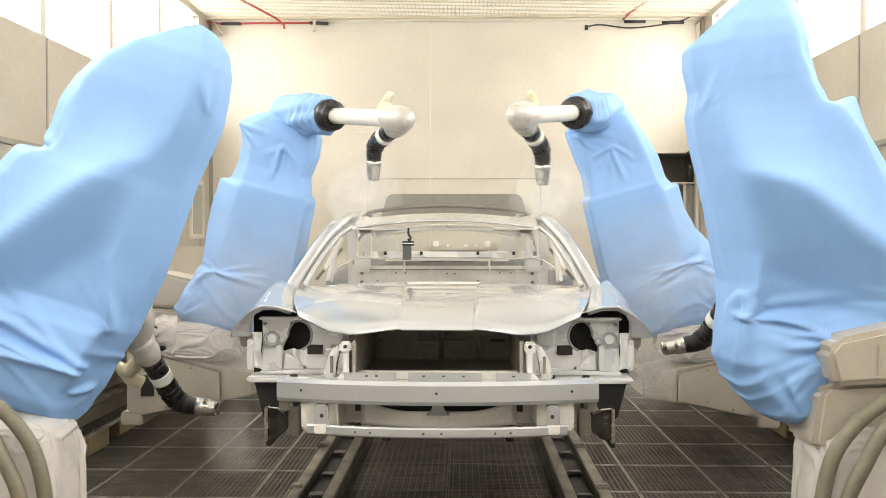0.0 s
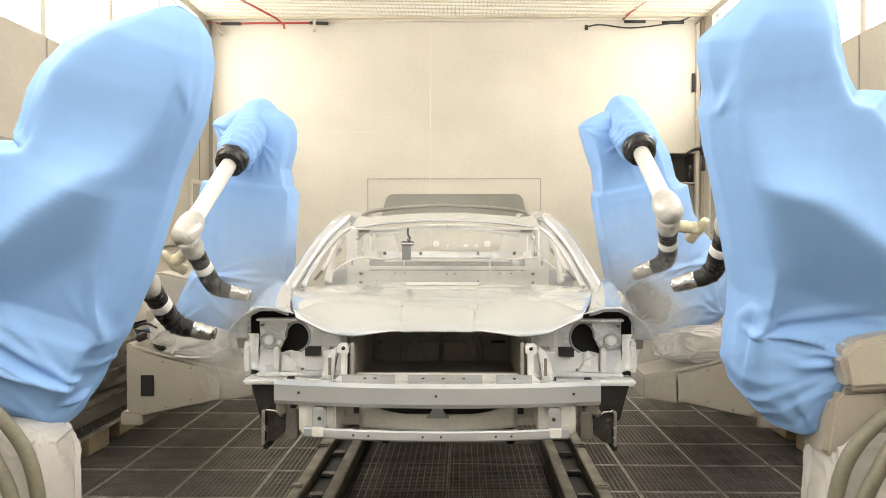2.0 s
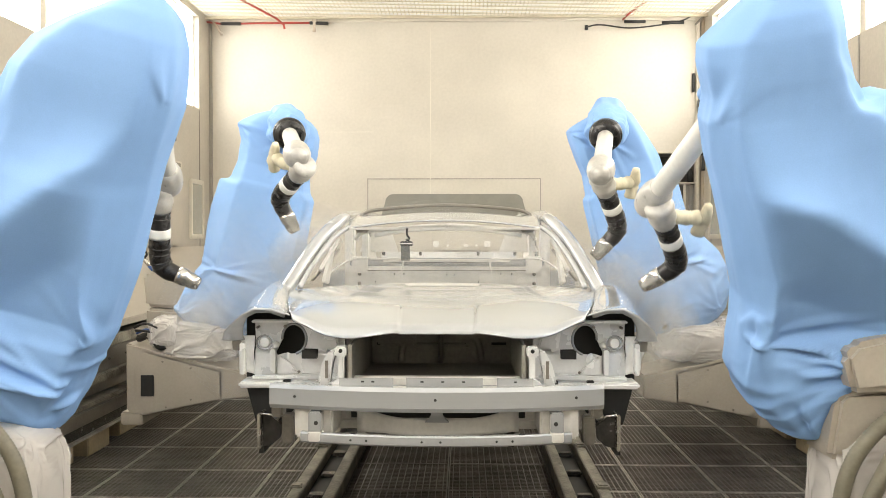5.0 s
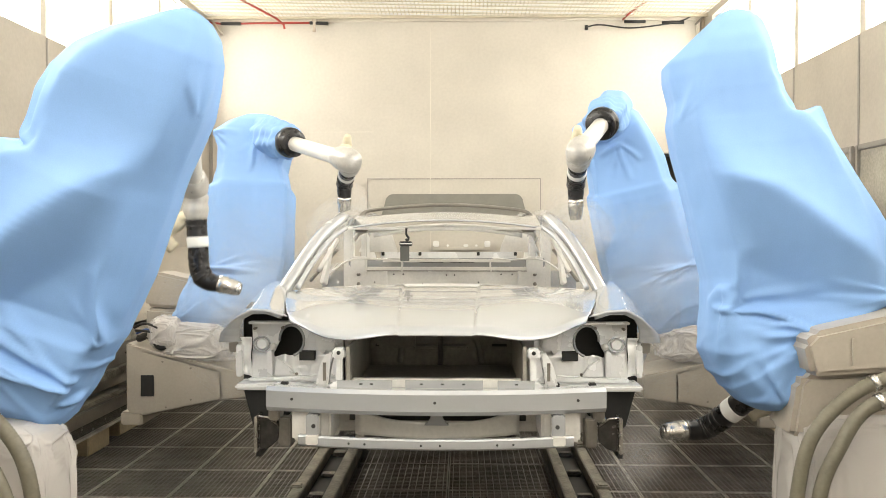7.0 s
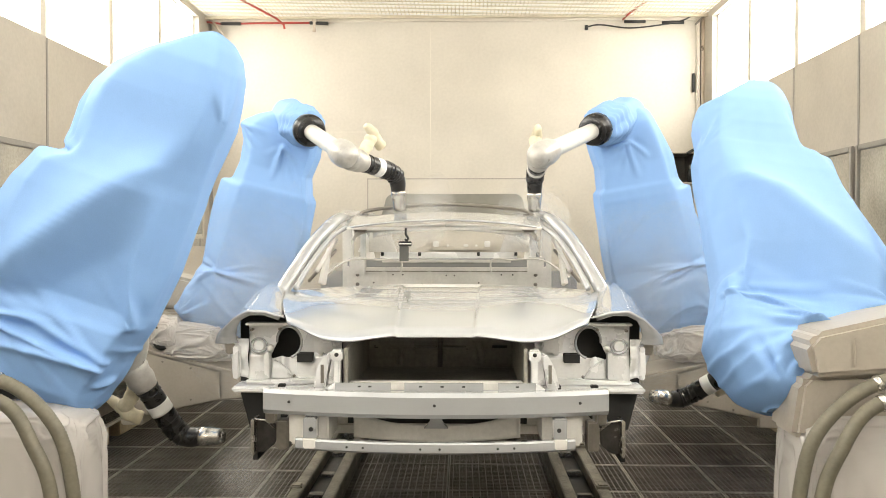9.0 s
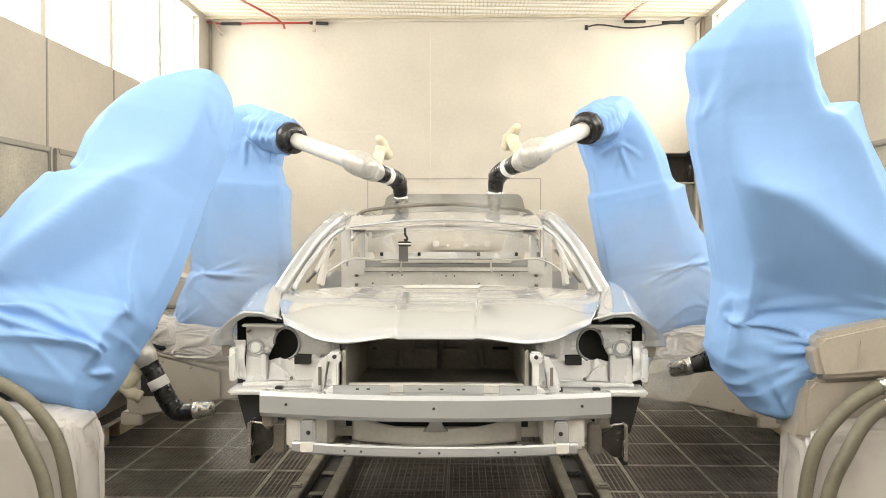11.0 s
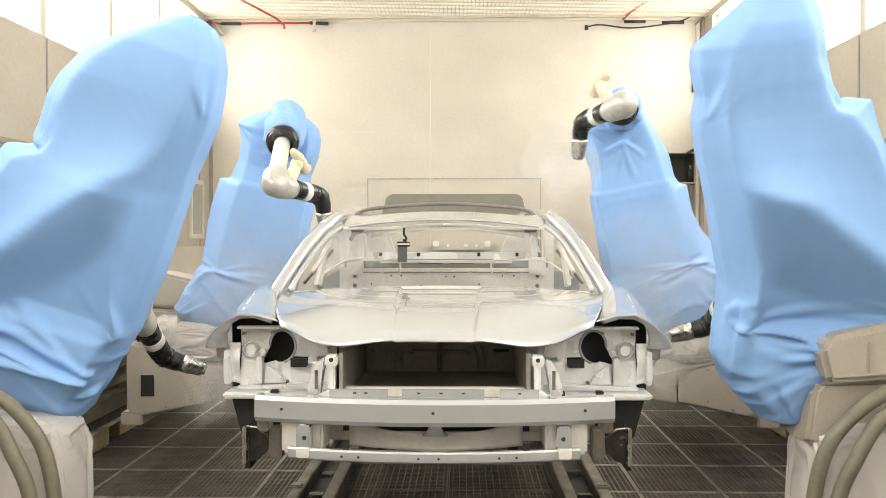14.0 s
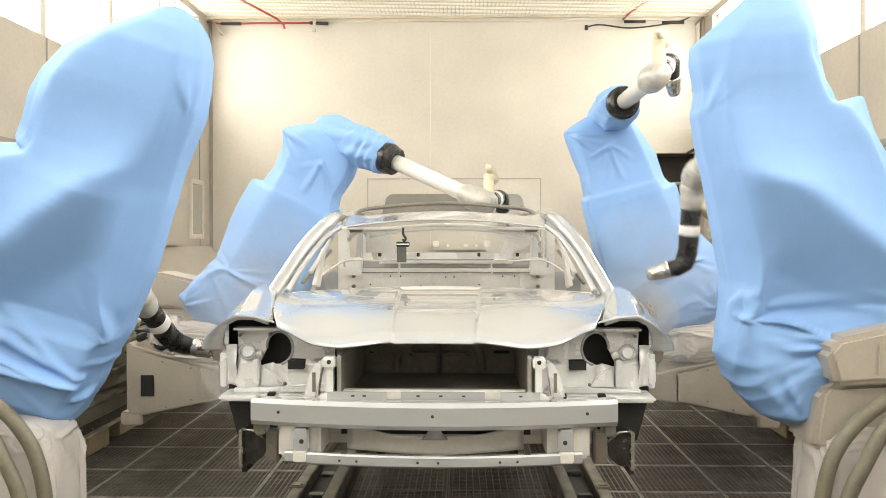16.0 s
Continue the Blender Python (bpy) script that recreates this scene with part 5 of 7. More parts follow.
    tube("arm", curve_path([(-0.16, 0, 0.0), (-0.06, 0, 0.05), (0.03, 0, 0.04), (0.05, 0, -0.06), (0.04, 0, -0.20)], 5), [0.014 + 0.001 * k for k in range(21)], M_DARK, hook, "", 10)
    tube("clamp", [(0.03, 0, 0.09), (0.03, 0, -0.02)], 0.032, M_DARK, hook, "", 12)
    x, z = on_back(1222, 150)
    tagged(box("black_bar", (x - 0.012, BACK - 0.05, z - 0.11), (x + 0.012, BACK - 0.002, z + 0.11), M_DARK, None, "", 0.004), "short black bar on the cream wall", "bar")
    # fire pipes under the ceiling
    y = BACK - 0.12

    def w(px, py):
        a, b = on_back(px, py)
        return (a * y / BACK, y, EYE_Z + (b - EYE_Z) * y / BACK)
    p = thing("red_pipe", "thin red sprinkler pipe with black grips under the ceiling", "pipe")
    tube("pipe", [w(362, 38), w(392, 42), w(470, 41), w(580, 41)], 0.012, M_RED, p, "", 10)
    tube("black_grip", [w(390, 41.5), w(426, 42)], 0.020, M_DARK, p, "black rubber grip", 10)
    tube("black_grip", [w(548, 41), w(581, 42)], 0.020, M_DARK, p, "black rubber grip", 10)
    a = Vector(w(502, 44))
    tube("branch_pipe", [a + Vector((-0.36, -0.9, 0.10)), a + Vector((-0.06, -0.14, 0.04)), a, a + Vector((0.01, 0.0, -0.05))], 0.013, M_RED, p, "", 10)
    tube("sprinkler", [w(557, 30), w(557, 36), w(556, 48), w(556, 57)], [0.03, 0.035, 0.014, 0.022], M_BRASS, p, "brass sprinkler head", 10)
    tube("valve", [w(372, 34), w(384, 48), w(392, 62)], [0.014, 0.02, 0.018], M_BRASS, p, "small brass valve", 10)
    q = thing("cable_run", "slack black cable with grips under the ceiling", "cable")
    tube("cable", curve_path([w(1037, 51), w(1060, 47), w(1110, 53), w(1165, 48), w(1205, 40), w(1238, 20)], 6), 0.009, M_DARK, q, "", 8)
    tube("black_grip", [w(1102, 42), w(1139, 42)], 0.018, M_DARK, q, "", 10)
    tube("black_grip", [w(1168, 44), w(1206, 44)], 0.018, M_DARK, q, "", 10)
    tube("cable_end", [w(1036, 48), w(1036, 56)], 0.022, M_DARK, q, "", 10)
    tube("coil", curve_path([w(1222, 22), w(1240, 16), w(1246, 26), w(1226, 48)], 5), 0.012, M_STEEL, q, "", 8)
    a = Vector(w(1100, 38))
    tube("branch_pipe", [a + Vector((0.26, -0.9, 0.10)), a + Vector((0.05, -0.14, 0.04)), a], 0.013, M_RED, q, "thin red pipe", 10)
    tube("sprinkler", [w(1038, 18), w(1038, 24), w(1038, 33)], [0.045, 0.05, 0.02], M_WHITE, q, "white sprinkler head", 10)
    # steel cabinets and small windows on the side walls
    for s, wall in ((-1, WALL_L), (1, WALL_R)):
        def b(name, y0, y1, z0, z1, a, c, mat, parent=None, label="", bevel=0.006):
            return box(name, (min(wall - s * a, wall - s * c), y0, z0), (max(wall - s * a, wall - s * c), y1, z1), mat, parent, label, bevel)
        cab = b("wall_cabinet", 7.7, 9.15, 1.44, 2.48, 0.0, 0.07, M_WALL_SIDE)
        tagged(cab, "flat beige steel cabinet on the side wall", "cabinet", "cabinets on the side walls")
        b("lock_plate", 8.85, 9.08, 2.23, 2.31, 0.07, 0.082, M_FRAME, cab, "pale lock plate", 0.003)
        b("lock", 8.89, 9.04, 2.25, 2.29, 0.082, 0.086, M_STEEL, cab, "", 0.002)
        b("switch", 8.9, 9.02, 2.52, 2.68, 0.0, 0.05, M_DARK, cab, "black switch box", 0.006)
        b("door_edge", 7.68, 7.70, 1.44, 2.48, 0.0, 0.075, M_TRIM, cab, "", 0.002)
        win = structure(b("window_small_%s" % ("left" if s < 0 else "right"), 9.62, 10.0, 1.55, 2.12, 0.0, 0.02, M_PANE), "narrow pale window pane in steel frame", "window")
        for y0, y1, z0, z1 in ((9.57, 9.62, 1.5, 2.17), (10.0, 10.05, 1.5, 2.17), (9.62, 10.0, 2.12, 2.17), (9.62, 10.0, 1.5, 1.55)):
            b("frame", y0, y1, z0, z1, 0.0, 0.03, M_FRAME, win)
        for k, (y0, y1) in enumerate(((6.42, 7.2), (5.0, 6.28))):
            win = structure(b("window_view_%s_%d" % ("left" if s < 0 else "right", k + 1), y0, y1, 1.42, 2.15, 0.001, 0.012, M_GLASS), "dark viewing window in the steel side wall", "window")
            for ya, yb, za, zb in ((y0 - 0.04, y0, 1.38, 2.19), (y1, y1 + 0.04, 1.38, 2.19), (y0, y1, 2.15, 2.19), (y0, y1, 1.38, 1.42)):
                b("frame", ya, yb, za, zb, 0.0, 0.03, M_TRIM, win)


wall_things()


def air_gun():
    gun = thing("air_gun", "small blue air gun hanging on a black hook", "air gun", "", (-2.93, 7.9, 1.27))
    tube("hook", curve_path([(0, 0, 0.26), (-0.01, 0, 0.18), (0.03, 0, 0.10), (0.0, 0, 0.06)], 5), 0.010, M_DARK, gun, "black hook", 8)
    tube("body", [(-0.03, 0, 0.08), (0.03, 0, 0.02), (0.06, 0, -0.02)], [0.02, 0.026, 0.02], M_BELL, gun, "", 10)
    tube("nozzle", [(0.05, 0, -0.01), (0.085, 0, -0.05)], [0.022, 0.018], M_WIRE, gun, "blue nozzle", 10)
    box("bracket", (-0.11, -0.015, 0.22), (0.01, 0.015, 0.27), M_STEEL, gun, "", 0.004)


air_gun()


def hang_tag():
    tag = thing("hanging_tag", "grey tag on black clip hanging in the screen opening", "tag", "", (CAR_X, CAR_Y, 0))
    x, y = -0.205, 1.50
    tube("hook", curve_path([(x, y, 1.585), (x, y, 1.55), (x + 0.012, y, 1.53), (x + 0.004, y, 1.515), (x - 0.004, y, 1.525)], 5), 0.006, M_DARK, tag, "black wire hook", 8)
    box("clip", (x - 0.038, y - 0.01, 1.485), (x + 0.032, y + 0.01, 1.512), M_DARK, tag, "black spring clip", 0.004)
    box("clip_band", (x - 0.036, y - 0.012, 1.496), (x + 0.030, y - 0.0102, 1.502), M_TAPE, tag, "", 0.0)
    box("card", (x - 0.034, y - 0.003, 1.405), (x + 0.016, y + 0.003, 1.485), M_CARD, tag, "grey card", 0.002)
    return tag


tag_card = hang_tag()


# ---- drifting paint mist ----
scene.cycles.transparent_max_bounces = 48


def mist(name, rx, ry, rz, seed, mat=M_MIST):
    bm = bmesh.new()
    for k in range(14):
        f = 0.10 + 0.90 * k / 13
        r = bmesh.ops.create_icosphere(bm, subdivisions=3, radius=1.0)
        for v in r["verts"]:
            p = v.co.copy()
            n = 1 + 0.5 * noise.noise(p * 1.3 + Vector((seed, k * 0.35, 0)))
            v.co = Vector((p.x * rx, p.y * ry, p.z * rz)) * f * n
    ob = part(name, bm, mat, None, "", True)
    tagged(ob, "thin pale cloud of paint mist drifting at the spray bell", "paint mist", "clouds of paint mist", "stuff")
    return ob


robot_far_left_mist = mist("paint_mist", 0.24, 0.26, 0.22, 1.0)
robot_far_right_mist = mist("paint_mist", 0.24, 0.26, 0.22, 2.0)
robot_near_left_mist = mist("paint_mist", 0.17, 0.20, 0.17, 3.0)
robot_near_right_mist = mist("paint_mist", 0.17, 0.20, 0.17, 4.0)
bonnet_haze = mist("paint_mist", 0.80, 0.34, 0.34, 9.0, M_HAZE)
for sx in (-1, 1):
    drift = mist("paint_mist", 0.50, 0.42, 0.58, 5.0 + sx, M_HAZE)
    drift.location = (MID + sx * 1.12, 4.95, 1.18)

# ---- floor panels, last of the structure ----
floor_and_track()


def motions():
    # the line carries the body forward at a steady pace
    walk(car, [(0.0, pose(CAR_X, CAR_Y, 0)), (16.0, pose(CAR_X, CAR_Y - CAR_RUN, 0))])
    walk(tag_card, [(0.0, pose(CAR_X, CAR_Y, 0)), (16.0, pose(CAR_X, CAR_Y - CAR_RUN, 0))])
    walk(skid_frame, [(0.0, pose(CAR_X, CAR_Y, 0)), (16.0, pose(CAR_X, CAR_Y - CAR_RUN, 0))])
    # spray lifts over the bonnet while the side guns work there, then the downdraught takes it
    walk(bonnet_haze, [(0.0, pose(-0.1, 4.55, 0.55)), (1.0, pose(-0.1, 4.55, 1.05)), (2.2, pose(-0.1, 4.6, 1.42)), (4.2, pose(-0.1, 4.6, 1.42)), (6.5, pose(-0.1, 4.5, 0.95)), (8.0, pose(-0.1, 4.5, 0.55)), (16.0, pose(-0.1, 4.4, 0.50))])
    walk(robot_far_left, [
        (0.0, pose(-1.490, 5.700, 0.000)),
        (0.5, pose(-1.490, 5.700, 0.000)),
        (1.0, pose(-1.490, 5.700, 0.000)),
        (1.5, pose(-1.490, 5.700, 0.000)),
        (2.0, pose(-1.490, 5.700, 0.000)),
        (2.5, pose(-1.490, 5.700, 0.000)),
        (3.0, pose(-1.490, 5.700, 0.000)),
        (3.5, pose(-1.490, 5.700, 0.000)),
        (4.0, pose(-1.490, 5.700, 0.000)),
        (6.5, pose(-1.490, 5.700, 0.000)),
        (7.0, pose(-1.490, 5.700, 0.000)),
        (7.5, pose(-1.490, 5.700, 0.000)),
        (8.0, pose(-1.490, 5.700, 0.000)),
        (8.5, pose(-1.490, 5.700, 0.000)),
        (9.0, pose(-1.490, 5.700, 0.000)),
        (11.5, pose(-1.490, 5.700, 0.000)),
        (12.0, pose(-1.490, 5.700, 0.000)),
        (12.5, pose(-1.490, 5.700, 0.000)),
        (13.0, pose(-1.490, 5.700, 0.000)),
        (13.5, pose(-1.490, 5.700, 0.000)),
        (14.0, pose(-1.490, 5.700, 0.000)),
        (14.5, pose(-1.490, 5.700, 0.000)),
        (15.0, pose(-1.490, 5.700, 0.000)),
        (15.5, pose(-1.490, 5.700, 0.000)),
        (16.0, pose(-1.490, 5.700, 0.000)),
    ])
    walk(robot_far_left_parts["upper_arm"], [
        (0.0, pose(0.000, 0.000, 0.950, -3.8, -14.6, -179.1)),
        (0.5, pose(0.000, 0.000, 0.950, -4.1, -11.3, -179.2)),
        (1.0, pose(0.000, 0.000, 0.950, -1.9, -12.1, -179.6)),
        (1.5, pose(0.000, 0.000, 0.950, -2.8, -7.3, -179.6)),
        (2.0, pose(0.000, 0.000, 0.950, -3.3, -7.0, -179.6)),
        (2.5, pose(0.000, 0.000, 0.950, -4.6, -11.4, -179.1)),
        (3.0, pose(0.000, 0.000, 0.950, -1.5, -14.0, -179.6)),
        (3.5, pose(0.000, 0.000, 0.950, -3.4, -10.7, -179.4)),
        (4.0, pose(0.000, 0.000, 0.950, -1.3, -13.4, -179.7)),
        (6.5, pose(0.000, 0.000, 0.950, 1.6, -11.1, 179.7)),
        (7.0, pose(0.000, 0.000, 0.950, 11.0, -2.9, 179.4)),
        (7.5, pose(0.000, 0.000, 0.950, 9.9, -0.9, 179.8)),
        (8.0, pose(0.000, 0.000, 0.950, 1.0, -9.2, 179.8)),
        (8.5, pose(0.000, 0.000, 0.950, -4.0, -12.7, -179.1)),
        (9.0, pose(0.000, 0.000, 0.950, -3.0, -14.8, -179.2)),
        (11.5, pose(0.000, 0.000, 0.950, -0.6, -1.7, -180.0)),
        (12.0, pose(0.000, 0.000, 0.950, -2.0, -8.9, -179.7)),
        (12.5, pose(0.000, 0.000, 0.950, 2.9, -7.5, 179.6)),
        (13.0, pose(0.000, 0.000, 0.950, 5.9, -9.5, 179.0)),
        (13.5, pose(0.000, 0.000, 0.950, -1.4, -12.6, -179.7)),
        (14.0, pose(0.000, 0.000, 0.950, -2.9, -14.2, -179.3)),
        (14.5, pose(0.000, 0.000, 0.950, -3.5, -12.6, -179.2)),
        (15.0, pose(0.000, 0.000, 0.950, -4.6, -17.2, -178.6)),
        (15.5, pose(0.000, 0.000, 0.950, -6.9, -25.0, -177.1)),
        (16.0, pose(0.000, 0.000, 0.950, -4.2, -26.9, -178.1)),
    ])
    walk(robot_far_left_parts["forearm"], [
        (0.0, pose(0.362, -0.088, 2.332, 180.0, -82.4, -48.7)),
        (0.5, pose(0.278, -0.098, 2.334, -180.0, -80.3, -54.7)),
        (1.0, pose(0.293, -0.045, 2.318, 180.0, -74.5, -80.5)),
        (1.5, pose(0.175, -0.065, 2.313, 180.0, -57.4, -100.2)),
        (2.0, pose(0.167, -0.078, 2.311, -180.0, -51.2, -101.7)),
        (2.5, pose(0.282, -0.109, 2.343, 180.0, -55.5, -94.0)),
        (3.0, pose(0.335, -0.035, 2.297, 180.0, -69.2, -84.2)),
        (3.5, pose(0.259, -0.079, 2.314, 180.0, -62.1, -92.4)),
        (4.0, pose(0.322, -0.030, 2.300, 180.0, -72.1, -81.1)),
        (6.5, pose(0.260, 0.036, 2.276, 180.0, -73.8, -65.3)),
        (7.0, pose(0.067, 0.252, 2.251, 180.0, -77.0, -49.9)),
        (7.5, pose(0.020, 0.229, 2.256, 180.0, -77.8, -39.2)),
        (8.0, pose(0.214, 0.023, 2.277, 180.0, -76.4, -56.0)),
        (8.5, pose(0.314, -0.095, 2.334, 180.0, -71.7, -63.5)),
        (9.0, pose(0.360, -0.068, 2.310, -180.0, -73.7, -64.2)),
        (11.5, pose(0.039, -0.015, 2.284, -180.0, -73.1, -39.7)),
        (12.0, pose(0.211, -0.045, 2.289, -180.0, -73.6, -51.4)),
        (12.5, pose(0.176, 0.067, 2.276, 180.0, -74.9, -53.4)),
        (13.0, pose(0.221, 0.134, 2.262, 180.0, -72.2, -65.6)),
        (13.5, pose(0.302, -0.033, 2.294, 180.0, -68.1, -74.5)),
        (14.0, pose(0.343, -0.067, 2.305, 180.0, -66.2, -81.6)),
        (14.5, pose(0.301, -0.081, 2.297, -180.0, -63.3, -58.0)),
        (15.0, pose(0.426, -0.105, 2.316, 180.0, -64.2, -40.9)),
        (15.5, pose(0.607, -0.142, 2.238, 180.0, -66.9, -14.9)),
        (16.0, pose(0.640, -0.082, 2.208, 180.0, -67.2, -31.0)),
    ])
    walk(robot_far_left_parts["wrist"], [
        (0.0, pose(1.160, -0.996, 2.170, 180.0, 62.6, -64.1)),
        (0.5, pose(0.973, -1.079, 2.129, 180.0, 58.1, -60.0)),
        (1.0, pose(0.488, -1.204, 1.992, -142.0, 8.5, -2.3)),
        (1.5, pose(-0.007, -1.077, 1.656, -136.7, -10.8, -20.5)),
        (2.0, pose(-0.026, -1.010, 1.547, -132.4, -11.2, -24.1)),
        (2.5, pose(0.213, -1.112, 1.652, -136.5, -12.2, -21.9)),
        (3.0, pose(0.450, -1.170, 1.863, -142.0, 2.9, -6.7)),
        (3.5, pose(0.214, -1.156, 1.743, -138.0, -8.0, -17.3)),
        (4.0, pose(0.502, -1.177, 1.924, -140.4, 5.6, -4.8)),
        (6.5, pose(0.751, -1.028, 1.936, 180.0, 59.8, -82.8)),
        (7.0, pose(0.834, -0.656, 1.976, 180.0, 62.1, -77.7)),
        (7.5, pose(0.945, -0.524, 1.997, 180.0, 58.8, -76.7)),
        (8.0, pose(0.877, -0.961, 1.991, 180.0, 59.9, -88.8)),
        (8.5, pose(0.830, -1.132, 1.951, 180.0, 63.9, -91.5)),
        (9.0, pose(0.870, -1.122, 1.967, 180.0, 65.1, -123.0)),
        (11.5, pose(0.937, -0.760, 1.929, 180.0, 67.4, -105.7)),
        (12.0, pose(0.941, -0.960, 1.945, -180.0, 65.9, -100.6)),
        (12.5, pose(0.878, -0.878, 1.958, 180.0, 64.3, -106.0)),
        (13.0, pose(0.700, -0.924, 1.889, 180.0, 71.6, -129.5)),
        (13.5, pose(0.604, -1.124, 1.839, 180.0, 74.3, -119.2)),
        (14.0, pose(0.507, -1.172, 1.813, 180.0, 69.1, -113.2)),
        (14.5, pose(0.879, -1.006, 1.749, 180.0, 80.5, -103.4)),
        (15.0, pose(1.256, -0.825, 1.784, 180.0, 81.8, -102.6)),
        (15.5, pose(1.691, -0.430, 1.758, 180.0, 80.5, -107.1)),
        (16.0, pose(1.604, -0.662, 1.736, 180.0, 80.5, -106.0)),
    ])
    walk(robot_far_left_mist, [
        (0.0, pose(-0.620, 5.303, 1.825)),
        (0.5, pose(-0.835, 5.173, 1.733)),
        (1.0, pose(-1.071, 4.961, 1.408)),
        (1.5, pose(-1.221, 5.069, 1.120)),
        (2.0, pose(-1.200, 5.156, 1.051)),
        (2.5, pose(-0.978, 5.025, 1.121)),
        (3.0, pose(-1.015, 4.992, 1.273)),
        (3.5, pose(-1.053, 5.001, 1.191)),
        (4.0, pose(-1.003, 5.004, 1.349)),
        (6.5, pose(-0.820, 5.315, 1.559)),
        (7.0, pose(-0.797, 5.691, 1.626)),
        (7.5, pose(-0.693, 5.800, 1.609)),
        (8.0, pose(-0.627, 5.388, 1.615)),
        (8.5, pose(-0.642, 5.241, 1.621)),
        (9.0, pose(-0.249, 5.149, 1.651)),
        (11.5, pose(-0.366, 5.607, 1.641)),
        (12.0, pose(-0.423, 5.413, 1.638)),
        (12.5, pose(-0.425, 5.472, 1.632)),
        (13.0, pose(-0.337, 5.324, 1.652)),
        (13.5, pose(-0.533, 5.206, 1.636)),
        (14.0, pose(-0.707, 5.172, 1.545)),
        (14.5, pose(-0.439, 5.414, 1.624)),
        (15.0, pose(-0.073, 5.600, 1.678)),
        (15.5, pose(0.419, 5.977, 1.635)),
        (16.0, pose(0.318, 5.749, 1.613)),
    ])
    walk(robot_far_right, [
        (0.0, pose(1.290, 5.700, 0.000)),
        (0.5, pose(1.290, 5.700, 0.000)),
        (1.0, pose(1.290, 5.700, 0.000)),
        (1.5, pose(1.290, 5.700, 0.000)),
        (2.0, pose(1.290, 5.700, 0.000)),
        (2.5, pose(1.290, 5.700, 0.000)),
        (3.0, pose(1.290, 5.700, 0.000)),
        (3.5, pose(1.290, 5.700, 0.000)),
        (4.0, pose(1.290, 5.700, 0.000)),
        (6.5, pose(1.290, 5.700, 0.000)),
        (7.0, pose(1.290, 5.700, 0.000)),
        (7.5, pose(1.290, 5.700, 0.000)),
        (8.0, pose(1.290, 5.700, 0.000)),
        (8.5, pose(1.290, 5.700, 0.000)),
        (9.0, pose(1.290, 5.700, 0.000)),
        (11.5, pose(1.290, 5.700, 0.000)),
        (12.0, pose(1.290, 5.700, 0.000)),
        (12.5, pose(1.290, 5.700, 0.000)),
        (13.0, pose(1.290, 5.700, 0.000)),
        (13.5, pose(1.290, 5.700, 0.000)),
        (14.0, pose(1.290, 5.700, 0.000)),
        (14.5, pose(1.290, 5.700, 0.000)),
        (15.0, pose(1.290, 5.700, 0.000)),
        (15.5, pose(1.290, 5.700, 0.000)),
        (16.0, pose(1.290, 5.700, 0.000)),
    ])
    walk(robot_far_right_parts["upper_arm"], [
        (0.0, pose(0.000, 0.000, 0.950, 4.1, -15.0, -1.1)),
        (0.5, pose(0.000, 0.000, 0.950, 5.4, -13.0, -1.2)),
        (1.0, pose(0.000, 0.000, 0.950, 4.3, -8.2, -0.6)),
        (1.5, pose(0.000, 0.000, 0.950, 3.9, -5.5, -0.4)),
        (2.0, pose(0.000, 0.000, 0.950, 4.2, -11.2, -0.8)),
        (2.5, pose(0.000, 0.000, 0.950, 4.6, -12.9, -1.0)),
        (3.0, pose(0.000, 0.000, 0.950, 3.8, -14.7, -1.0)),
        (3.5, pose(0.000, 0.000, 0.950, 3.9, -15.0, -1.0)),
        (4.0, pose(0.000, 0.000, 0.950, 2.9, -14.2, -0.7)),
        (6.5, pose(0.000, 0.000, 0.950, 3.8, -15.2, -1.0)),
        (7.0, pose(0.000, 0.000, 0.950, 4.6, -13.0, -1.0)),
        (7.5, pose(0.000, 0.000, 0.950, 1.8, -11.8, -0.4)),
        (8.0, pose(0.000, 0.000, 0.950, -0.6, -7.6, 0.1)),
        (8.5, pose(0.000, 0.000, 0.950, 0.4, -4.6, -0.0)),
        (9.0, pose(0.000, 0.000, 0.950, 3.4, -10.0, -0.6)),
        (11.5, pose(0.000, 0.000, 0.950, 4.1, -12.5, -0.9)),
        (12.0, pose(0.000, 0.000, 0.950, 3.1, -7.3, -0.4)),
        (12.5, pose(0.000, 0.000, 0.950, 4.5, -13.3, -1.0)),
        (13.0, pose(0.000, 0.000, 0.950, 4.4, -17.2, -1.3)),
        (13.5, pose(0.000, 0.000, 0.950, 5.2, -12.0, -1.1)),
        (14.0, pose(0.000, 0.000, 0.950, 2.9, -11.3, -0.6)),
        (14.5, pose(0.000, 0.000, 0.950, 2.6, -14.4, -0.7)),
        (15.0, pose(0.000, 0.000, 0.950, 3.4, -13.9, -0.8)),
        (15.5, pose(0.000, 0.000, 0.950, 3.4, -14.1, -0.8)),
        (16.0, pose(0.000, 0.000, 0.950, 1.8, -15.2, -0.5)),
    ])
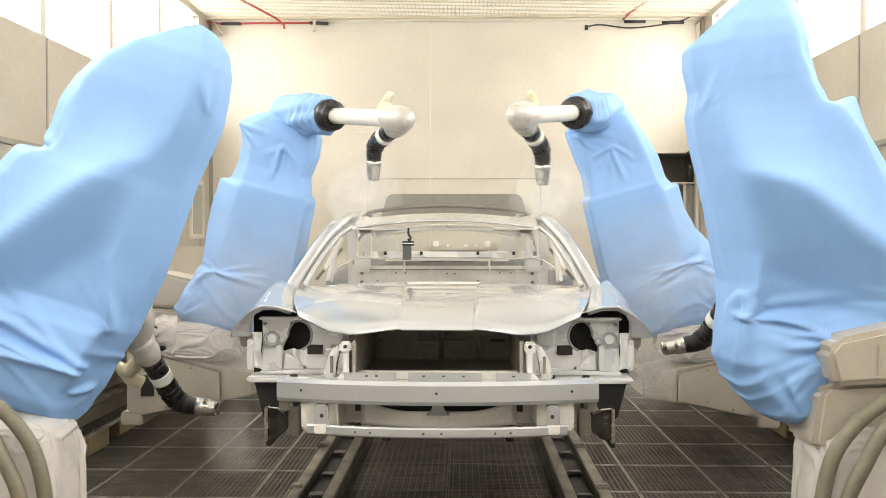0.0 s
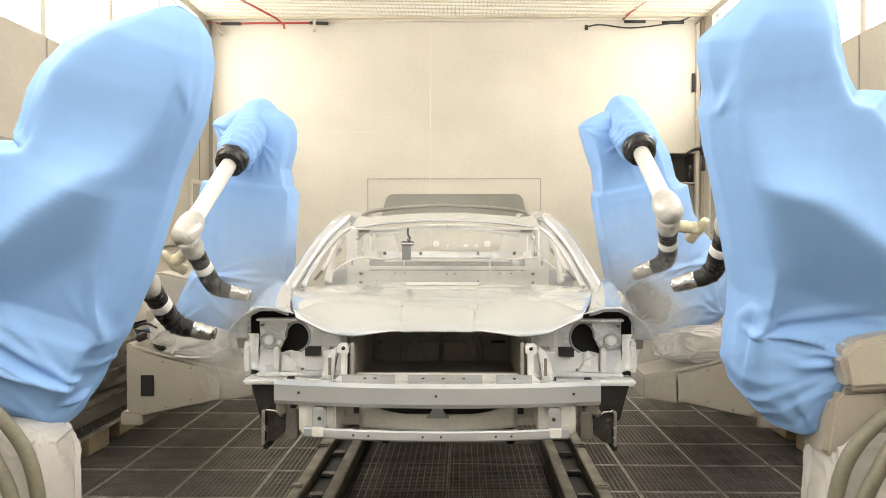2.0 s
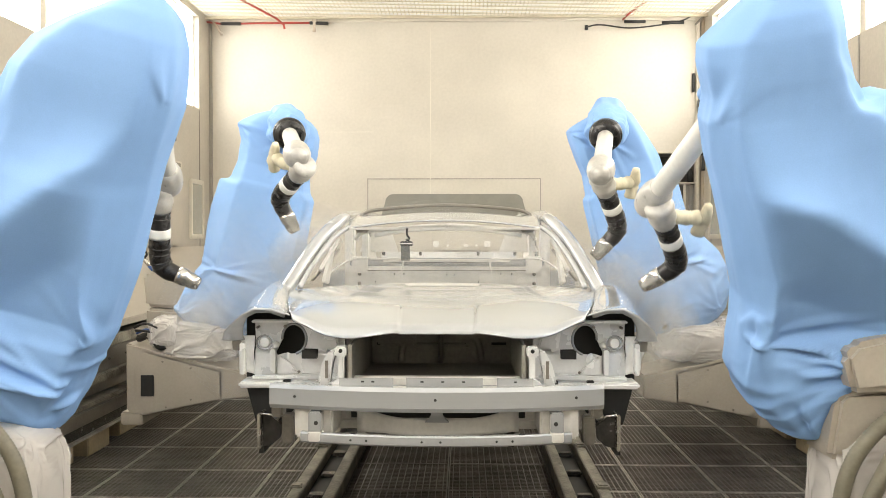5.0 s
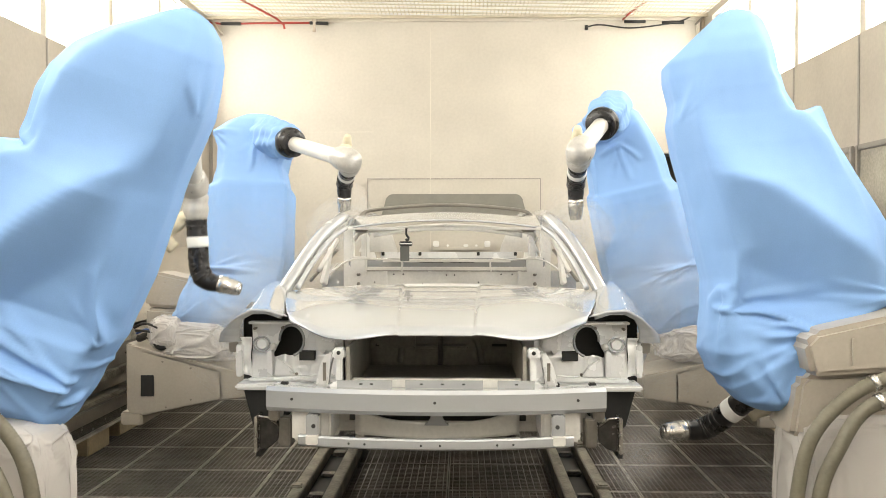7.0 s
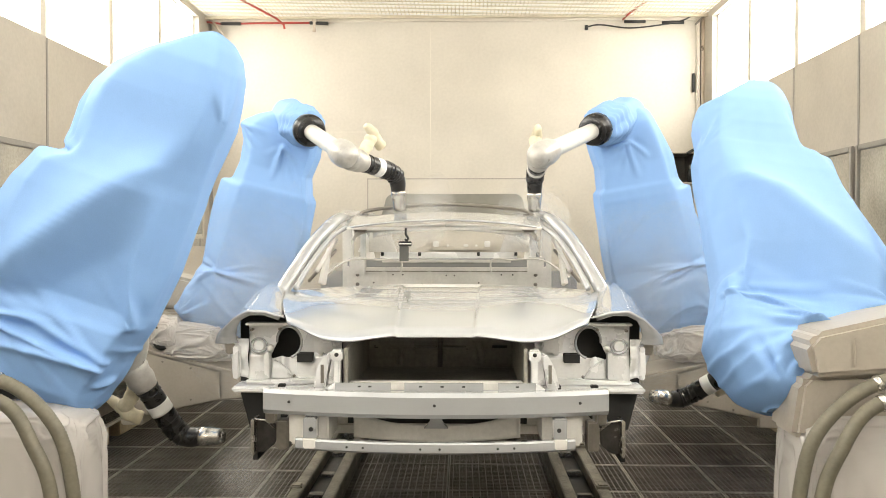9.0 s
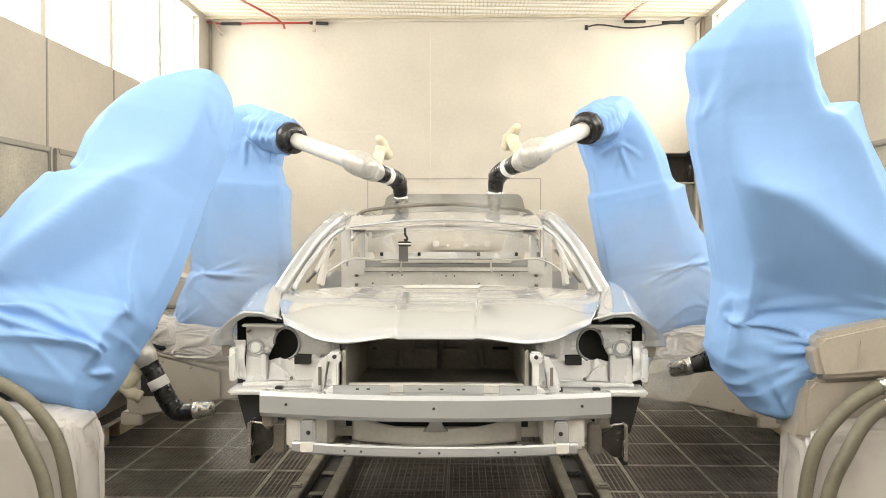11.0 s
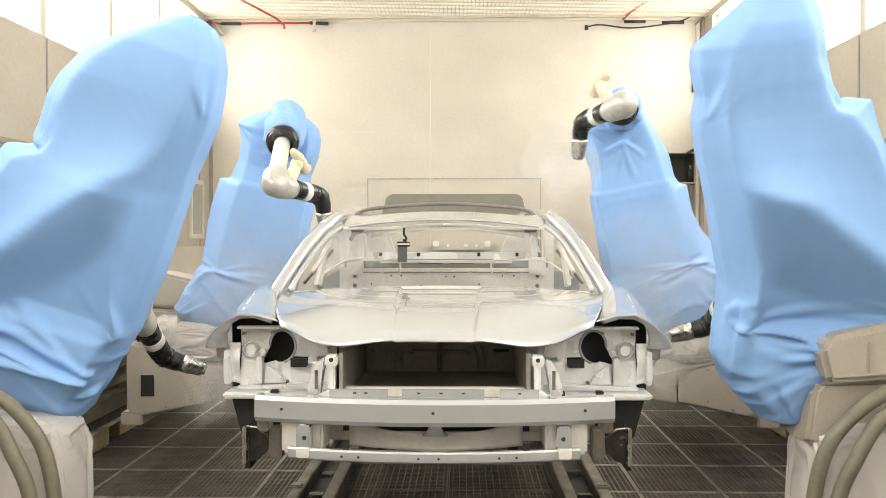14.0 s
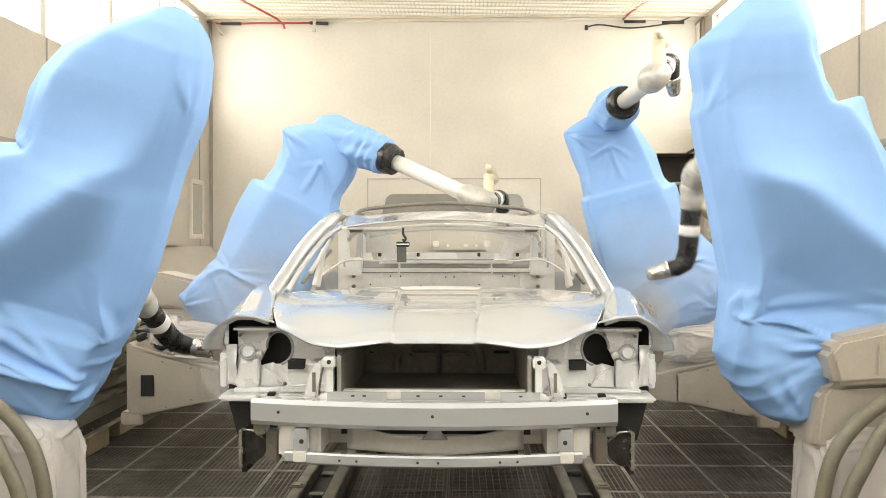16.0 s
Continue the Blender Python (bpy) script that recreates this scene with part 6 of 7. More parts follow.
    walk(robot_far_right_parts["forearm"], [
        (0.0, pose(-0.373, -0.095, 2.338, 180.0, -82.1, -121.0)),
        (0.5, pose(-0.338, -0.133, 2.401, 180.0, -72.2, -101.0)),
        (1.0, pose(-0.202, -0.104, 2.346, -180.0, -61.3, -84.0)),
        (1.5, pose(-0.133, -0.094, 2.322, 180.0, -55.1, -82.1)),
        (2.0, pose(-0.272, -0.099, 2.320, 180.0, -57.6, -86.7)),
        (2.5, pose(-0.319, -0.108, 2.336, 180.0, -60.5, -96.4)),
        (3.0, pose(-0.360, -0.087, 2.314, -180.0, -67.9, -102.1)),
        (3.5, pose(-0.376, -0.091, 2.342, -180.0, -70.2, -107.5)),
        (4.0, pose(-0.346, -0.067, 2.314, 180.0, -65.8, -96.9)),
        (6.5, pose(-0.380, -0.089, 2.343, 180.0, -73.3, -109.5)),
        (7.0, pose(-0.326, -0.110, 2.354, 180.0, -71.7, -108.6)),
        (7.5, pose(-0.283, -0.042, 2.300, 180.0, -72.9, -113.6)),
        (8.0, pose(-0.179, 0.013, 2.282, -180.0, -74.8, -125.5)),
        (8.5, pose(-0.107, -0.009, 2.282, 180.0, -75.4, -136.8)),
        (9.0, pose(-0.241, -0.079, 2.315, 180.0, -73.6, -123.3)),
        (11.5, pose(-0.304, -0.095, 2.320, 180.0, -73.6, -122.4)),
        (12.0, pose(-0.173, -0.072, 2.301, -180.0, -75.0, -130.3)),
        (12.5, pose(-0.332, -0.106, 2.347, 180.0, -72.8, -124.4)),
        (13.0, pose(-0.434, -0.102, 2.348, 180.0, -74.3, -114.5)),
        (13.5, pose(-0.310, -0.129, 2.400, 180.0, -74.1, -110.4)),
        (14.0, pose(-0.279, -0.070, 2.340, 180.0, -83.8, -99.6)),
        (14.5, pose(-0.354, -0.061, 2.326, 180.0, -87.6, -87.2)),
        (15.0, pose(-0.346, -0.081, 2.346, 180.0, -88.8, -87.4)),
        (15.5, pose(-0.352, -0.080, 2.352, -180.0, -88.1, -88.5)),
        (16.0, pose(-0.370, -0.041, 2.308, 0.0, -88.0, 92.4)),
    ])
    walk(robot_far_right_parts["wrist"], [
        (0.0, pose(-0.995, -1.132, 2.171, 180.0, 57.5, -111.1)),
        (0.5, pose(-0.558, -1.273, 2.027, 180.0, 45.2, -99.6)),
        (1.0, pose(-0.089, -1.168, 1.760, 139.0, -6.7, -164.3)),
        (1.5, pose(0.005, -1.085, 1.624, 135.6, -2.5, -166.3)),
        (2.0, pose(-0.213, -1.127, 1.665, 129.1, 3.3, -169.9)),
        (2.5, pose(-0.437, -1.163, 1.735, 135.6, 6.6, -175.3)),
        (3.0, pose(-0.597, -1.192, 1.856, 134.1, 9.3, -177.9)),
        (3.5, pose(-0.721, -1.186, 1.929, 139.6, 14.8, 177.0)),
        (4.0, pose(-0.480, -1.172, 1.813, 142.0, 7.5, -177.0)),
        (6.5, pose(-0.771, -1.190, 1.993, 180.0, 48.3, -108.0)),
        (7.0, pose(-0.695, -1.208, 1.971, 180.0, 57.9, -95.1)),
        (7.5, pose(-0.750, -1.111, 1.942, 180.0, 63.1, -93.2)),
        (8.0, pose(-0.863, -0.945, 1.962, 180.0, 65.8, -101.1)),
        (8.5, pose(-0.968, -0.816, 1.974, 180.0, 65.0, -98.4)),
        (9.0, pose(-0.885, -1.057, 1.971, 180.0, 64.1, -91.4)),
        (11.5, pose(-0.932, -1.083, 1.974, 180.0, 63.7, -58.7)),
        (12.0, pose(-0.935, -0.970, 1.985, 180.0, 62.1, -50.6)),
        (12.5, pose(-0.990, -1.067, 1.985, 180.0, 59.4, -47.3)),
        (13.0, pose(-0.921, -1.171, 2.019, -180.0, 58.2, -38.7)),
        (13.5, pose(-0.718, -1.229, 2.067, 180.0, 69.4, -58.4)),
        (14.0, pose(-0.481, -1.266, 2.208, 180.0, 70.5, -70.2)),
        (14.5, pose(-0.294, -1.279, 2.276, -180.0, 73.5, -82.5)),
        (15.0, pose(-0.290, -1.299, 2.321, 180.0, 76.7, -85.6)),
        (15.5, pose(-0.321, -1.299, 2.313, -180.0, 89.0, -101.2)),
        (16.0, pose(-0.318, -1.259, 2.351, -0.0, 85.3, 66.8)),
    ])
    walk(robot_far_right_mist, [
        (0.0, pose(0.523, 5.158, 1.768)),
        (0.5, pose(0.820, 4.952, 1.499)),
        (1.0, pose(1.004, 4.988, 1.198)),
        (1.5, pose(1.148, 5.119, 1.089)),
        (2.0, pose(1.003, 5.151, 1.193)),
        (2.5, pose(0.872, 5.065, 1.202)),
        (3.0, pose(0.757, 5.049, 1.341)),
        (3.5, pose(0.741, 4.992, 1.377)),
        (4.0, pose(0.863, 4.993, 1.227)),
        (6.5, pose(0.692, 5.042, 1.494)),
        (7.0, pose(0.651, 5.125, 1.573)),
        (7.5, pose(0.577, 5.257, 1.602)),
        (8.0, pose(0.559, 5.426, 1.654)),
        (8.5, pose(0.421, 5.556, 1.657)),
        (9.0, pose(0.422, 5.317, 1.643)),
        (11.5, pose(0.009, 5.192, 1.642)),
        (12.0, pose(-0.065, 5.242, 1.633)),
        (12.5, pose(-0.138, 5.107, 1.603)),
        (13.0, pose(-0.129, 4.928, 1.624)),
        (13.5, pose(0.204, 5.069, 1.803)),
        (14.0, pose(0.569, 5.099, 1.957)),
        (14.5, pose(0.903, 5.134, 2.063)),
        (15.0, pose(0.944, 5.129, 2.148)),
        (15.5, pose(1.115, 5.136, 2.300)),
        (16.0, pose(1.267, 5.128, 2.412)),
    ])
    walk(robot_near_left, [
        (0.0, pose(-1.490, 3.300, 0.000)),
        (0.5, pose(-1.490, 3.293, 0.000)),
        (1.0, pose(-1.490, 3.287, 0.000)),
        (1.5, pose(-1.490, 3.280, 0.000)),
        (2.0, pose(-1.490, 3.255, 0.000)),
        (2.5, pose(-1.490, 3.230, 0.000)),
        (3.0, pose(-1.490, 3.205, 0.000)),
        (3.5, pose(-1.490, 3.180, 0.000)),
        (4.0, pose(-1.490, 3.150, 0.000)),
        (6.5, pose(-1.490, 3.208, 0.000)),
        (7.0, pose(-1.490, 3.220, 0.000)),
        (7.5, pose(-1.490, 3.290, 0.000)),
        (8.0, pose(-1.490, 3.360, 0.000)),
        (8.5, pose(-1.490, 3.430, 0.000)),
        (9.0, pose(-1.490, 3.500, 0.000)),
        (11.5, pose(-1.490, 3.450, 0.000)),
        (12.0, pose(-1.490, 3.425, 0.000)),
        (12.5, pose(-1.490, 3.400, 0.000)),
        (13.0, pose(-1.490, 3.387, 0.000)),
        (13.5, pose(-1.490, 3.375, 0.000)),
        (14.0, pose(-1.490, 3.362, 0.000)),
        (14.5, pose(-1.490, 3.350, 0.000)),
        (15.0, pose(-1.490, 3.333, 0.000)),
        (15.5, pose(-1.490, 3.317, 0.000)),
        (16.0, pose(-1.490, 3.300, 0.000)),
    ])
    walk(robot_near_left_parts["upper_arm"], [
        (0.0, pose(0.000, 0.000, 0.950, 5.9, -17.4, 178.2)),
        (0.5, pose(0.000, 0.000, 0.950, -6.0, -20.5, -177.9)),
        (1.0, pose(0.000, 0.000, 0.950, -6.9, -19.6, -177.7)),
        (1.5, pose(0.000, 0.000, 0.950, -7.6, -17.7, -177.7)),
        (2.0, pose(0.000, 0.000, 0.950, -7.7, -18.4, -177.6)),
        (2.5, pose(0.000, 0.000, 0.950, -6.1, -20.2, -177.9)),
        (3.0, pose(0.000, 0.000, 0.950, -8.1, -17.6, -177.5)),
        (3.5, pose(0.000, 0.000, 0.950, -9.7, -15.7, -177.4)),
        (4.0, pose(0.000, 0.000, 0.950, -10.8, -13.4, -177.5)),
        (6.5, pose(0.000, 0.000, 0.950, -6.0, -20.5, -177.9)),
        (7.0, pose(0.000, 0.000, 0.950, -6.5, -20.2, -177.7)),
        (7.5, pose(0.000, 0.000, 0.950, -7.1, -18.8, -177.7)),
        (8.0, pose(0.000, 0.000, 0.950, -6.1, -19.7, -177.9)),
        (8.5, pose(0.000, 0.000, 0.950, -6.0, -20.4, -177.9)),
        (9.0, pose(0.000, 0.000, 0.950, 0.8, -19.0, 179.7)),
        (11.5, pose(0.000, 0.000, 0.950, 24.4, -9.9, 175.6)),
        (12.0, pose(0.000, 0.000, 0.950, 9.7, -15.4, 177.4)),
        (12.5, pose(0.000, 0.000, 0.950, -5.9, -20.0, -178.0)),
        (13.0, pose(0.000, 0.000, 0.950, -7.3, -18.6, -177.6)),
        (13.5, pose(0.000, 0.000, 0.950, -7.9, -17.5, -177.6)),
        (14.0, pose(0.000, 0.000, 0.950, -6.8, -19.1, -177.8)),
        (14.5, pose(0.000, 0.000, 0.950, 10.3, -14.2, 177.5)),
        (15.0, pose(0.000, 0.000, 0.950, 19.3, -11.1, 176.1)),
        (15.5, pose(0.000, 0.000, 0.950, -6.5, -19.0, -177.9)),
        (16.0, pose(0.000, 0.000, 0.950, -8.1, -17.7, -177.5)),
    ])
    walk(robot_near_left_parts["forearm"], [
        (0.0, pose(0.407, 0.125, 2.231, -180.0, -31.5, 127.9)),
        (0.5, pose(0.489, -0.127, 2.241, -180.0, -38.3, 123.1)),
        (1.0, pose(0.478, -0.150, 2.272, 180.0, -39.7, 122.2)),
        (1.5, pose(0.436, -0.171, 2.290, 180.0, -41.7, 118.8)),
        (2.0, pose(0.455, -0.171, 2.294, 180.0, -47.5, 117.9)),
        (2.5, pose(0.479, -0.129, 2.237, 180.0, -61.4, 114.6)),
        (3.0, pose(0.435, -0.182, 2.299, -180.0, -67.5, 111.2)),
        (3.5, pose(0.403, -0.230, 2.348, 180.0, -54.4, 113.5)),
        (4.0, pose(0.351, -0.264, 2.369, 180.0, -56.0, 110.2)),
        (6.5, pose(0.485, -0.126, 2.233, 180.0, -79.5, 103.2)),
        (7.0, pose(0.486, -0.139, 2.253, -180.0, -69.3, 105.5)),
        (7.5, pose(0.458, -0.156, 2.275, 180.0, -54.4, 109.8)),
        (8.0, pose(0.469, -0.130, 2.245, 180.0, -44.6, 117.2)),
        (8.5, pose(0.489, -0.127, 2.250, 180.0, -32.1, 128.3)),
        (9.0, pose(0.440, 0.016, 2.226, -160.0, -12.1, 85.6)),
        (11.5, pose(0.254, 0.539, 2.162, -180.0, -33.0, 131.9)),
        (12.0, pose(0.364, 0.211, 2.233, 180.0, -30.7, 130.2)),
        (12.5, pose(0.476, -0.126, 2.243, -180.0, -32.8, 129.1)),
        (13.0, pose(0.461, -0.164, 2.296, -180.0, -29.6, 130.7)),
        (13.5, pose(0.438, -0.179, 2.310, 180.0, -33.6, 122.7)),
        (14.0, pose(0.464, -0.149, 2.273, -180.0, -37.7, 124.0)),
        (14.5, pose(0.335, 0.226, 2.238, 180.0, -42.9, 118.6)),
        (15.0, pose(0.275, 0.428, 2.200, 180.0, -51.0, 117.1)),
        (15.5, pose(0.455, -0.141, 2.254, 180.0, -46.5, 118.1)),
        (16.0, pose(0.444, -0.184, 2.312, -180.0, -41.1, 120.0)),
    ])
    walk(robot_near_left_parts["wrist"], [
        (0.0, pose(-0.026, 0.681, 1.080, -141.8, -20.5, -23.6)),
        (0.5, pose(0.031, 0.573, 1.182, -127.6, -8.4, -25.4)),
        (1.0, pose(0.019, 0.580, 1.233, -123.4, -2.8, -21.8)),
        (1.5, pose(0.003, 0.616, 1.282, -127.8, -4.0, -19.9)),
        (2.0, pose(-0.011, 0.707, 1.381, -128.7, -7.4, -23.3)),
        (2.5, pose(-0.015, 0.948, 1.591, -134.4, -8.4, -20.1)),
        (3.0, pose(-0.016, 0.981, 1.783, -176.1, -24.1, -2.3)),
        (3.5, pose(-0.034, 0.777, 1.563, -132.8, -1.7, -14.3)),
        (4.0, pose(-0.036, 0.786, 1.614, -139.3, -3.0, -12.4)),
        (6.5, pose(0.182, 1.166, 1.987, -178.5, -13.8, -0.6)),
        (7.0, pose(0.148, 1.077, 1.775, -179.1, -19.0, -0.4)),
        (7.5, pose(0.085, 0.877, 1.490, -151.2, -3.1, -8.0)),
        (8.0, pose(0.035, 0.712, 1.283, -149.3, -13.1, -14.3)),
        (8.5, pose(0.044, 0.436, 1.106, -138.6, -16.4, -23.4)),
        (9.0, pose(-0.001, 0.316, 0.986, -148.7, -32.8, -23.8)),
        (11.5, pose(-0.237, 1.086, 1.029, -175.4, -42.9, -3.8)),
        (12.0, pose(-0.081, 0.738, 1.072, -149.5, -29.8, -22.0)),
        (12.5, pose(0.015, 0.441, 1.109, -143.2, -21.6, -23.1)),
        (13.0, pose(0.026, 0.341, 1.122, -135.6, -12.1, -22.4)),
        (13.5, pose(0.035, 0.450, 1.186, -125.9, -3.1, -20.2)),
        (14.0, pose(0.002, 0.535, 1.205, -127.2, -2.4, -18.4)),
        (14.5, pose(-0.104, 1.032, 1.248, -145.2, -22.4, -22.0)),
        (15.0, pose(-0.202, 1.362, 1.350, -149.0, -22.2, -19.0)),
        (15.5, pose(-0.006, 0.723, 1.325, -133.7, -7.3, -19.5)),
        (16.0, pose(-0.001, 0.585, 1.295, -127.4, -7.5, -24.5)),
    ])
    walk(robot_near_left_mist, [
        (0.0, pose(-1.140, 4.324, 0.528)),
        (0.5, pose(-1.143, 4.375, 0.730)),
        (1.0, pose(-1.220, 4.441, 0.821)),
        (1.5, pose(-1.255, 4.442, 0.823)),
        (2.0, pose(-1.214, 4.476, 0.916)),
        (2.5, pose(-1.249, 4.656, 1.072)),
        (3.0, pose(-1.199, 4.225, 1.100)),
        (3.5, pose(-1.373, 4.487, 1.054)),
        (4.0, pose(-1.393, 4.407, 1.046)),
        (6.5, pose(-1.129, 4.391, 1.259)),
        (7.0, pose(-1.099, 4.307, 1.066)),
        (7.5, pose(-1.319, 4.520, 0.834)),
        (8.0, pose(-1.219, 4.407, 0.655)),
        (8.5, pose(-1.103, 4.258, 0.566)),
        (9.0, pose(-1.016, 4.032, 0.448)),
        (11.5, pose(-1.215, 4.562, 0.481)),
        (12.0, pose(-1.131, 4.396, 0.511)),
        (12.5, pose(-1.095, 4.168, 0.550)),
        (13.0, pose(-1.159, 4.171, 0.598)),
        (13.5, pose(-1.223, 4.386, 0.747)),
        (14.0, pose(-1.282, 4.459, 0.751)),
        (14.5, pose(-1.216, 4.691, 0.679)),
        (15.0, pose(-1.336, 4.981, 0.755)),
        (15.5, pose(-1.254, 4.529, 0.811)),
        (16.0, pose(-1.190, 4.403, 0.844)),
    ])
    walk(robot_near_right, [
        (0.0, pose(1.210, 3.300, 0.000)),
        (0.5, pose(1.210, 3.283, 0.000)),
        (1.0, pose(1.210, 3.267, 0.000)),
        (1.5, pose(1.210, 3.250, 0.000)),
        (2.0, pose(1.210, 3.208, 0.000)),
        (2.5, pose(1.210, 3.165, 0.000)),
        (3.0, pose(1.210, 3.122, 0.000)),
        (3.5, pose(1.210, 3.080, 0.000)),
        (4.0, pose(1.210, 3.080, 0.000)),
        (6.5, pose(1.210, 3.450, 0.000)),
        (7.0, pose(1.210, 3.500, 0.000)),
        (7.5, pose(1.210, 3.495, 0.000)),
        (8.0, pose(1.210, 3.490, 0.000)),
        (8.5, pose(1.210, 3.485, 0.000)),
        (9.0, pose(1.210, 3.480, 0.000)),
        (11.5, pose(1.210, 3.423, 0.000)),
        (12.0, pose(1.210, 3.411, 0.000)),
        (12.5, pose(1.210, 3.400, 0.000)),
        (13.0, pose(1.210, 3.387, 0.000)),
        (13.5, pose(1.210, 3.375, 0.000)),
        (14.0, pose(1.210, 3.362, 0.000)),
        (14.5, pose(1.210, 3.350, 0.000)),
        (15.0, pose(1.210, 3.333, 0.000)),
        (15.5, pose(1.210, 3.317, 0.000)),
        (16.0, pose(1.210, 3.300, 0.000)),
    ])
    walk(robot_near_right_parts["upper_arm"], [
        (0.0, pose(0.000, 0.000, 0.950, 1.2, -4.6, -0.1)),
        (0.5, pose(0.000, 0.000, 0.950, 11.9, -6.9, -1.5)),
        (1.0, pose(0.000, 0.000, 0.950, 12.1, -7.0, -1.5)),
        (1.5, pose(0.000, 0.000, 0.950, 12.1, -7.6, -1.6)),
        (2.0, pose(0.000, 0.000, 0.950, 13.1, -6.1, -1.4)),
        (2.5, pose(0.000, 0.000, 0.950, 13.7, -5.1, -1.3)),
        (3.0, pose(0.000, 0.000, 0.950, 13.4, -3.9, -0.9)),
        (3.5, pose(0.000, 0.000, 0.950, 21.5, -3.3, -1.3)),
        (4.0, pose(0.000, 0.000, 0.950, 20.2, -7.7, -2.8)),
        (6.5, pose(0.000, 0.000, 0.950, 10.5, -7.5, -1.4)),
        (7.0, pose(0.000, 0.000, 0.950, -2.5, -5.3, 0.2)),
        (7.5, pose(0.000, 0.000, 0.950, -23.7, 1.1, -0.5)),
        (8.0, pose(0.000, 0.000, 0.950, -28.6, 1.8, -1.0)),
        (8.5, pose(0.000, 0.000, 0.950, -34.8, 4.4, -3.1)),
        (9.0, pose(0.000, 0.000, 0.950, -29.3, 5.9, -3.3)),
        (11.5, pose(0.000, 0.000, 0.950, 12.2, -6.2, -1.3)),
        (12.0, pose(0.000, 0.000, 0.950, 11.1, -6.5, -1.3)),
        (12.5, pose(0.000, 0.000, 0.950, -6.5, -1.0, 0.1)),
        (13.0, pose(0.000, 0.000, 0.950, -7.9, -3.6, 0.5)),
        (13.5, pose(0.000, 0.000, 0.950, 12.6, -5.8, -1.3)),
        (14.0, pose(0.000, 0.000, 0.950, 13.4, -5.5, -1.3)),
        (14.5, pose(0.000, 0.000, 0.950, 14.1, -5.5, -1.4)),
        (15.0, pose(0.000, 0.000, 0.950, 12.6, -6.4, -1.4)),
        (15.5, pose(0.000, 0.000, 0.950, 2.0, -4.6, -0.2)),
        (16.0, pose(0.000, 0.000, 0.950, 3.3, -4.0, -0.2)),
    ])
    walk(robot_near_right_parts["forearm"], [
        (0.0, pose(-0.108, -0.029, 2.295, 180.0, -43.0, 76.2)),
        (0.5, pose(-0.172, -0.285, 2.310, -180.0, -45.3, 79.8)),
        (1.0, pose(-0.175, -0.289, 2.314, 180.0, -49.3, 78.8)),
        (1.5, pose(-0.191, -0.290, 2.319, 180.0, -53.9, 80.3)),
        (2.0, pose(-0.156, -0.321, 2.336, 180.0, -60.3, 80.4)),
        (2.5, pose(-0.132, -0.336, 2.338, 180.0, -60.1, 81.1)),
        (3.0, pose(-0.097, -0.319, 2.295, 180.0, -65.3, 83.1)),
        (3.5, pose(-0.084, -0.492, 2.204, 180.0, -78.5, 96.9)),
        (4.0, pose(-0.193, -0.457, 2.206, 180.0, -82.1, 97.6)),
        (6.5, pose(-0.182, -0.245, 2.280, 176.1, -18.0, 91.2)),
        (7.0, pose(-0.125, 0.058, 2.293, 171.1, -2.2, 90.3)),
        (7.5, pose(0.028, 0.542, 2.186, 176.1, 12.9, 89.1)),
        (8.0, pose(0.048, 0.645, 2.135, 175.4, 12.5, 89.0)),
        (8.5, pose(0.126, 0.764, 2.056, 172.0, -1.5, 90.2)),
        (9.0, pose(0.158, 0.653, 2.121, 172.2, -21.5, 92.9)),
        (11.5, pose(-0.158, -0.299, 2.342, 180.0, -26.3, 78.7)),
        (12.0, pose(-0.159, -0.260, 2.288, 180.0, -35.1, 77.1)),
        (12.5, pose(-0.025, 0.152, 2.291, 180.0, -38.3, 78.0)),
        (13.0, pose(-0.086, 0.185, 2.284, 180.0, -43.5, 75.5)),
        (13.5, pose(-0.149, -0.311, 2.346, 180.0, -39.9, 79.9)),
        (14.0, pose(-0.144, -0.337, 2.374, 180.0, -39.8, 79.7)),
        (14.5, pose(-0.148, -0.362, 2.402, 180.0, -41.3, 80.9)),
        (15.0, pose(-0.164, -0.310, 2.345, -180.0, -51.8, 77.2)),
        (15.5, pose(-0.109, -0.048, 2.295, 180.0, -54.4, 77.3)),
        (16.0, pose(-0.094, -0.076, 2.295, -180.0, -69.9, 86.8)),
    ])
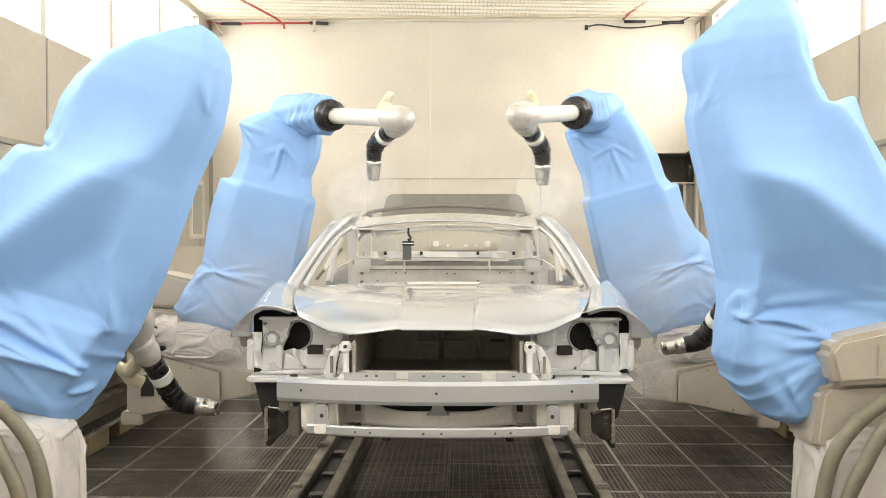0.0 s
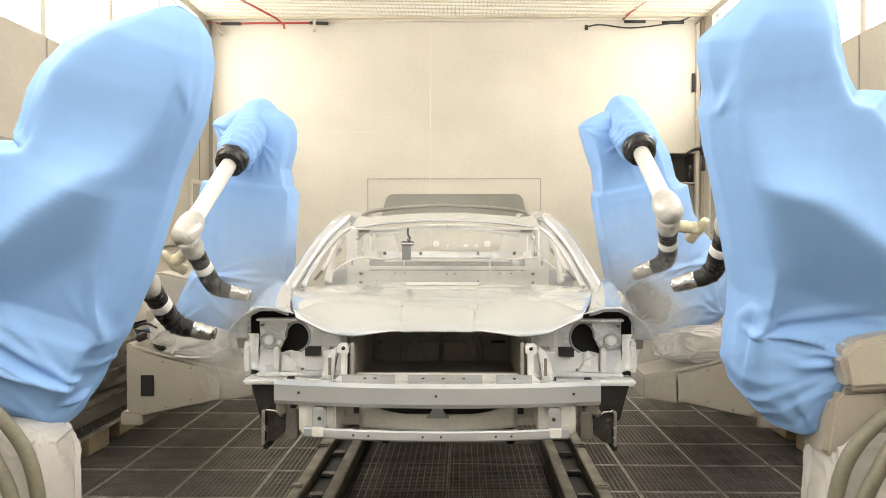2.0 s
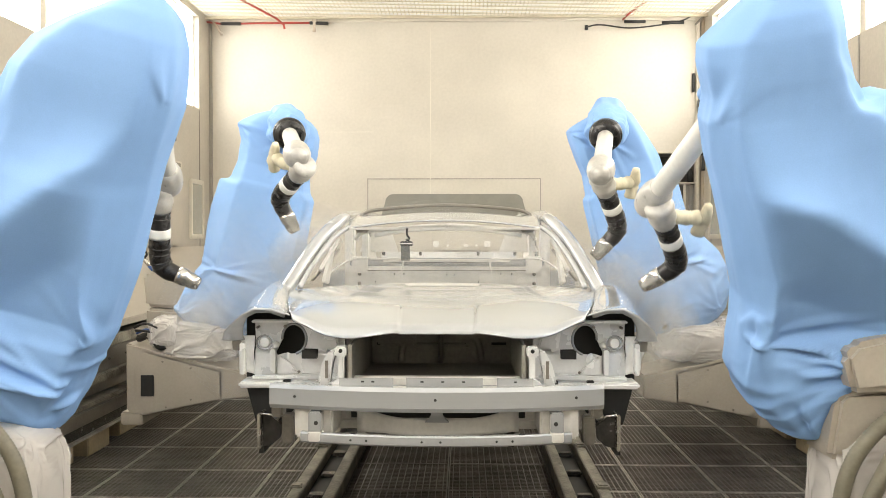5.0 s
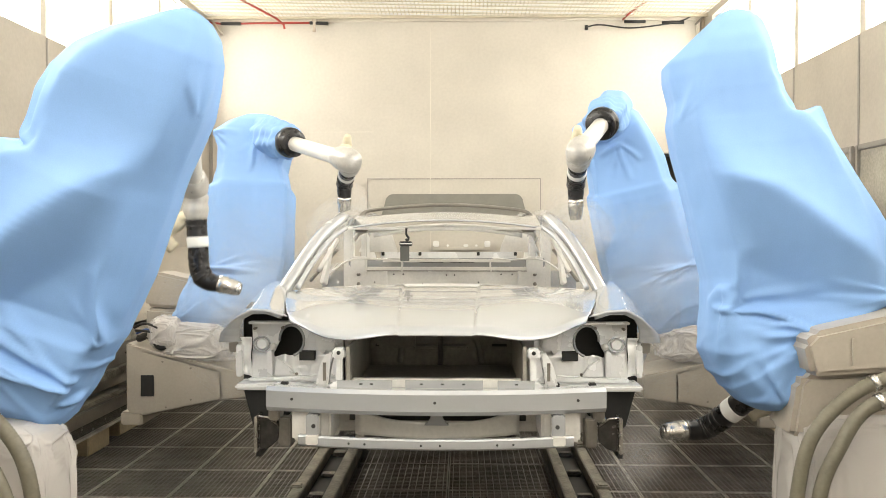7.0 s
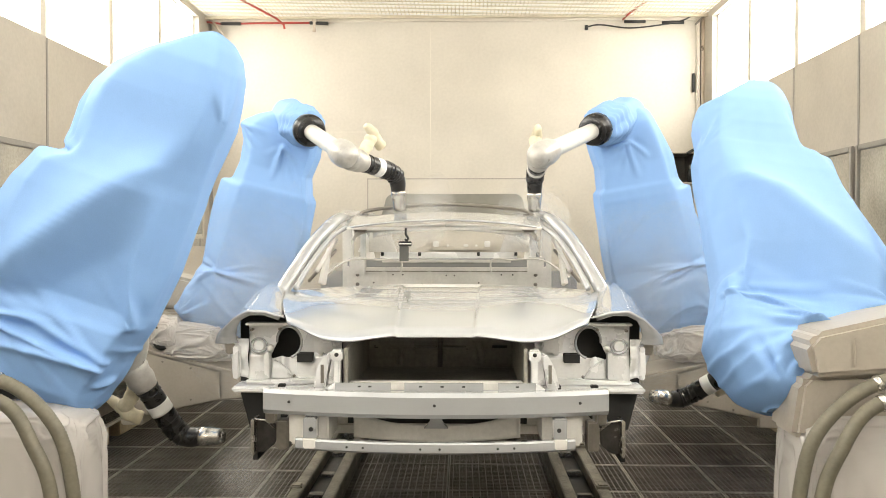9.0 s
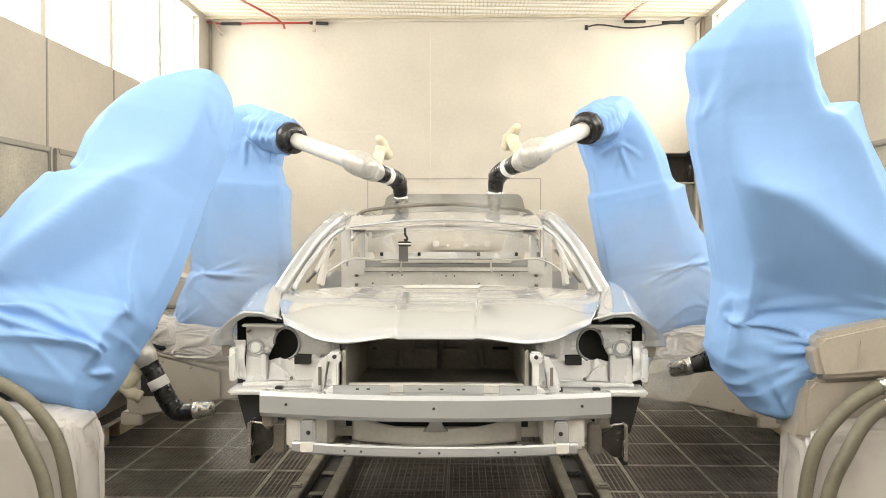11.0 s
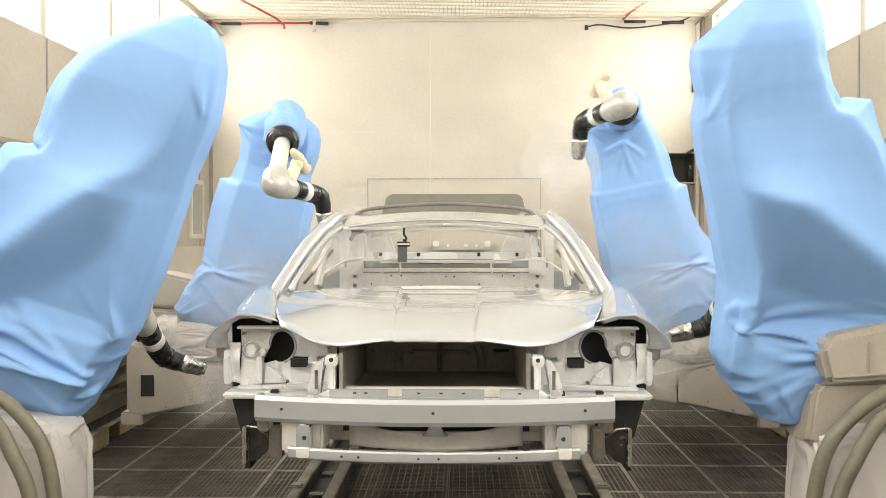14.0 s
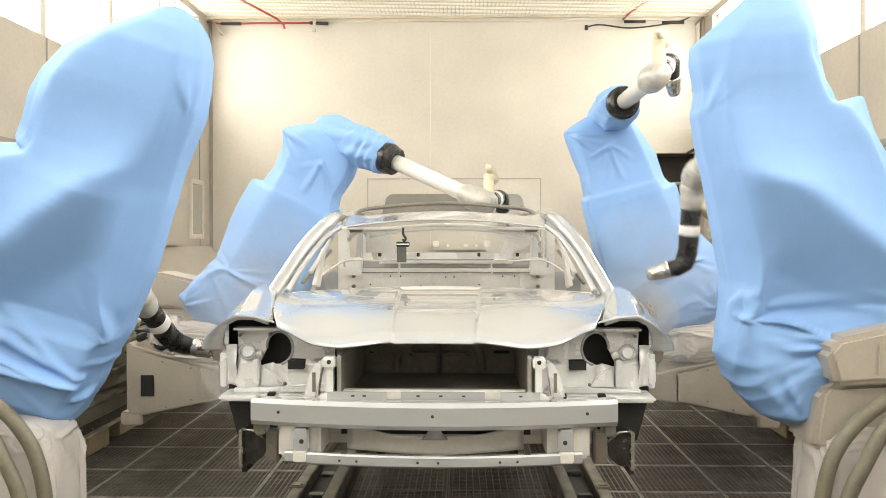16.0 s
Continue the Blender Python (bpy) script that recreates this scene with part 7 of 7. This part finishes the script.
    walk(robot_near_right_parts["wrist"], [
        (0.0, pose(0.112, 0.865, 1.308, 131.9, -13.1, -153.7)),
        (0.5, pose(-0.002, 0.659, 1.359, 127.2, -2.0, -162.1)),
        (1.0, pose(0.023, 0.716, 1.434, 127.9, -1.9, -162.7)),
        (1.5, pose(-0.008, 0.786, 1.524, 125.6, 1.1, -165.4)),
        (2.0, pose(0.040, 0.835, 1.667, 134.7, -5.4, -163.0)),
        (2.5, pose(0.048, 0.820, 1.666, 135.4, -0.2, -168.5)),
        (3.0, pose(0.051, 0.899, 1.731, 148.5, 2.8, -174.7)),
        (3.5, pose(-0.242, 0.821, 1.935, -177.9, -3.9, 179.4)),
        (4.0, pose(-0.370, 0.869, 2.021, 167.4, 9.7, -179.6)),
        (6.5, pose(-0.097, 0.173, 1.000, 120.3, 3.7, -166.4)),
        (7.0, pose(0.084, 0.110, 0.960, 126.1, -21.8, -139.9)),
        (7.5, pose(0.116, 0.239, 0.873, 135.8, -32.4, -144.1)),
        (8.0, pose(0.151, 0.351, 0.822, 121.2, -16.0, -138.6)),
        (8.5, pose(0.313, 0.801, 0.719, 120.6, -38.2, -117.0)),
        (9.0, pose(0.316, 1.152, 0.877, 119.4, -29.6, -122.0)),
        (11.5, pose(-0.041, 0.286, 1.131, 112.9, 5.5, -165.3)),
        (12.0, pose(0.014, 0.497, 1.184, 120.2, -2.6, -155.6)),
        (12.5, pose(0.149, 0.970, 1.231, 127.6, -11.8, -151.0)),
        (13.0, pose(0.146, 1.085, 1.305, 128.3, -5.9, -158.2)),
        (13.5, pose(0.003, 0.541, 1.310, 121.4, 1.1, -162.7)),
        (14.0, pose(0.010, 0.513, 1.337, 122.0, -0.2, -161.0)),
        (14.5, pose(-0.007, 0.518, 1.388, 117.5, 3.9, -165.1)),
        (15.0, pose(0.072, 0.725, 1.511, 126.2, 0.6, -164.9)),
        (15.5, pose(0.133, 1.022, 1.508, 128.6, -1.9, -163.1)),
        (16.0, pose(-0.024, 1.189, 1.831, 167.6, -16.8, -174.0)),
    ])
    walk(robot_near_right_mist, [
        (0.0, pose(0.973, 4.615, 0.820)),
        (0.5, pose(1.009, 4.505, 0.906)),
        (1.0, pose(1.042, 4.543, 0.974)),
        (1.5, pose(1.057, 4.628, 1.088)),
        (2.0, pose(1.047, 4.538, 1.142)),
        (2.5, pose(1.151, 4.501, 1.132)),
        (3.0, pose(1.255, 4.414, 1.092)),
        (3.5, pose(0.917, 3.873, 1.187)),
        (4.0, pose(0.963, 4.113, 1.300)),
        (6.5, pose(0.984, 4.258, 0.622)),
        (7.0, pose(0.778, 3.968, 0.550)),
        (7.5, pose(0.786, 3.989, 0.419)),
        (8.0, pose(0.857, 4.251, 0.449)),
        (8.5, pose(0.841, 4.368, 0.419)),
        (9.0, pose(0.876, 4.824, 0.557)),
        (11.5, pose(1.021, 4.385, 0.841)),
        (12.0, pose(0.941, 4.492, 0.807)),
        (12.5, pose(0.990, 4.844, 0.783)),
        (13.0, pose(1.093, 5.000, 0.842)),
        (13.5, pose(1.029, 4.529, 0.919)),
        (14.0, pose(1.012, 4.477, 0.940)),
        (14.5, pose(1.054, 4.517, 1.042)),
        (15.0, pose(1.129, 4.644, 1.068)),
        (15.5, pose(1.157, 4.895, 1.040)),
        (16.0, pose(0.959, 4.627, 1.129)),
    ])


motions()
